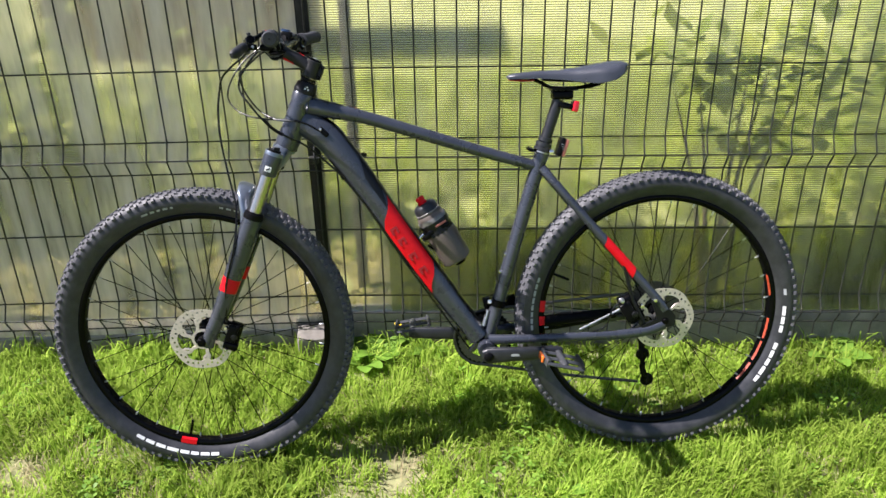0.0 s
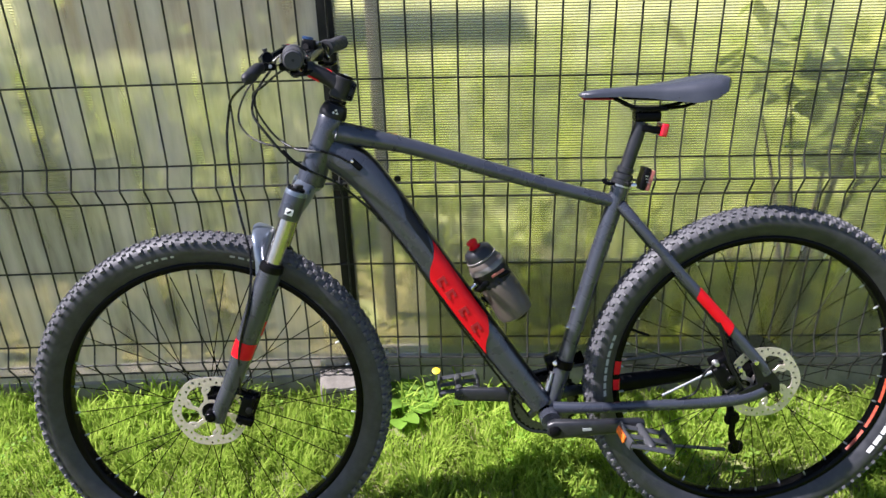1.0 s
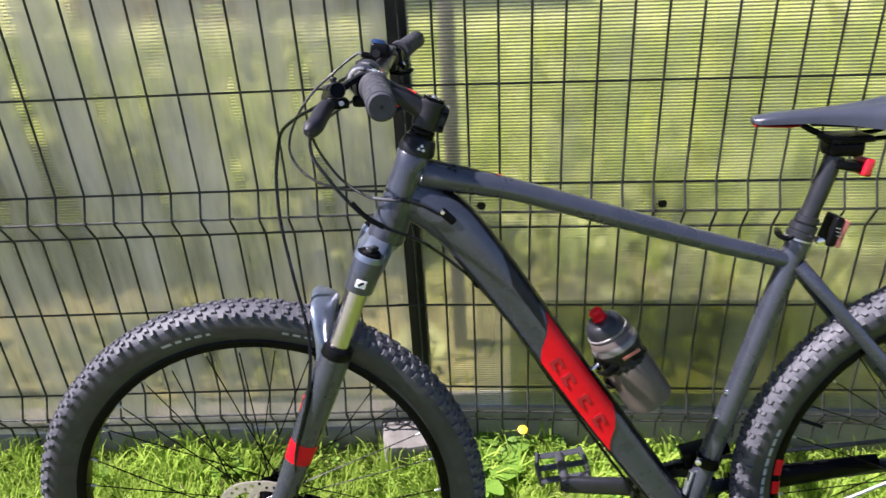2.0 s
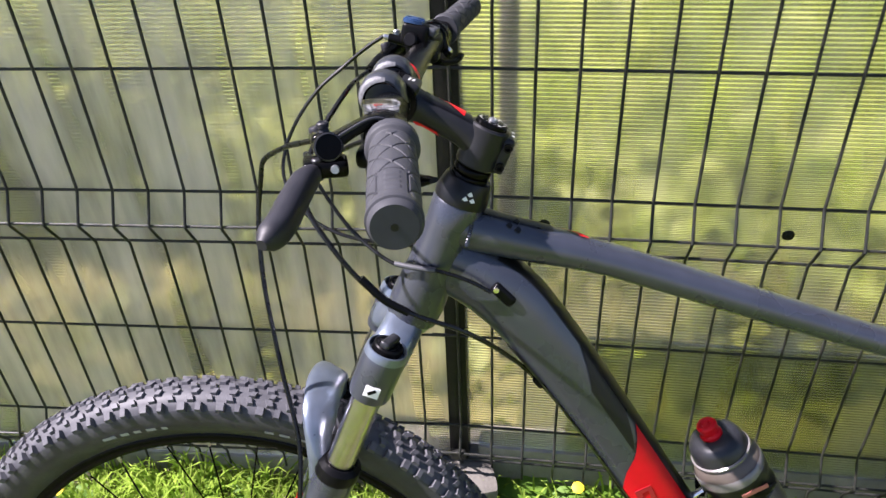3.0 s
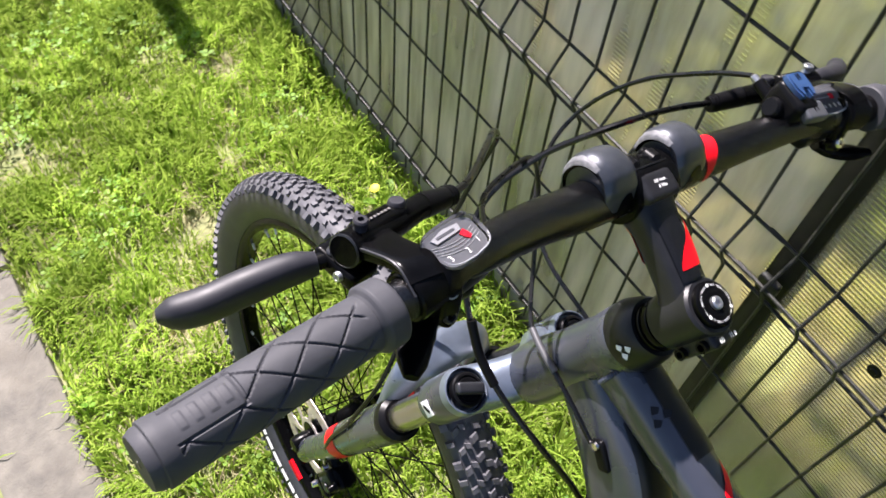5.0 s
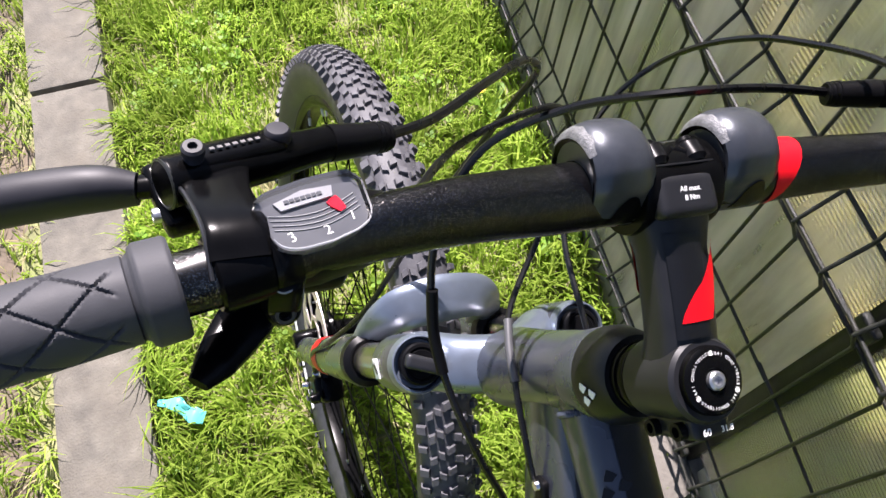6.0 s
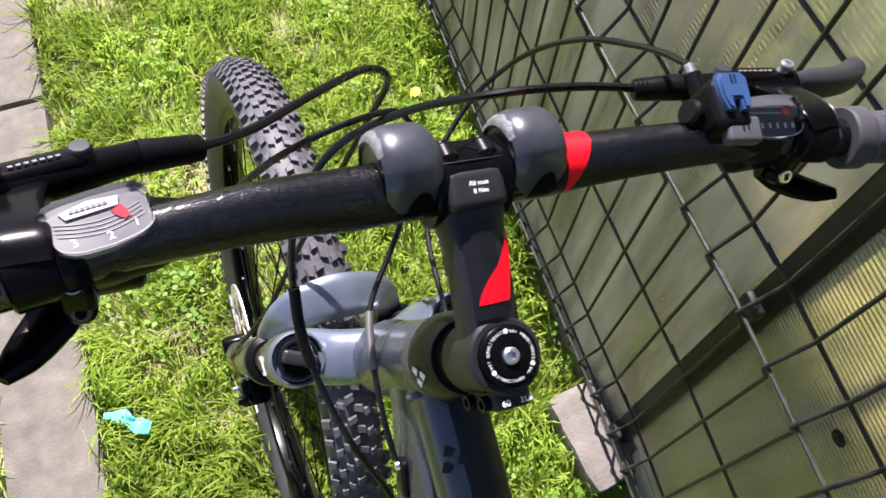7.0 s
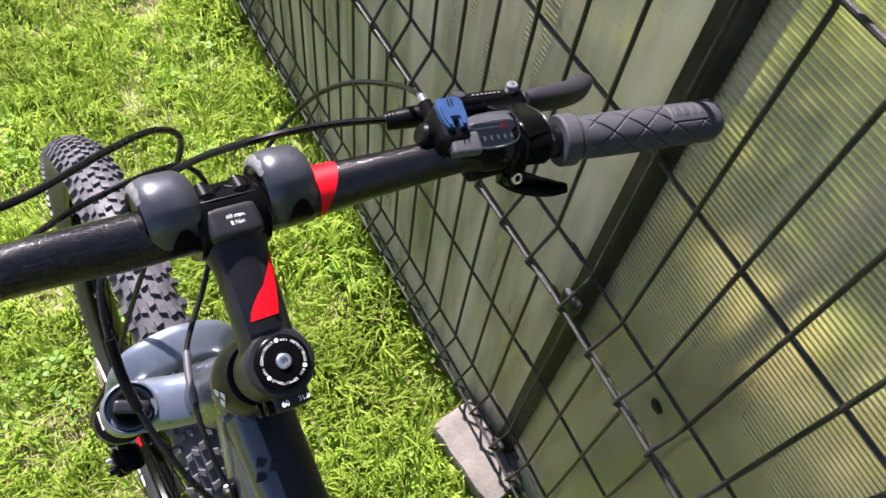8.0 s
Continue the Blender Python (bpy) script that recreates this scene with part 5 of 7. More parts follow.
bpart("clamp_bolt", turned([(0, 0.012), (0.005, 0.0115), (0.006, 0.006), (0.006, 0)], (0.432, 0.012, 0.425), (0.5, 1, 0.2), 10), CHROME, "", fd)
bpart("cable_stop", tube([(0.44, 0.006, 0.40), (0.452, 0.01, 0.36)], [0.005], 8), SILVER, "", fd)


# -- stem and headset --
def cyl(p, q, r, seg=20, cap_round=0.0):
    p, q = Vector(p), Vector(q)
    ln = (q - p).length
    c = cap_round
    return turned([(0, 0), (r - c, 0), (r, c), (r, ln - c), (r - c, ln), (0, ln)], p, q - p, seg)


def spart(name, bm, mat, label="", parent=None, smooth=True):
    """A part of the steered front end; under another steered part it takes that part's pose."""
    return part(name, bm, mat, parent or bike, label, None if parent else BAR_STEER, smooth)


C = Vector((0.925, 0, 1.058))                       # centre of the bar clamp
headset = bpart("headset", turned([(0.0, -0.001), (0.0265, -0.001), (0.0268, 0.006), (0.0235, 0.020), (0.021, 0.024), (0.0, 0.024)], axis_at(0.960), UP, 32), PAINT_DARK, "black conical headset cover")
side = (Vector((0, 1, 0)) - FWD * 0.2).normalized()
cube_mark(axis_at(0.9715) + side * 0.0258, UP.cross(side), side + UP * 0.25, 0.0058, WHITE, headset)
for z in (0.9825, 0.9895):
    spart("spacer", turned([(0.0, -0.003), (0.0178, -0.003), (0.0182, -0.002), (0.0182, 0.002), (0.0178, 0.003), (0, 0.003)], axis_at(z), UP, 30), BLACK)
sb = bmesh.new()
lathe(sb, [(0, -0.021), (0.0182, -0.021), (0.0198, -0.019), (0.0198, 0.0175), (0.0182, 0.0195), (0, 0.0195)], axis_at(1.0135), UP, 32)
body = [axis_at(1.012) + FWD * 0.002, axis_at(1.016) + FWD * 0.022 + UP * 0.003, C - Vector((0.028, 0, 0.012)), C - Vector((0.010, 0, 0.004))]
sweep(sb, spline(body, 6), [(0.017, 0.0165), (0.0155, 0.0145), (0.016, 0.0135), (0.0215, 0.017)], 20, power=2.6)
box(sb, basis(axis_at(1.012) - FWD * 0.0205, FWD, UP), (0.012, 0.021, 0.036), 0.004, 3)
stem = spart("stem", sb, STEM, "short black alloy stem")
for h in (-0.010, 0.010):
    spart("pinch_bolt", turned([(0.0, 0.002), (0.0026, 0.002), (0.0026, 0.006), (0.0042, 0.006), (0.0042, 0)], axis_at(1.012) - FWD * 0.0215 + UP * h + Vector((0, 0.0085, 0)), (0, 1, 0), 12), PLASTIC, "", stem)
cap_o = axis_at(1.0135) + UP * 0.0195
cap = spart("top_cap", turned([(0.0, 0.0042), (0.0052, 0.0042), (0.0058, 0.0048), (0.0138, 0.0048), (0.0154, 0.0036), (0.0157, 0.0), (0, 0)], cap_o, UP, 36), BLACK, "round black top cap with ring of print", stem)
spart("cap_bolt", turned([(0, 0.0048), (0.0019, 0.0048), (0.0021, 0.0070), (0.0034, 0.0070), (0.0043, 0.0062), (0.0044, 0.004)], cap_o, UP, 24), SILVER, "silver hex bolt", stem)


def ring_text(text, centre_angle, radius, size):
    """Letters set round the cap, their heads to the centre."""
    cu_step = size * 0.74 / radius
    bm = bmesh.new()
    n = len(text)
    for i, ch in enumerate(text):
        if ch == " ":
            continue
        a = centre_angle + (i - (n - 1) / 2) * cu_step
        cu = bpy.data.curves.new("letter", "FONT")
        cu.body, cu.size, cu.align_x, cu.align_y = ch, size, "CENTER", "CENTER"
        tmp = bpy.data.objects.new("letter", cu)
        scene.collection.objects.link(tmp)
        me = bpy.data.meshes.new_from_object(tmp.evaluated_get(bpy.context.evaluated_depsgraph_get()))
        bpy.data.objects.remove(tmp)
        me.transform(basis(cap_o + UP * 0.0050, (0, -1, 0), UP) @ Matrix.Rotation(a, 4, "Z") @ Matrix.Translation((radius, 0, 0)) @ Matrix.Rotation(math.pi / 2, 4, "Z"))
        bm.from_mesh(me)
        bpy.data.meshes.remove(me)
    return bm


for a in (-90, 30, 150):
    spart("cap_print", ring_text("ESTABLISHED 1993", radians(a), 0.0122, 0.0021), WHITE, "white printed words", stem, smooth=False)
    spart("cap_print", block(basis(cap_o + UP * 0.005, (0, -1, 0), UP) @ Matrix.Rotation(radians(a + 60), 4, "Z") @ Matrix.Translation((0.0122, 0, 0)), (0.0022, 0.0012, 0.0003)), WHITE, "", stem, smooth=False)
back = axis_at(1.0135) + UP * 0.0188 - FWD * 0.0225
lettering("stem_print", "60", 0.0045, WHITE, stem, basis(back + Vector((0, 0.0055, 0)) + UP * 0.0004, (0, -1, 0), UP))
lettering("stem_print", "31.8", 0.0040, WHITE, stem, basis(back - Vector((0, 0.0055, 0)) + UP * 0.0004, (0, -1, 0), UP))
# faceplate with its four bolts
fp = bmesh.new()
lathe(fp, [(0.0162, -0.0205), (0.0208, -0.0205), (0.0215, -0.018), (0.0205, -0.008), (0.0205, 0.008), (0.0215, 0.018), (0.0208, 0.0205), (0.0162, 0.0205), (0.0162, -0.0205)], C, (0, 1, 0), 28)
faceplate = spart("faceplate", fp, BLACK, "black stem faceplate", stem)
for y in (0.0105, -0.0100):
    for up in (1, -1):
        o = C + Vector((0.0015, y, 0.0172 * up))
        spart("bolt_boss", cyl(o + Vector((-0.003, 0, 0.0006 * up)), o + Vector((0.009, 0, -0.001 * up)), 0.0060, 18, 0.0024), PLASTIC, "", stem)
        spart("faceplate_bolt", cyl(o + Vector((0.0085, 0, -0.001 * up)), o + Vector((0.012, 0, -0.001 * up)), 0.0040, 12, 0.001), PLASTIC, "", stem)
fn = Vector((-0.38, 0, 1)).normalized()
shelf = basis(C + Vector((-0.0135, 0.0005, 0.0122)), (0, 1, 0), fn)
spart("clamp_shelf", block(shelf, (0.031, 0.020, 0.010), 0.0046, 4), STEM, "flat back of the bar clamp", stem)
spart("clamp_gap", block(basis(C + Vector((-0.0022, 0.0005, 0.0206)), (0, 1, 0), (-0.1, 0, 1)), (0.034, 0.0009, 0.0012), 0.0003), PAINT_DARK, "dark seam of the clamp", stem)
saddle_cut = tube(spline([C + Vector((0.004, 0.0065, 0.0192)), C + Vector((0.0075, 0.0, 0.0182)), C + Vector((0.004, -0.0065, 0.0192))], 6), [(0.0022, 0.0018)], 10)
spart("faceplate_rib", saddle_cut, BLACK, "", stem)
for word, row in (("All max.", 0.0014), ("8 Nm", -0.0026)):
    lettering("stem_print", word, 0.0034, WHITE, stem, shelf @ Matrix.Translation((-0.001, -0.0006 - row, 0.0051)) @ Matrix.Rotation(math.pi, 4, "Z"))
# red and grey panels on the stem's back
STEM_LINE = spline(body, 10)
STEM_SIZE = [(0.017, 0.0165), (0.0155, 0.0145), (0.016, 0.0135), (0.0215, 0.017)]


def stem_skin(lo, hi, arc, slant, mat, label):
    n = len(STEM_LINE)
    a, b = int(lo * (n - 1)), int(hi * (n - 1)) + 1
    full = lerp_list(STEM_SIZE, n)
    return spart("decal", tube(STEM_LINE[a:b], full[a:b], 10, power=2.6, arc=arc, slant=slant, grow=0.0009, cap=False), mat, label, stem)


def stem_wedge(mat, label):
    """A red wedge that narrows towards the bar, on the right flank and the top."""
    n = len(STEM_LINE)
    full = lerp_list(STEM_SIZE, n)
    bm = bmesh.new()
    rows = []
    for i in range(int(0.40 * n), int(0.71 * n)):
        f = (i / n - 0.40) / 0.31
        t = (STEM_LINE[min(i + 1, n - 1)] - STEM_LINE[i - 1]).normalized()
        a = Vector((0, 1, 0))
        b = t.cross(a)
        lo = 112 + 44 * f
        hi = 64 + 90 * max(0.0, min(1.0, f))
        row = []
        for k in range(7):
            g = radians(lo + (hi - lo) * k / 6)
            c, s = math.cos(g), math.sin(g)
            ca, sb_ = math.copysign(abs(c) ** (2 / 2.6), c), math.copysign(abs(s) ** (2 / 2.6), s)
            row.append(bm.verts.new(STEM_LINE[i] + a * ca * (full[i][0] + 0.0013) + b * sb_ * (full[i][1] + 0.0013)))
        rows.append(row)
    for r0, r1 in zip(rows, rows[1:]):
        for k in range(6):
            bm.faces.new((r0[k], r1[k], r1[k + 1], r0[k + 1]))
    bmesh.ops.recalc_face_normals(bm, faces=bm.faces)
    return spart("decal", bm, mat, label, stem)


stem_skin(0.36, 0.78, (52, 104), 0, PAINT_DARK, "dark glossy panel")
stem_wedge(RED, "bright red wedge")
stem_skin(0.50, 0.74, (-70, -36), 0.006, RED, "bright red stroke")
# -- bar --
BAR = [(0.882, 0.331, 1.0735), (0.8985, 0.2145, 1.0785), (0.9095, 0.16, 1.0770), (0.9190, 0.105, 1.0685), (0.9235, 0.06, 1.0600), (0.925, 0.02, 1.058),
       (0.925, -0.02, 1.058), (0.924, -0.06, 1.061), (0.918, -0.105, 1.070), (0.909, -0.16, 1.080), (0.8965, -0.219, 1.085), (0.871, -0.336, 1.097)]
BAR_LINE = spline(BAR, 6)
BAR_SIZE = [0.0111, 0.0111, 0.0119, 0.0140, 0.0156, 0.0159, 0.0159, 0.0154, 0.0134, 0.0117, 0.0111, 0.0111]
bar = spart("handlebar", tube(BAR_LINE, BAR_SIZE, 22, ref=(0, 0, 1)), SPARKLE, "speckled black riser handlebar")
n_bar = len(BAR_LINE)


def bar_band():
    """A red sticker round the bar beside the collar, its outer edge cut on a slant."""
    sizes = lerp_list(BAR_SIZE, n_bar)
    bm = bmesh.new()
    rings = []
    for k in range(25):
        g = 2 * math.pi * k / 24
        ring = []
        for j in range(7):
            edge = -0.0537 - 0.0084 * (1 + math.cos(g - 0.9))
            yy = -0.0535 + (edge + 0.0535) * j / 6
            i = min(range(n_bar - 1), key=lambda q: abs(BAR_LINE[q].y - yy))
            i2 = i + 1 if BAR_LINE[i].y > yy else i - 1
            f = (yy - BAR_LINE[i].y) / (BAR_LINE[i2].y - BAR_LINE[i].y)
            c = BAR_LINE[i].lerp(BAR_LINE[i2], f)
            r = sizes[i][0] + (sizes[i2][0] - sizes[i][0]) * f + 0.0006
            ring.append(bm.verts.new((c.x + r * math.cos(g), c.y, c.z + r * math.sin(g))))
        rings.append(ring)
    for r0, r1 in zip(rings, rings[1:]):
        for j in range(6):
            bm.faces.new((r0[j], r1[j], r1[j + 1], r0[j + 1]))
    bmesh.ops.recalc_face_normals(bm, faces=bm.faces)
    return spart("red_band", bm, RED, "red sticker round the bar", bar)


bar_band()


def bar_collar(y):
    """A domed plastic collar: a hooded shell over the bar, a black arch painted towards the rider as its hollow, with a
    worn front lip.
    """
    o = C + Vector((0.003, y, 0.0025))
    half, ny, na = 0.0150, 16, 56

    def radius(u, g):
        # u from -1 to 1 along the bar; g turns from ahead (0) over the top (90 degrees) to the rider
        flank = 1 - 0.09 * abs(u) ** 5
        top = max(0.0, math.cos(g - 1.15)) ** 1.25
        hood = 0.0016 * max(0.0, u) ** 3 * max(0.0, math.cos(g - 0.75))
        crease = 0.0007 * max(0.0, 1 - abs(g - 2.12) / 0.07)
        return 0.0187 * flank + 0.0117 * top * (1 - 0.42 * abs(u) ** 3.2) + hood - crease

    def at(u, g, out=0.0):
        r = radius(u, g) + out
        lean = 0.0016 * math.cos(g - 0.4) * max(0.0, u)
        return o + Vector((r * math.cos(g), u * half + lean, r * math.sin(g)))

    ring = [2 * math.pi * k / na for k in range(na)]
    bm = bmesh.new()
    rings = [[bm.verts.new(at(-1 + 2 * j / ny, g)) for g in ring] for j in range(ny + 1)]
    inner = [[bm.verts.new(o + Vector((0.0158 * math.cos(g) - 0.003, u * half * 0.93, 0.0158 * math.sin(g) - 0.0025))) for g in ring] for u in (1, -1)]
    for r0, r1 in zip(rings + [inner[0]], rings[1:] + inner):
        for k in range(na):
            bm.faces.new((r0[k], r0[(k + 1) % na], r1[(k + 1) % na], r1[k]))
    bmesh.ops.recalc_face_normals(bm, faces=bm.faces)
    collar = spart("bar_collar", bm, DOME, "glossy dark grey domed collar beside the stem")
    # The arched hollow's shade is a black skin laid on the closed shell.
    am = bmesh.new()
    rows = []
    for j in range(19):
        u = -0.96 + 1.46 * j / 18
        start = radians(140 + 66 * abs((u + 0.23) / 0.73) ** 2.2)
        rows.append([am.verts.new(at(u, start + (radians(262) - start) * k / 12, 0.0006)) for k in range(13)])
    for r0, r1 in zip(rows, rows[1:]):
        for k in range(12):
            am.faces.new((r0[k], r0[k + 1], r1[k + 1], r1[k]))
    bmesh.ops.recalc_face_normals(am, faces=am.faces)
    spart("arch_shade", am, BLACK, "black arch on the rider's side, painted as a shaded hollow", collar)
    # Black colour deepens the shallow ring at each end like a shaded hollow.
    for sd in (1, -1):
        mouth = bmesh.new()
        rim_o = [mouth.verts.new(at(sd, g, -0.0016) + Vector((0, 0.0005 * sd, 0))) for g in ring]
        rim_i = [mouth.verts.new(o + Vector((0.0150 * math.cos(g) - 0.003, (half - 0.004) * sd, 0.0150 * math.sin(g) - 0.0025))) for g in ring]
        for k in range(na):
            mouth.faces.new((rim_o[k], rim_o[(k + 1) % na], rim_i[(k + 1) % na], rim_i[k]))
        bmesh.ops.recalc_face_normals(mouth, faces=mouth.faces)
        spart("mouth", mouth, BLACK, "shallow ring round the bar, blackened like shade", collar)
    lip = bmesh.new()
    rows = []
    for k in range(15):
        g = radians(8 + 84 * k / 14)
        w = math.sin(math.pi * k / 14) ** 0.5
        rows.append([lip.verts.new(at(u, g, out)) for u, out in ((0.93 - 0.10 * w + 0.03 * math.sin(k * 2.1), 0.0002), (0.97, 0.0007 * w), (1.03, 0.0005 * w), (1.05, -0.0016 * w), (0.99, -0.0028 * w))])
    for r0, r1 in zip(rows, rows[1:]):
        for k in range(4):
            lip.faces.new((r0[k], r0[k + 1], r1[k + 1], r1[k]))
    bmesh.ops.recalc_face_normals(lip, faces=lip.faces)
    spart("collar_lip", lip, WORN, "worn pale grey edge", collar)
    return collar


WORN = material("scuffed_grey_plastic", (0.12, 0.122, 0.127), 0.5, 0, 0.3, 300, 0.3, 900, (0.06, 0.06, 0.066), 220, 0.7)
bar_collar(0.0312)
bar_collar(-0.0372)


# -- grips --
def grip(s):
    """A rubber grip with diamond grooves, a flat pad and flanged ends."""
    length, nl, na = 0.124, 230, 144
    verts, faces = [], []
    a, b = Vector(BAR[1 if s > 0 else -2]), Vector(BAR[0 if s > 0 else -1])
    axis = (b - a).normalized()
    up = Vector((0, 0, 1)) - axis.z * axis
    up.normalize()
    side = axis.cross(up)
    step = lambda v: max(0.0, min(1.0, v))
    for i in range(nl + 1):
        f = i / nl
        h = f * length
        r0 = 0.0146 + 0.0008 * math.sin(math.pi * f) + 0.0031 * step(2.2 - abs(h - 0.006) / 0.004) + 0.0007 * step((h - 0.112) / 0.006)
        if i == nl or h > length - 0.002:
            r0 -= 0.0012
        for k in range(na):
            th = 2 * math.pi * k / na
            off = abs((th + math.pi) % (2 * math.pi) - math.pi)
            r = r0
            if 0.018 < h < 0.114:
                pad = step((h - 0.082) / 0.002) * step((0.62 - off) / 0.08)
                deep = 0.0
                for sg in (1, -1):
                    u = (h / 0.0245 + sg * s * th * 5 / (2 * math.pi)) % 1
                    g = step(1.7 - min(u, 1 - u) / 0.026)
                    g = g * g * (3 - 2 * g)
                    if sg < 0:
                        g *= step(math.cos(th + 0.5 * s) * 4 + 1.2)
                    deep = max(deep, g)
                r -= 0.0011 * deep * (1 - pad) * step((h - 0.018) / 0.003)
                if pad > 0:
                    rim_w = max(step(1.5 - abs(off - 0.60) / 0.05), step(1.5 - abs(h - 0.083) / 0.001))
                    u = (h - 0.086) / 0.026
                    mark = 0.2 < (u * 4) % 1 < 0.75 and 0 < u < 1 and off < 0.30
                    r += 0.0004 * (1.0 if mark else 0.0) - 0.0008 * rim_w
            elif 0.0125 < h < 0.0150:
                r -= 0.0012
            verts.append(a + axis * h + (up * math.cos(th) + side * math.sin(th)) * r)
    for i in range(nl):
        for k in range(na):
            k2 = (k + 1) % na
            faces.append((i * na + k, i * na + k2, (i + 1) * na + k2, (i + 1) * na + k))
    faces.append(tuple(range(na))[::-1])
    top = len(verts)
    for k in range(na):
        th = 2 * math.pi * k / na
        verts.append(a + axis * (length + 0.0035) + (up * math.cos(th) + side * math.sin(th)) * 0.0125)
    for k in range(na):
        k2 = (k + 1) % na
        faces.append((nl * na + k, nl * na + k2, top + k2, top + k))
    faces.append(tuple(range(top, top + na)))
    me = mesh_of("grip", [tuple(v) for v in verts], faces)
    g = spart("grip", me, GRIP, "grooved dark rubber grip")
    # A dark disc is laid on the end for the shade of its hole.
    spart("end_hole_disc", turned([(0, 0.0002), (0.0022, 0.0002), (0.0022, -0.001), (0, -0.001)], a + axis * (length + 0.0036), axis, 10), PAINT_DARK, "", g)
    return g


grip(1)
grip(-1)


# -- brake levers and shifters, one set on each side --
def lever_parts(s, end, low, boot, blade, bleed):
    """A hydraulic lever: cylinder, reservoir lid, bracket, clamp, coated blade and hose boot."""
    end, low, boot = Vector(end), Vector(low), Vector(boot)
    run = (low - end).normalized()
    body = bmesh.new()
    sweep(body, spline([end - run * 0.001, end, end.lerp(low, 0.3), end.lerp(low, 0.62), end.lerp(low, 0.82), low], 5), [(0.0080, 0.0080), (0.0096, 0.0096), (0.0094, 0.0094), (0.0088, 0.0088), (0.0077, 0.0077), (0.0074, 0.0074)], 22, ref=(0, 0, 1), power=2.2)
    tank = end.lerp(low, 0.40) + Vector((0.0022, 0, 0.0036))
    box(body, basis(tank, run, (0.35, 0, 1)), (0.040, 0.0145, 0.0120), 0.0054, 4)
    lev = spart("brake_lever", body, BLACK, "black hydraulic brake lever")
    spart("reservoir_face", turned([(0.0094, 0.0), (0.0096, 0.0012), (0.0086, 0.0016), (0.0080, -0.0004), (0.0034, -0.0004), (0.0030, 0.0008), (0, 0.0008)], end - run * 0.0004, -run, 26), CRANK, "ribbed round end cap", lev)
    for k in range(6):
        a = k * math.pi / 3
        u = run.orthogonal().normalized()
        v = run.cross(u)
        spart("cap_rib", block(basis(end - run * 0.0002 + (u * math.cos(a) + v * math.sin(a)) * 0.0056, u * math.cos(a) + v * math.sin(a), run), (0.0048, 0.0012, 0.0024), 0.0003), BLACK, "", lev)
    spart("bleed_screw", turned([(0, 0.0046), (0.0015, 0.0046), (0.0018, 0.0066), (0.0034, 0.0066), (0.0042, 0.0056), (0.0042, 0.0030), (0.0030, 0.0024), (0.0038, 0.0)], Vector(bleed) - Vector((0, 0, 0.0064)), (0.1, 0, 1), 20), SILVER if s < 0 else LEVER, "small round screw", lev)
    lid = end.lerp(low, 0.66) + Vector((0.003, 0, 0.006))
    spart("lid_screw", turned([(0, 0.0062), (0.0042, 0.0060), (0.0052, 0.0048), (0.0054, 0.0), (0, 0)], lid, (0.3, 0, 1), 22), LEVER, "round reservoir plug", lev)
    for k in range(7):
        at = end.lerp(low, 0.26 + 0.045 * k) + Vector((0.0026, 0, 0.0110))
        spart("print_bar", block(basis(at, run, (0.25, 0, 1)), (0.0019, 0.0014, 0.0005)), SMOKE, "small pale maker's print" if k == 0 else "", lev)
    # bracket to the bar, a swept plate with rounded edges
    y = 0.1945 * s if s > 0 else -0.2000
    bar_at = Vector((0.9025, y, 1.0783)) if s > 0 else Vector((0.9008, y, 1.0834))
    spart("lever_clamp", turned([(0.0113, -0.0098), (0.0128, -0.0098), (0.0139, -0.0086), (0.0139, 0.0086), (0.0128, 0.0098), (0.0113, 0.0098)], bar_at, Vector((0.2, -s, 0)), 32), BLACK, "hinged bar clamp", lev)
    foot = end.lerp(low, 0.24)
    plate = bmesh.new()
    sweep(plate, spline([bar_at + Vector((-0.004, 0, 0.0125)), bar_at + Vector((0.008, 0, 0.0128)), (bar_at + foot) / 2 + Vector((0.004, 0.001 * s, 0.0070)), foot + Vector((-0.004, 0, 0.001))], 6), [(0.0100, 0.0018), (0.0108, 0.0034), (0.0112, 0.0042), (0.0140, 0.0055)], 18, ref=(0, 1, 0), power=5)
    spart("clamp_plate", plate, BLACK, "glossy swept bracket plate", lev)
    spart("clamp_edge", tube(spline([bar_at + Vector((-0.009, 0.0098 * s, 0.0098)), bar_at + Vector((0.008, 0.0106 * s, 0.0148)), (bar_at + foot) / 2 + Vector((0.004, 0.0118 * s, 0.0098)), foot + Vector((-0.005, 0.0135 * s, 0.0045))], 7), [(0.0009, 0.0012)], 8), CRANK, "", lev)
    hinge = end.lerp(low, 0.10) + Vector((0.002, 0.002 * s, -0.0135))
    spart("lever_bracket", block(basis(hinge, (1, 0.25 * s, 0), (0, 0, 1)), (0.030, 0.021, 0.0115), 0.0036, 3), BLACK, "", lev)
    spart("bracket_bolt", turned([(0, 0.0008), (0.0016, 0.0008), (0.0018, 0.0016), (0.0026, 0.0016), (0.0029, 0.0008), (0.0029, -0.004)], hinge + Vector((-0.0085, 0.0096 * s, 0.0012)), (-0.15, s, 0.1), 16), SILVER, "small bright bolt", lev)
    spart("bracket_slot", block(basis(hinge + Vector((0.006, 0.0106 * s, 0.0)), (1, 0.25 * s, 0), (0, 0, 1)), (0.013, 0.0022, 0.0042), 0.0009, 2), CRANK, "", lev)
    spart("pivot_pin", cyl(hinge + Vector((0.004, 0.006 * s, -0.0075)), hinge + Vector((0.004, 0.006 * s, 0.0075)), 0.0038, 14, 0.0008), CRANK, "", lev)
    pts = [Vector(p) for p in blade]
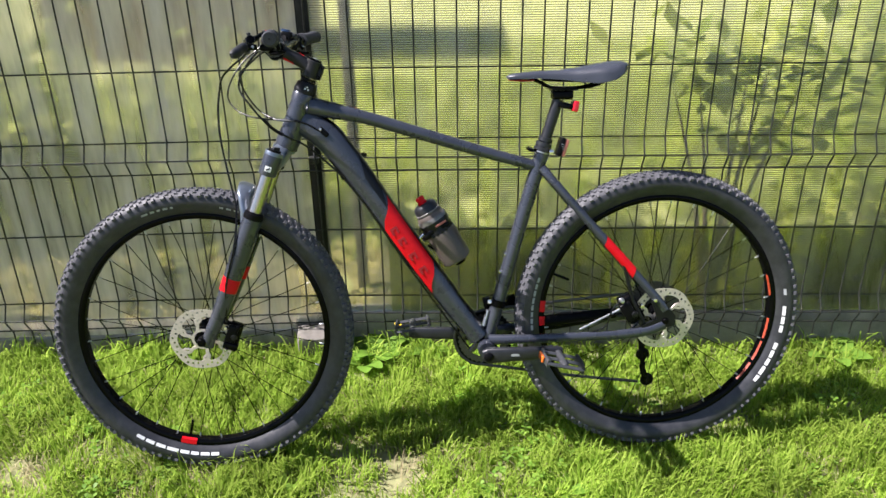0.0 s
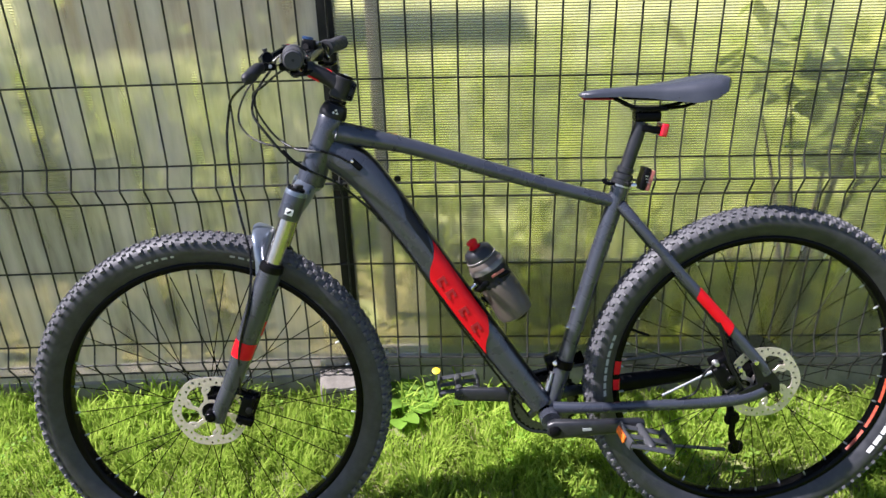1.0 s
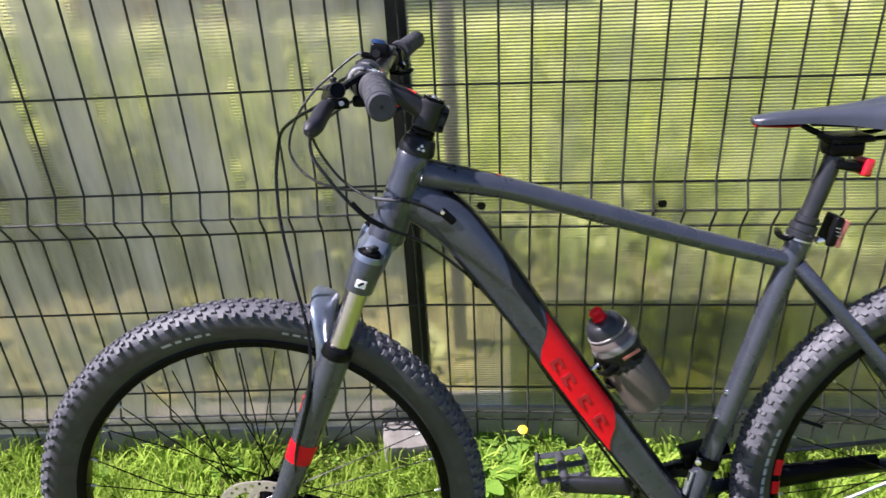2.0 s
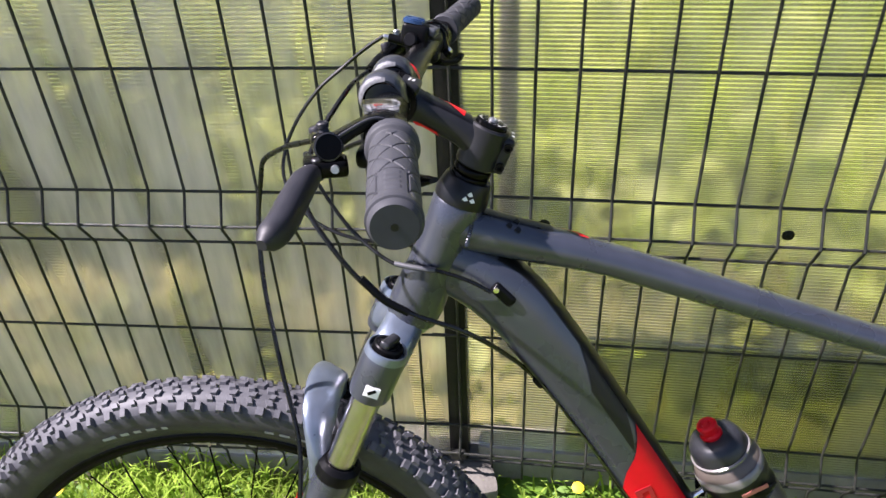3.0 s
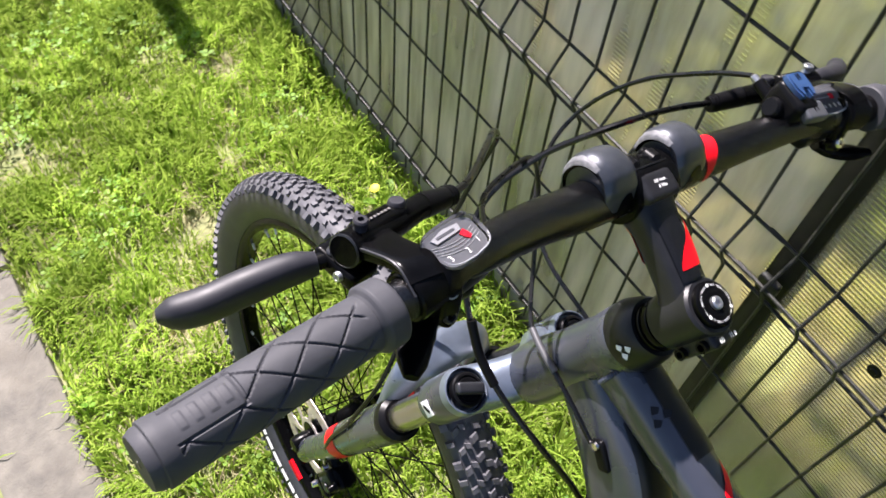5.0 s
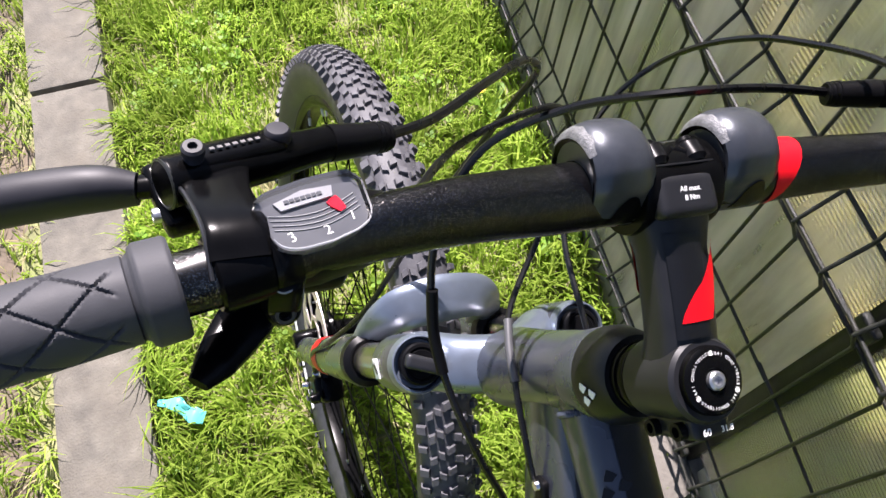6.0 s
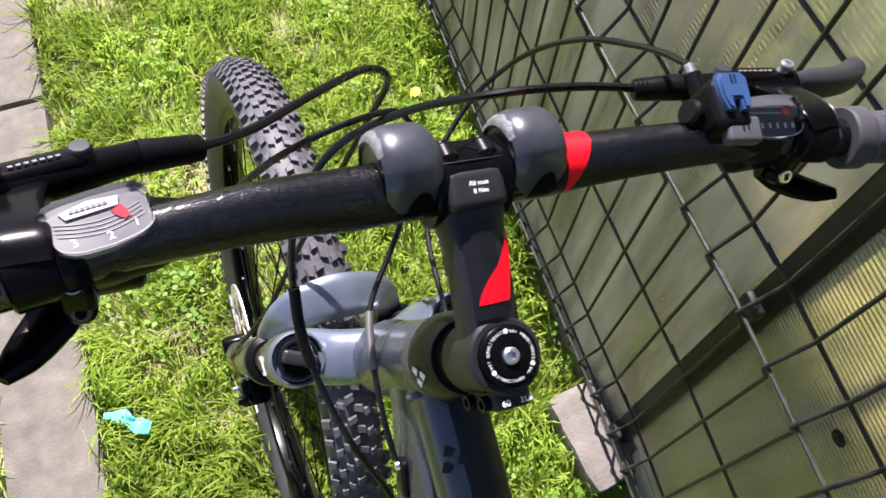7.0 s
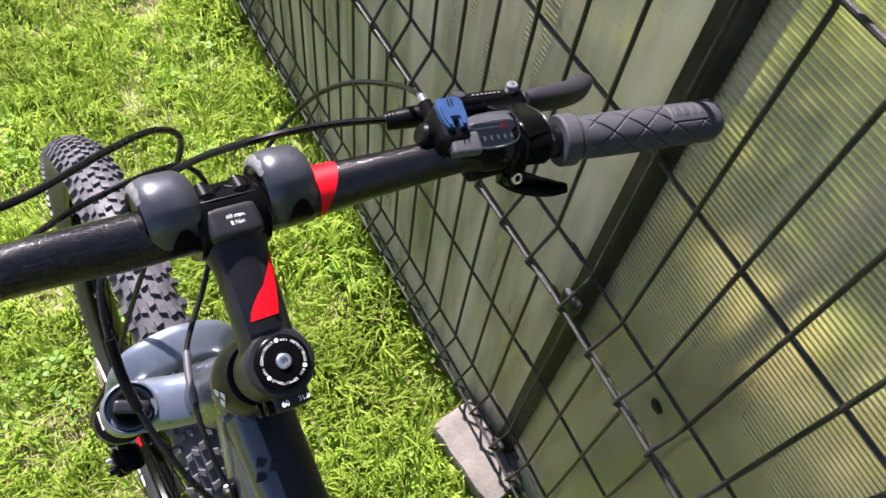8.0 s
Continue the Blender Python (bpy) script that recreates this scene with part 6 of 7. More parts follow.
    spart("pivot_link", tube(spline([hinge + Vector((0.004, 0.004 * s, 0.001)), hinge.lerp(pts[0], 0.6) + Vector((0.002, 0, 0.001)), pts[0].lerp(pts[1], 0.3)], 4), [(0.0048, 0.0050), (0.0038, 0.0042)], 12, ref=(0, 0, 1), power=3), BLACK, "", lev)
    spart("lever_blade", tube(spline(pts, 7), [(0.0068, 0.0056), (0.0080, 0.0068), (0.0092, 0.0078), (0.0096, 0.0084), (0.0098, 0.0087), (0.0100, 0.0089), (0.0101, 0.0090), (0.0101, 0.0090), (0.0100, 0.0090), (0.0099, 0.0089), (0.0096, 0.0087), (0.0086, 0.0078), (0.0036, 0.0034)], 18, ref=(0, 0, 1), power=2.3), LEVER, "rubber-coated black lever blade", lev)
    hose = spart("hose_boot", tube([low.lerp(boot, f) for f in (0.0, 0.10, 0.5, 0.80, 1.0)], [0.0079, 0.0080, 0.0074, 0.0068, 0.0060], 18, ref=(0, 0, 1)), PLASTIC, "ribbed rubber hose boot", lev)
    for k in range(3):
        at = low.lerp(boot, 0.76 + 0.09 * k)
        spart("boot_rib", turned([(0.0062, -0.0009), (0.0073 - 0.0003 * k, -0.0006), (0.0073 - 0.0003 * k, 0.0006), (0.0062, 0.0009)], at, boot - low, 20), PLASTIC, "", lev)
    return lev


def display(shifter, o, along, normal, w, d):
    """A gear window: a dark dial under a clear bowed lens. Returns its pose and outline."""
    face = basis(o, along, normal)
    edge = []
    for k in range(40):
        c, q = math.cos(2 * math.pi * k / 40), math.sin(2 * math.pi * k / 40)
        px, py = math.copysign(abs(c) ** 0.34, c), math.copysign(abs(q) ** 0.34, q)
        bow = 1 - px * px
        edge.append((px * w / 2 * (1.0 + 0.09 * py), py * d / 2 + (0.0016 if py > 0 else -0.0026) * bow + 0.0007 * px))
    spart("dial", prism(bmesh.new(), edge, 0.0035, face @ Matrix.Translation((0, 0, -0.001))), DIAL, "smoky dial face", shifter, smooth=False)
    lens = bmesh.new()
    prism(lens, [(a * 1.04, b * 1.05) for a, b in edge], 0.0058, face @ Matrix.Translation((0, 0, 0.0002)))
    bmesh.ops.bevel(lens, geom=[e for f in lens.faces if len(f.verts) > 6 for e in f.edges], offset=0.0013, segments=3, affect="EDGES")
    spart("lens", lens, LENS, "clear plastic window", shifter)
    # A pale tube paints in the highlight on the window's rim.
    low_edge = [face @ Vector((a * 1.035, b * 1.045, 0.0050)) for a, b in edge[21:40]]
    spart("lens_highlight", tube(low_edge, [0.0002, 0.00045, 0.00045, 0.0002], 6, ref=(0, 0, 1)), LENS_HIGHLIGHT, "pale painted highlight along the window edge", shifter)
    return face


def shifter_pod(s, line, radii, lug, bolt, thumb):
    """The trigger shifter's body with its clamp lug, bolt, round mark and thumb lever."""
    pod = bmesh.new()
    sweep(pod, spline(line, 5), radii, 20, ref=(0, 0, 1), power=2.6)
    box(pod, basis(Vector(line[1]) + Vector((0.002, 0.004 * s, -0.013)), (0, 1, 0), (0, 0, 1)), (0.040, 0.030, 0.014), 0.006, 3)
    sh = spart("shifter", pod, PLASTIC, "black trigger shifter with gear display")
    lug, bolt = Vector(lug), Vector(bolt)
    spart("clamp_lug", block(basis(lug.lerp(bolt, 0.5) + Vector((0.003, 0, 0)), (0.1, 1, 0), (0.15, 0, 1)), (0.0150, 0.0135, 0.0190), 0.0050, 4), BLACK, "", sh)
    spart("shifter_clamp", turned([(0.0113, -0.0050), (0.0136, -0.0050), (0.0143, -0.0036), (0.0143, 0.0036), (0.0136, 0.0050), (0.0113, 0.0050)], Vector((0.9054 if s > 0 else 0.9040, lug.y, 1.0778 if s > 0 else 1.0820)), Vector((0.2, -s, 0)), 30), BLACK, "", sh)
    spart("clamp_boss", turned([(0, 0.0030), (0.0050, 0.0030), (0.0064, 0.0018), (0.0066, -0.004), (0, -0.004)], bolt, (-0.75, 0, 0.55), 22), BLACK, "", sh)
    spart("clamp_bolt", turned([(0, 0.0022), (0.0020, 0.0022), (0.0024, 0.0052), (0.0036, 0.0052), (0.0042, 0.0040), (0.0042, 0.002)], bolt, (-0.75, 0, 0.55), 16), CHROME if s < 0 else CRANK, "", sh)
    for k in range(3):
        spart("round_mark", turned([(0.0014 + 0.0013 * k, 0.0001), (0.0019 + 0.0013 * k, 0.0003), (0.0020 + 0.0013 * k, -0.0005)], lug + Vector((0.0005, 0, 0.0012)), (-0.35, 0, 1), 22), GREY_PRINT, "", sh)
    spart("thumb_lever", tube(spline(thumb, 7), [(0.0042, 0.0095), (0.0042, 0.0108), (0.0040, 0.0096), (0.0034, 0.0078), (0.0018, 0.0040)], 16, ref=(0, 0, 1), power=2.6), BLACK, "black thumb lever", sh)
    return sh


def left_controls():
    lever_parts(1, (0.9410, 0.2135, 1.0765), (0.9625, 0.1490, 1.0622), (0.9690, 0.1195, 1.0545),
                [(0.9500, 0.2240, 1.0615), (0.9530, 0.240, 1.0600), (0.9550, 0.262, 1.0555), (0.9570, 0.284, 1.0500), (0.9630, 0.3035, 1.0460)], (0.9455, 0.2036, 1.0905))
    sh = shifter_pod(1, [(0.9080, 0.186, 1.0745), (0.9115, 0.170, 1.0735), (0.9155, 0.152, 1.0715), (0.9190, 0.136, 1.0675)], [(0.0128, 0.0145), (0.0142, 0.0162), (0.0140, 0.0155), (0.0105, 0.0120)],
                     (0.8934, 0.1809, 1.0790), (0.8915, 0.1807, 1.0625), [(0.903, 0.185, 1.0505), (0.896, 0.193, 1.0480), (0.8875, 0.2005, 1.0480), (0.880, 0.2065, 1.0500), (0.8725, 0.2130, 1.0530)])
    face = display(sh, (0.9128, 0.1672, 1.0885), (0.25, -1, -0.10), (0.0, -0.10, 1), 0.0385, 0.0205)
    tm = lambda a, b, h=0.0026: face @ Matrix.Translation((a, b, h))
    for ch, a, b, r in (("3", -0.0118, -0.0066, 8), ("2", 0.0012, -0.0078, 0), ("1", 0.0122, -0.0052, -8)):
        lettering("dial_number", ch, 0.0054, WHITE, sh, tm(a, b) @ Matrix.Rotation(radians(r), 4, "Z"))
    spart("pointer", prism(bmesh.new(), [(-0.0012, -0.003), (0.0016, -0.003), (0.0024, 0.0005), (0.0024, 0.003), (-0.0024, 0.003), (-0.0024, 0.0005)], 0.0009, tm(0.0085, 0.0005) @ Matrix.Rotation(radians(22), 4, "Z")), RED_LENS, "red gear pointer", sh, smooth=False)
    spart("name_plate", prism(bmesh.new(), [(-0.0115, 0.0010), (-0.0100, -0.0024), (0.0100, -0.0020), (0.0115, 0.0022), (0.0, 0.0034)], 0.0010, tm(-0.0015, 0.0062)), NAME_PLATE, "silver name plate", sh, smooth=False)
    for k in range(7):
        spart("print_bar", block(tm(-0.0085 + 0.0021 * k, 0.0064, 0.0039), (0.0017, 0.0013, 0.0004)), DIAL, "", sh, smooth=False)
    for k in range(4):
        spart("dial_line", tube([tm(-0.0165 + 0.033 * i / 10, 0.0034 - 0.0019 * k - 0.0034 * math.sin(math.pi * i / 10), 0.0028) @ Vector((0, 0, 0)) for i in range(11)], [0.00018], 5), GREY_PRINT, "", sh)


def right_controls():
    lever_parts(-1, (0.9450, -0.2255, 1.0735), (0.9622, -0.1580, 1.0632), (0.9695, -0.1308, 1.0570),
                [(0.9480, -0.2320, 1.0715), (0.9485, -0.250, 1.0685), (0.9510, -0.272, 1.0640), (0.9580, -0.297, 1.0580), (0.9705, -0.3205, 1.0530)], (0.9515, -0.2185, 1.0870))
    sh = shifter_pod(-1, [(0.9070, -0.190, 1.0795), (0.9110, -0.170, 1.0795), (0.9160, -0.150, 1.0800), (0.9200, -0.134, 1.0800)], [(0.0130, 0.0145), (0.0140, 0.0160), (0.0140, 0.0155), (0.0110, 0.0120)],
                     (0.8955, -0.1885, 1.0855), (0.8900, -0.1850, 1.0670), [(0.904, -0.187, 1.0560), (0.897, -0.196, 1.0530), (0.889, -0.207, 1.0520), (0.882, -0.217, 1.0535), (0.8762, -0.2280, 1.0560)])
    face = display(sh, (0.9110, -0.1710, 1.0925), (-0.17, -1, 0.05), (-0.24, 0.06, 1), 0.034, 0.0195)
    tm = lambda a, b, h=0.0026: face @ Matrix.Translation((a, b, h))
    spart("pointer", block(tm(0.0090, 0.0030), (0.0042, 0.0048, 0.0008), 0.0002), RED_LENS, "red gear pointer", sh, smooth=False)
    for k in range(6):
        spart("dial_mark", block(tm(-0.012 + 0.0048 * k, -0.0048), (0.0011, 0.0030, 0.0005)), WHITE, "", sh, smooth=False)
    for k in range(2):
        spart("dial_line", block(tm(-0.002, 0.0062 - 0.0036 * k), (0.022, 0.0009, 0.0005)), GREY_PRINT, "", sh, smooth=False)
    bx = (0.14, 1, 0)
    spart("button_base", block(basis((0.9200, -0.1415, 1.0935), bx, (-0.2, 0, 1)), (0.021, 0.030, 0.024), 0.006, 3), PLASTIC, "", sh)
    blue = bmesh.new()
    prism(blue, [(-0.0078, 0.0098), (0.0062, 0.0102), (0.0088, 0.0070), (0.0086, -0.0045), (0.0070, -0.0110), (0.0024, -0.0112), (0.0022, -0.0052), (-0.0022, -0.0052), (-0.0024, -0.0112), (-0.0066, -0.0108), (-0.0088, -0.0040), (-0.0092, 0.0062)], 0.0062, basis((0.9225, -0.1418, 1.1045), (-0.14, -1, 0), (-0.22, 0, 1)))
    bmesh.ops.recalc_face_normals(blue, faces=blue.faces)
    bmesh.ops.bevel(blue, geom=[e for f in blue.faces if len(f.verts) > 6 for e in f.edges], offset=0.0013, segments=2, affect="EDGES")
    spart("mode_button", blue, BLUE, "blue release button", sh)
    for dx in (-0.0012, 0.0012):
        spart("button_mark", block(basis((0.9265, -0.1418 + dx, 1.1121), bx, (-0.22, 0, 1)), (0.0009, 0.0050, 0.0004)), PAINT_DARK, "", sh)
    spart("button_block", block(basis((0.9040, -0.1440, 1.0965), (0.16, 1, 0), (-0.3, 0, 1)), (0.0205, 0.0145, 0.0085), 0.0028, 4), BUTTON, "grey release button", sh)
    for dx in (-0.0016, 0.0016):
        spart("button_mark", block(basis((0.9035, -0.1440 + dx, 1.1009), (0.16, 1, 0), (-0.3, 0, 1)), (0.0008, 0.0046, 0.0004)), PLASTIC, "", sh)
    spart("gauge_wheel", turned([(0, 0.005), (0.0062, 0.005), (0.0078, 0.003), (0.0078, -0.004), (0, -0.004)], (0.9240, -0.1290, 1.0890), (0.25, 1, 0.35), 18), PLASTIC, "ribbed adjuster wheel", sh)
    spart("barrel", cyl((0.930, -0.1424, 1.0850), (0.9500, -0.1424, 1.0905), 0.0048, 14, 0.0008), PLASTIC, "", sh)
    spart("barrel_tip", cyl((0.9490, -0.1424, 1.0902), (0.9555, -0.1420, 1.0918), 0.0030, 12, 0.0006), SILVER, "bright cable end", sh)


NAME_PLATE = material("pale_name_plate", (0.27, 0.275, 0.29), 0.4, 0.1, 0.08, 80)
left_controls()
right_controls()


# -- hoses and cables --
def cable(points, r=0.0024, label="black cable housing", mat=None, steps=8):
    return bpart("cable", tube(spline(points, steps), [r], 8, ref=(0.3, 0.5, 0.8)), mat or CABLE, label)


cable([(0.968, 0.122, 1.057), (0.985, 0.090, 1.045), (1.022, 0.042, 1.025), (1.056, 0.0, 1.000), (1.070, -0.024, 0.972), (1.078, -0.022, 0.925), (1.075, -0.004, 0.86), (1.058, 0.028, 0.78), (1.040, 0.058, 0.70), (1.046, 0.082, 0.62), (1.075, 0.084, 0.52), (1.087, 0.07, 0.42)], 0.0026, "front brake hose")
rear_hose = cable([(0.9690, -0.1335, 1.0577), (0.9765, -0.095, 1.0565), (0.982, -0.045, 1.052), (1.008, -0.005, 1.012), (1.012, 0.035, 0.975), (0.985, 0.062, 0.938), (0.950, 0.067, 0.895), (0.912, 0.062, 0.866), (0.865, 0.046, 0.838), (0.825, 0.020, 0.797), (0.786, 0.006, 0.752), (0.735, 0.008, 0.682), (0.66, 0.012, 0.56), (0.56, 0.012, 0.405), (0.49, 0.012, 0.30)], 0.0026, "rear brake hose under the down tube")
left_cable = cable([(0.918, 0.128, 1.060), (0.945, 0.110, 1.048), (0.985, 0.070, 1.022), (1.008, 0.020, 1.012), (1.018, -0.012, 0.998), (1.012, -0.026, 0.965), (0.980, -0.012, 0.922), (0.935, 0.020, 0.900), (0.894, 0.0295, 0.897), (0.860, 0.031, 0.886), (0.838, 0.0285, 0.872)], 0.0021, "shift cable into the down tube")
cable([(0.9550, -0.1422, 1.0915), (0.976, -0.146, 1.078), (1.000, -0.147, 1.060), (1.030, -0.138, 1.036), (1.055, -0.128, 1.004), (1.071, -0.118, 0.968), (1.066, -0.095, 0.940), (1.035, -0.062, 0.915), (0.985, -0.040, 0.900), (0.910, -0.032, 0.893), (0.842, -0.029, 0.872)], 0.0021, "shift cable into the down tube")
bpart("sleeve", tube(spline([(0.958, 0.0670, 0.9065), (0.938, 0.0665, 0.884), (0.916, 0.0630, 0.868)], 6), [0.0040], 10, ref=(0, 1, 0)), PLASTIC, "rubber cable sleeve", rear_hose)
bpart("sleeve", tube(spline([(0.932, 0.0215, 0.8995), (0.912, 0.0268, 0.8978), (0.892, 0.0297, 0.8965)], 6), [0.0029], 10, ref=(0, 1, 0)), SLEEVE, "dark grey cable sleeve", left_cable)
bpart("hose_clip", block(basis((0.787, 0.004, 0.755), (-0.66, 0, -0.75), (0.75, 0, -0.66)), (0.014, 0.018, 0.010), 0.003), PLASTIC, "small hose clip", rear_hose)
bpart("cable", tube(spline([(0.445, 0.008, 0.40), (0.45, 0.012, 0.36), (0.455, 0.01, 0.32)], 5), [0.002], 6), CABLE)
bpart("cable", tube(spline([(0.43, 0.03, 0.322), (0.25, 0.052, 0.327), (0.09, 0.062, 0.35), (0.05, 0.055, 0.40)], 6), [0.0024], 6), CABLE, "rear brake hose along the stay")
cage = bpart("bottle_cage", tube(spline([(0.588, 0.0, 0.575), (0.560, 0.004, 0.558), (0.520, 0.0, 0.525), (0.495, 0.0, 0.536)], 5), [(0.012, 0.003)], 10), PLASTIC, "black plastic bottle cage")
for s in (1, -1):
    bpart("cage_arm", tube(spline([(0.598, 0.006 * s, 0.592), (0.592, 0.030 * s, 0.602), (0.566, (0.0315 if s > 0 else -0.0375), 0.625), (0.538, 0.0300 * s, 0.634), (0.528, 0.0, 0.622)], 6), [(0.0025, 0.006), (0.0025, 0.008), (0.0025, 0.006)], 8), PLASTIC, "", cage)
for z in (0.595,):
    x = 0.66 - (0.66 - z) * 0.64
    bpart("cage_bolt", cyl((x - 0.005, 0, z - 0.004), (x - 0.022, 0, z + 0.010), 0.0045, 12, 0.001), CHROME, "", cage)


# ---- loose things ----
def bottle():
    """A sport bottle: shouldered body, screw lid and a pull nozzle."""
    low, top = Vector((0.5225, 0, 0.552)), Vector((0.6015, 0, 0.69))
    ax = (top - low).normalized()
    thing = tagged(new("water_bottle"), "smoky grey sport bottle with a red nozzle in its cage", "bottle")
    thing.matrix_basis = BIKE
    part("body", turned([(0, -0.018), (0.032, -0.018), (0.0375, -0.014), (0.0390, -0.004), (0.0390, 0.062), (0.0380, 0.070), (0.0355, 0.079), (0.0355, 0.086), (0.0385, 0.095), (0.0375, 0.110), (0.033, 0.122), (0.0285, 0.127), (0, 0.127)], low, ax, 40), BOTTLE, thing, "smoky translucent body")
    part("band", turned([(0.0375, 0.1130), (0.0382, 0.1115), (0.0390, 0.106), (0.0389, 0.1020)], low, ax, 40), SMOKE, thing, "smoky silver band")
    part("dark_band", turned([(0.0389, 0.1020), (0.0389, 0.0945), (0.0361, 0.086), (0.0361, 0.079), (0.0385, 0.070)], low, ax, 40), PAINT_DARK, thing, "black grip band")
    u = ax.orthogonal().normalized()
    m = basis(low + ax * 0.091 + Vector((-0.012, 0.0372, 0.007)), Vector((-0.86, -0.1, 0.5)), Vector((-0.3, 1, 0.1)))
    part("stroke", block(m, (0.030, 0.0055, 0.001), 0.0004), PINK, thing, "pinkish red stroke")
    for i in range(4):
        part("print_bar", block(basis(low + ax * 0.073 + Vector((0.016 - 0.0105 * i, 0.0380 - 0.0014 * (i - 1.4) ** 2, -0.0095 + 0.0061 * i)), Vector((-0.86, 0, 0.5)), Vector((0, 1, 0))), (0.007, 0.009, 0.0012), 0.0003), PAINT_DARK, thing)
    part("lid", turned([(0, 0.151), (0.020, 0.151), (0.027, 0.147), (0.0300, 0.141), (0.0310, 0.130), (0.0310, 0.126), (0, 0.126)], low, ax, 30), CRANK, thing, "black screw lid")
    part("lid_rim", turned([(0.0312, 0.1255), (0.0332, 0.1262), (0.0334, 0.1285), (0.0314, 0.1295)], low, ax, 30), SMOKE, thing, "smoky lid rim")
    part("nozzle", turned([(0, 0.166), (0.0045, 0.1665), (0.0055, 0.168), (0.0095, 0.168), (0.0112, 0.166), (0.0112, 0.163), (0.0098, 0.160), (0.0098, 0.156), (0.0122, 0.154), (0.0122, 0.149)], low, ax, 20), RED, thing, "red pull nozzle")
    return thing


bottle()


def weed(name, at, leaves, size, seed, label, flower=False):
    """A small plant: a rosette of broad, folded leaves."""
    rng = random.Random(seed)
    thing = tagged(new(name), label, "weed", "weeds at the fence foot")
    thing.matrix_basis = Matrix.Translation(at)
    for i in range(leaves):
        a = i * 2.4 + rng.uniform(-0.3, 0.3)
        ln = size * rng.uniform(0.7, 1.2)
        wide = ln * rng.uniform(0.25, 0.36)
        rise = rng.uniform(0.35, 1.0)
        bm = bmesh.new()
        rows = []
        for k in range(7):
            f = k / 6
            w = wide * math.sin(math.pi * min(1, f * 0.93 + 0.05)) ** 0.7 * (1 + 0.12 * (k % 2))
            r = ln * (0.2 + f)
            z = 0.01 + ln * rise * (f - 0.55 * f * f)
            c = Vector((math.cos(a) * r, math.sin(a) * r, z))
            sd = Vector((-math.sin(a), math.cos(a), 0))
            rows.append([bm.verts.new(c - sd * w + Vector((0, 0, 0.18 * w))), bm.verts.new(c), bm.verts.new(c + sd * w + Vector((0, 0, 0.18 * w)))])
        for r0, r1 in zip(rows, rows[1:]):
            for k in range(2):
                bm.faces.new((r0[k], r0[k + 1], r1[k + 1], r1[k]))
        part("leaf", bm, WEED, thing)
    if flower:
        part("stalk", tube(spline([(0, 0, 0), (0.01, -0.01, size), (0.012, -0.02, size * 1.7)], 5), [0.002], 6), WEED, thing)
        part("flower", turned([(0, 0.003), (0.006, 0.003), (0.0115, 0.001), (0.009, -0.002), (0, -0.003)], (0.012, -0.02, size * 1.7), (0, -0.3, 1), 14), YELLOW, thing, "yellow flower head")
    return thing


YELLOW = material("yellow_petals", (0.8, 0.55, 0.02), 0.6, 0, 0.2, 300)
weed("weed", (0.055, -0.125, -0.01), 6, 0.075, 41, "broad pale green weed leaves in the grass", False)
weed("weed", (0.155, -0.065, -0.005), 8, 0.075, 42, "leafy green weed against the plinth", True)
weed("weed", (0.095, -0.070, -0.005), 9, 0.07, 51, "broad-leaved green weed against the plinth", False)
weed("weed", (0.27, -0.07, -0.005), 7, 0.06, 52, "dark green weed against the plinth", False)
weed("weed", (-0.55, -0.10, -0.01), 6, 0.055, 43, "leafy green weed against the plinth", False)
weed("weed", (0.045, -0.075, -0.005), 7, 0.06, 44, "leafy green weed by the footing", False)
weed("weed", (1.55, -0.08, -0.01), 7, 0.08, 45, "leafy green weed against the plinth", False)
weed("weed", (-0.872, -0.150, -0.01), 4, 0.05, 46, "small dandelion with a yellow flower in the lawn", True)
weed("weed", (-0.42, -0.62, -0.012), 5, 0.04, 47, "low broad-leaved weed in the lawn", False)
weed("weed", (-0.235, -0.80, -0.008), 7, 0.045, 48, "low broad-leaved weed beside the kerb", False)
weed("weed", (0.42, -0.72, -0.012), 6, 0.05, 49, "low broad-leaved weed in the lawn", False)
weed("weed", (0.62, -0.68, -0.012), 6, 0.05, 50, "low broad-leaved weed in the lawn", False)


def scrap():
    """A torn bit of turquoise plastic lying on the grass."""
    bm = bmesh.new()
    sweep(bm, spline([(-0.046, 0, 0.006), (-0.030, 0.002, 0.010), (-0.010, 0.005, 0.016), (0.006, -0.001, 0.010), (0.024, -0.004, 0.016), (0.042, -0.002, 0.010)], 6), [(0.006, 0.0015), (0.007, 0.002), (0.014, 0.003), (0.008, 0.002), (0.015, 0.003), (0.011, 0.0015)], 12, ref=(0, 1, 0), power=3)
    sweep(bm, spline([(-0.018, 0.012, 0.006), (-0.006, 0.008, 0.017), (0.010, 0.002, 0.012)], 5), [(0.006, 0.0015), (0.009, 0.002)], 10, ref=(1, 0, 0), power=3)
    return tagged(part("plastic_scrap", bm, TEAL, None, "small torn turquoise plastic scrap on the grass", pose(-0.308, -0.822, 0.030, 0, 0, 62)), category="litter")


scrap()


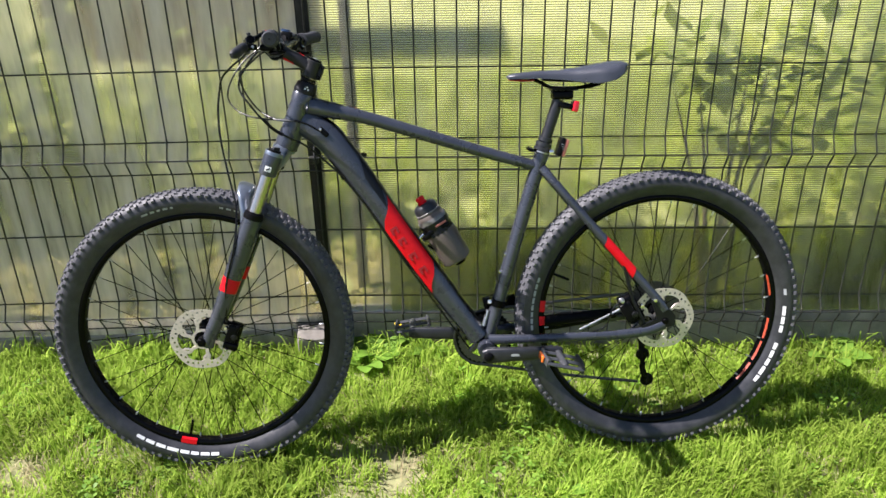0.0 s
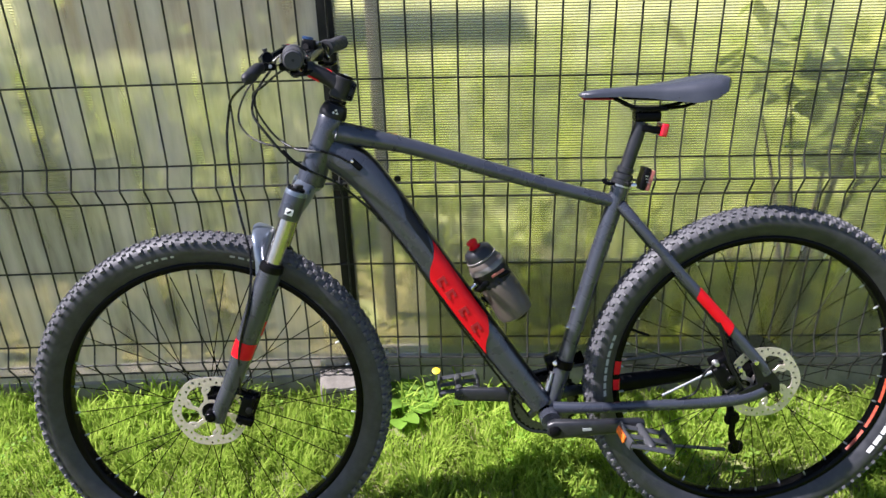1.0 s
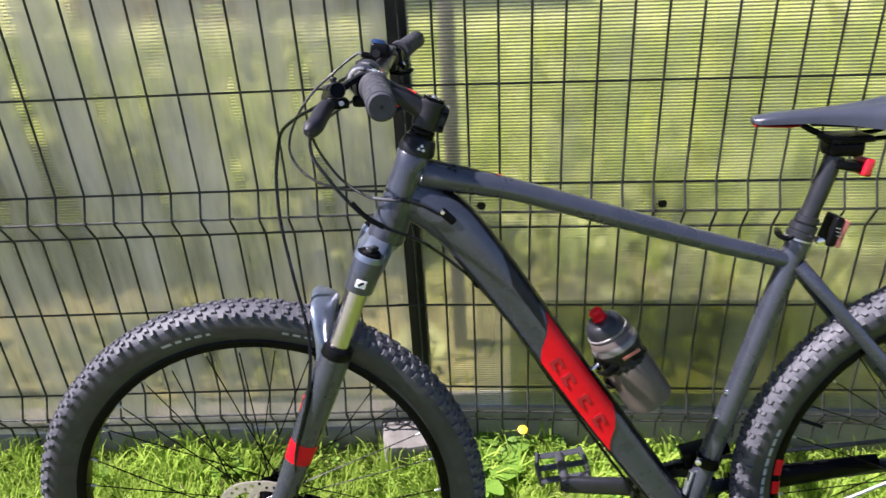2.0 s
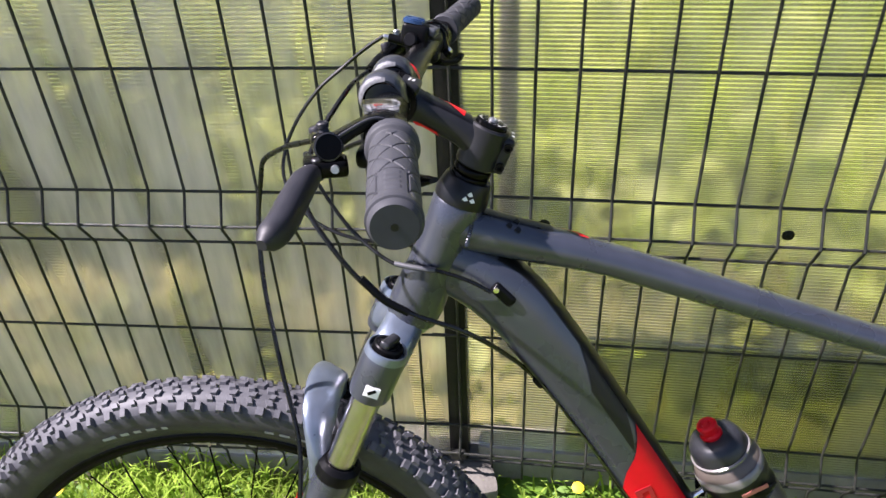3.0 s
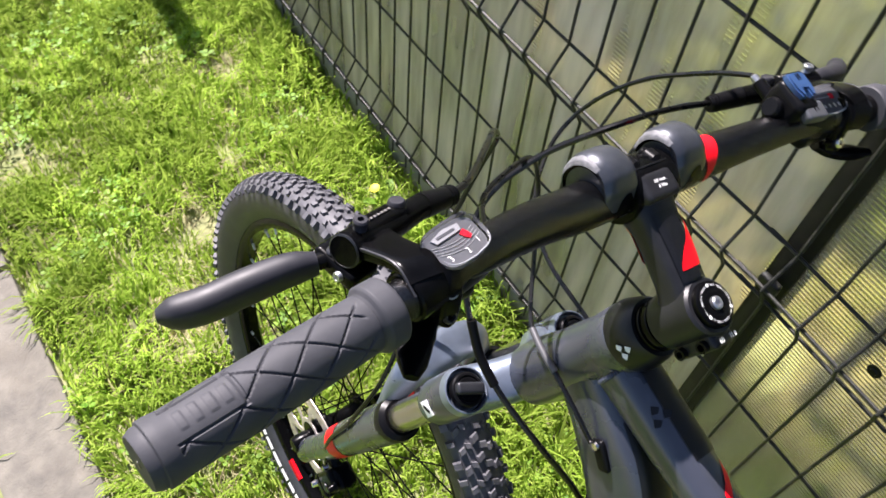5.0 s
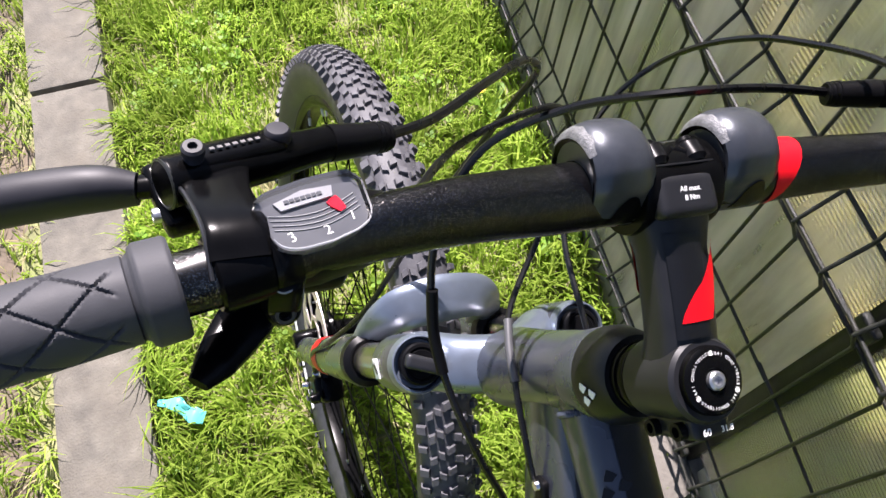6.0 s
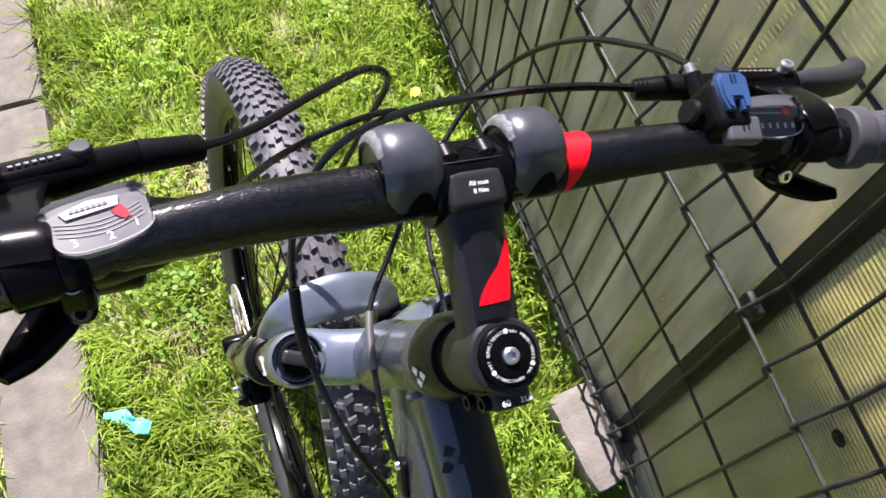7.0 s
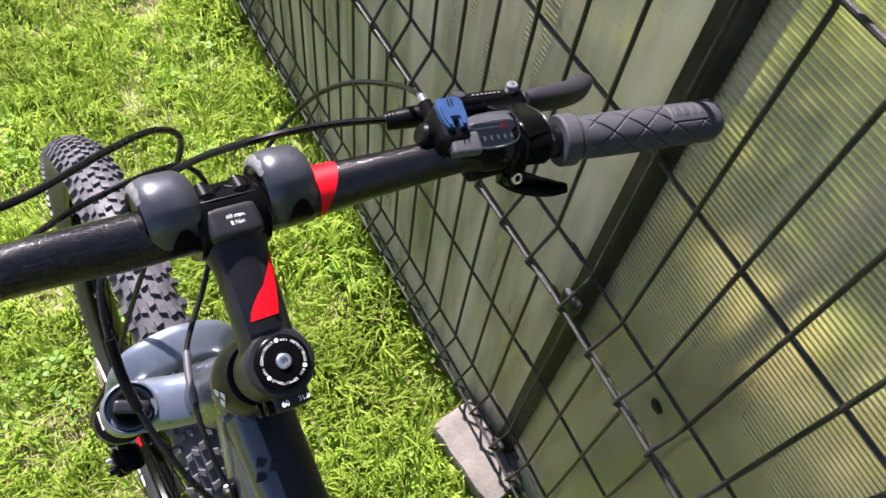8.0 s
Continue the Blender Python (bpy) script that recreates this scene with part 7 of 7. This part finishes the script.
# ---- garden behind the fence ----
def leaf_cloud(count, size, centre, radii, seed, hang=0.4):
    """Many small pointed leaves round a few clumps."""
    rng = np.random.default_rng(seed)
    clumps = rng.normal(0, 0.5, (14, 3)) * radii + centre
    which = rng.integers(0, 14, count)
    c = clumps[which] + rng.normal(0, 0.22, (count, 3)) * radii
    c[:, 2] = np.abs(c[:, 2] - 0.03) + 0.03
    a, t = rng.uniform(0, 6.283, count), rng.uniform(-hang, 1.0, count)
    d = np.stack([np.cos(a) * np.cos(t), np.sin(a) * np.cos(t), np.sin(t)], 1)
    s = np.stack([-np.sin(a), np.cos(a), rng.uniform(-0.4, 0.4, count)], 1)
    ln = rng.uniform(size[0], size[1], count)[:, None]
    v = np.stack([c, c + d * ln * 0.5 + s * ln * 0.28, c + d * ln, c + d * ln * 0.5 - s * ln * 0.28], 1).reshape(-1, 3)
    f = np.arange(count * 4).reshape(-1, 4)
    return v.tolist(), f.tolist()


def shrub(name, at, radii, count, size, seed, label, mat, height=0.0):
    thing = tagged(new(name), label, "shrub", "shrubs behind the fence")
    thing.matrix_basis = Matrix.Translation(at)
    rng = random.Random(seed)
    bm = bmesh.new()
    for i in range(6):
        a = rng.uniform(0, 6.283)
        tip = Vector((math.cos(a) * radii[0] * 0.6, math.sin(a) * radii[1] * 0.6, height + radii[2] * rng.uniform(0.9, 1.5)))
        sweep(bm, spline([(0, 0, -0.02), tip * 0.45 + Vector((0, 0, 0.08)), tip], 5), [0.012, 0.007, 0.002], 6)
    part("stem", bm, BARK, thing)
    v, f = leaf_cloud(count, size, np.array([0, 0, height + radii[2]]), np.array(radii), seed)
    part("crown", mesh_of("crown", v, f), mat, thing)
    return thing


DEEP = leaf_material("dark_shrub_leaves", (0.035, 0.08, 0.012), (0.11, 0.19, 0.03), 0.45, 0.4)
shrub("shrub", (1.22, 0.20, 0), (0.32, 0.06, 0.22), 230, (0.06, 0.12), 21, "leafy yellow-green shrub close behind the sheet", SHRUB, 0.56)
shrub("shrub", (1.95, 0.62, 0), (0.4, 0.2, 0.4), 900, (0.05, 0.1), 22, "leafy yellow-green shrub behind the sheet", SHRUB)
shrub("shrub", (-0.45, 0.9, 0), (0.35, 0.3, 0.3), 900, (0.05, 0.09), 23, "low green shrub behind the sheet", SHRUB)
shrub("shrub", (-1.5, 0.8, 0), (0.45, 0.3, 0.35), 1500, (0.05, 0.1), 25, "low green shrub behind the sheet", SHRUB)
shrub("shrub", (-2.5, 1.6, 0), (0.7, 0.5, 0.6), 1500, (0.06, 0.12), 26, "dark green shrub behind the sheet", DEEP)
shrub("shrub", (3.0, 1.8, 0), (0.9, 0.6, 0.8), 1800, (0.06, 0.13), 28, "broad green shrub far behind the sheet", SHRUB)

for i, x in enumerate((-1.7, -0.75, 0.6, 1.6)):
    shrub("low_plant", (x, 0.27 + 0.05 * (i % 3), 0), (0.2, 0.07, 0.07), 300, (0.04, 0.09), 60 + i, "low green plants against the back of the fence", BED)
tagged(part("garden_stake", block(Matrix.Translation((0.0, 0.36, 0.75)), (0.036, 0.036, 1.5), 0.004), WOOD, None, "grey wooden stake standing behind the sheet"), category="stake")


def shed():
    """A brown boarded shed at the back of the garden."""
    thing = tagged(new("shed"), "brown boarded garden shed far behind the fence", "shed")
    thing.matrix_basis = Matrix.Translation((-2.1, 4.3, 0))
    for i in range(14):
        part("board", block(Matrix.Translation((-1.0 + 0.145 * i, 0, 1.0)), (0.14, 0.03, 2.0), 0.004), BOARD, thing)
    part("roof", block(Matrix.Translation((0, 0.7, 2.05)), (2.3, 1.7, 0.06), 0.01), WOOD, thing)
    part("back_wall", block(Matrix.Translation((0, 0.75, 1.0)), (2.1, 1.4, 2.0), 0.01), BOARD, thing)


BOARD = material("brown_boards", (0.3, 0.2, 0.13), 0.8, 0, 0.3, 9, 0.4, 60, random_amount=0.2)
shed()


def shadow_pole():
    """A plain wooden pole, unseen and added to cast the shadow that falls across the grass."""
    thing = tagged(new("shadow_pole"), "unseen grey wooden pole added to cast a shadow on the lawn", "pole")
    thing.matrix_basis = Matrix.Translation((-2.60, -0.41, -0.02))
    part("shaft", tube([(0, 0, 0), (0, 0, 0.6), (0, 0, 1.2)], [0.040, 0.038, 0.035], 14, ref=(1, 0, 0)), WOOD, thing)
    part("top", turned([(0.035, 0), (0.038, 0.004), (0.036, 0.012), (0.02, 0.022), (0, 0.024)], (0, 0, 1.2), (0, 0, 1), 14), WOOD, thing)
    return thing


shadow_pole()
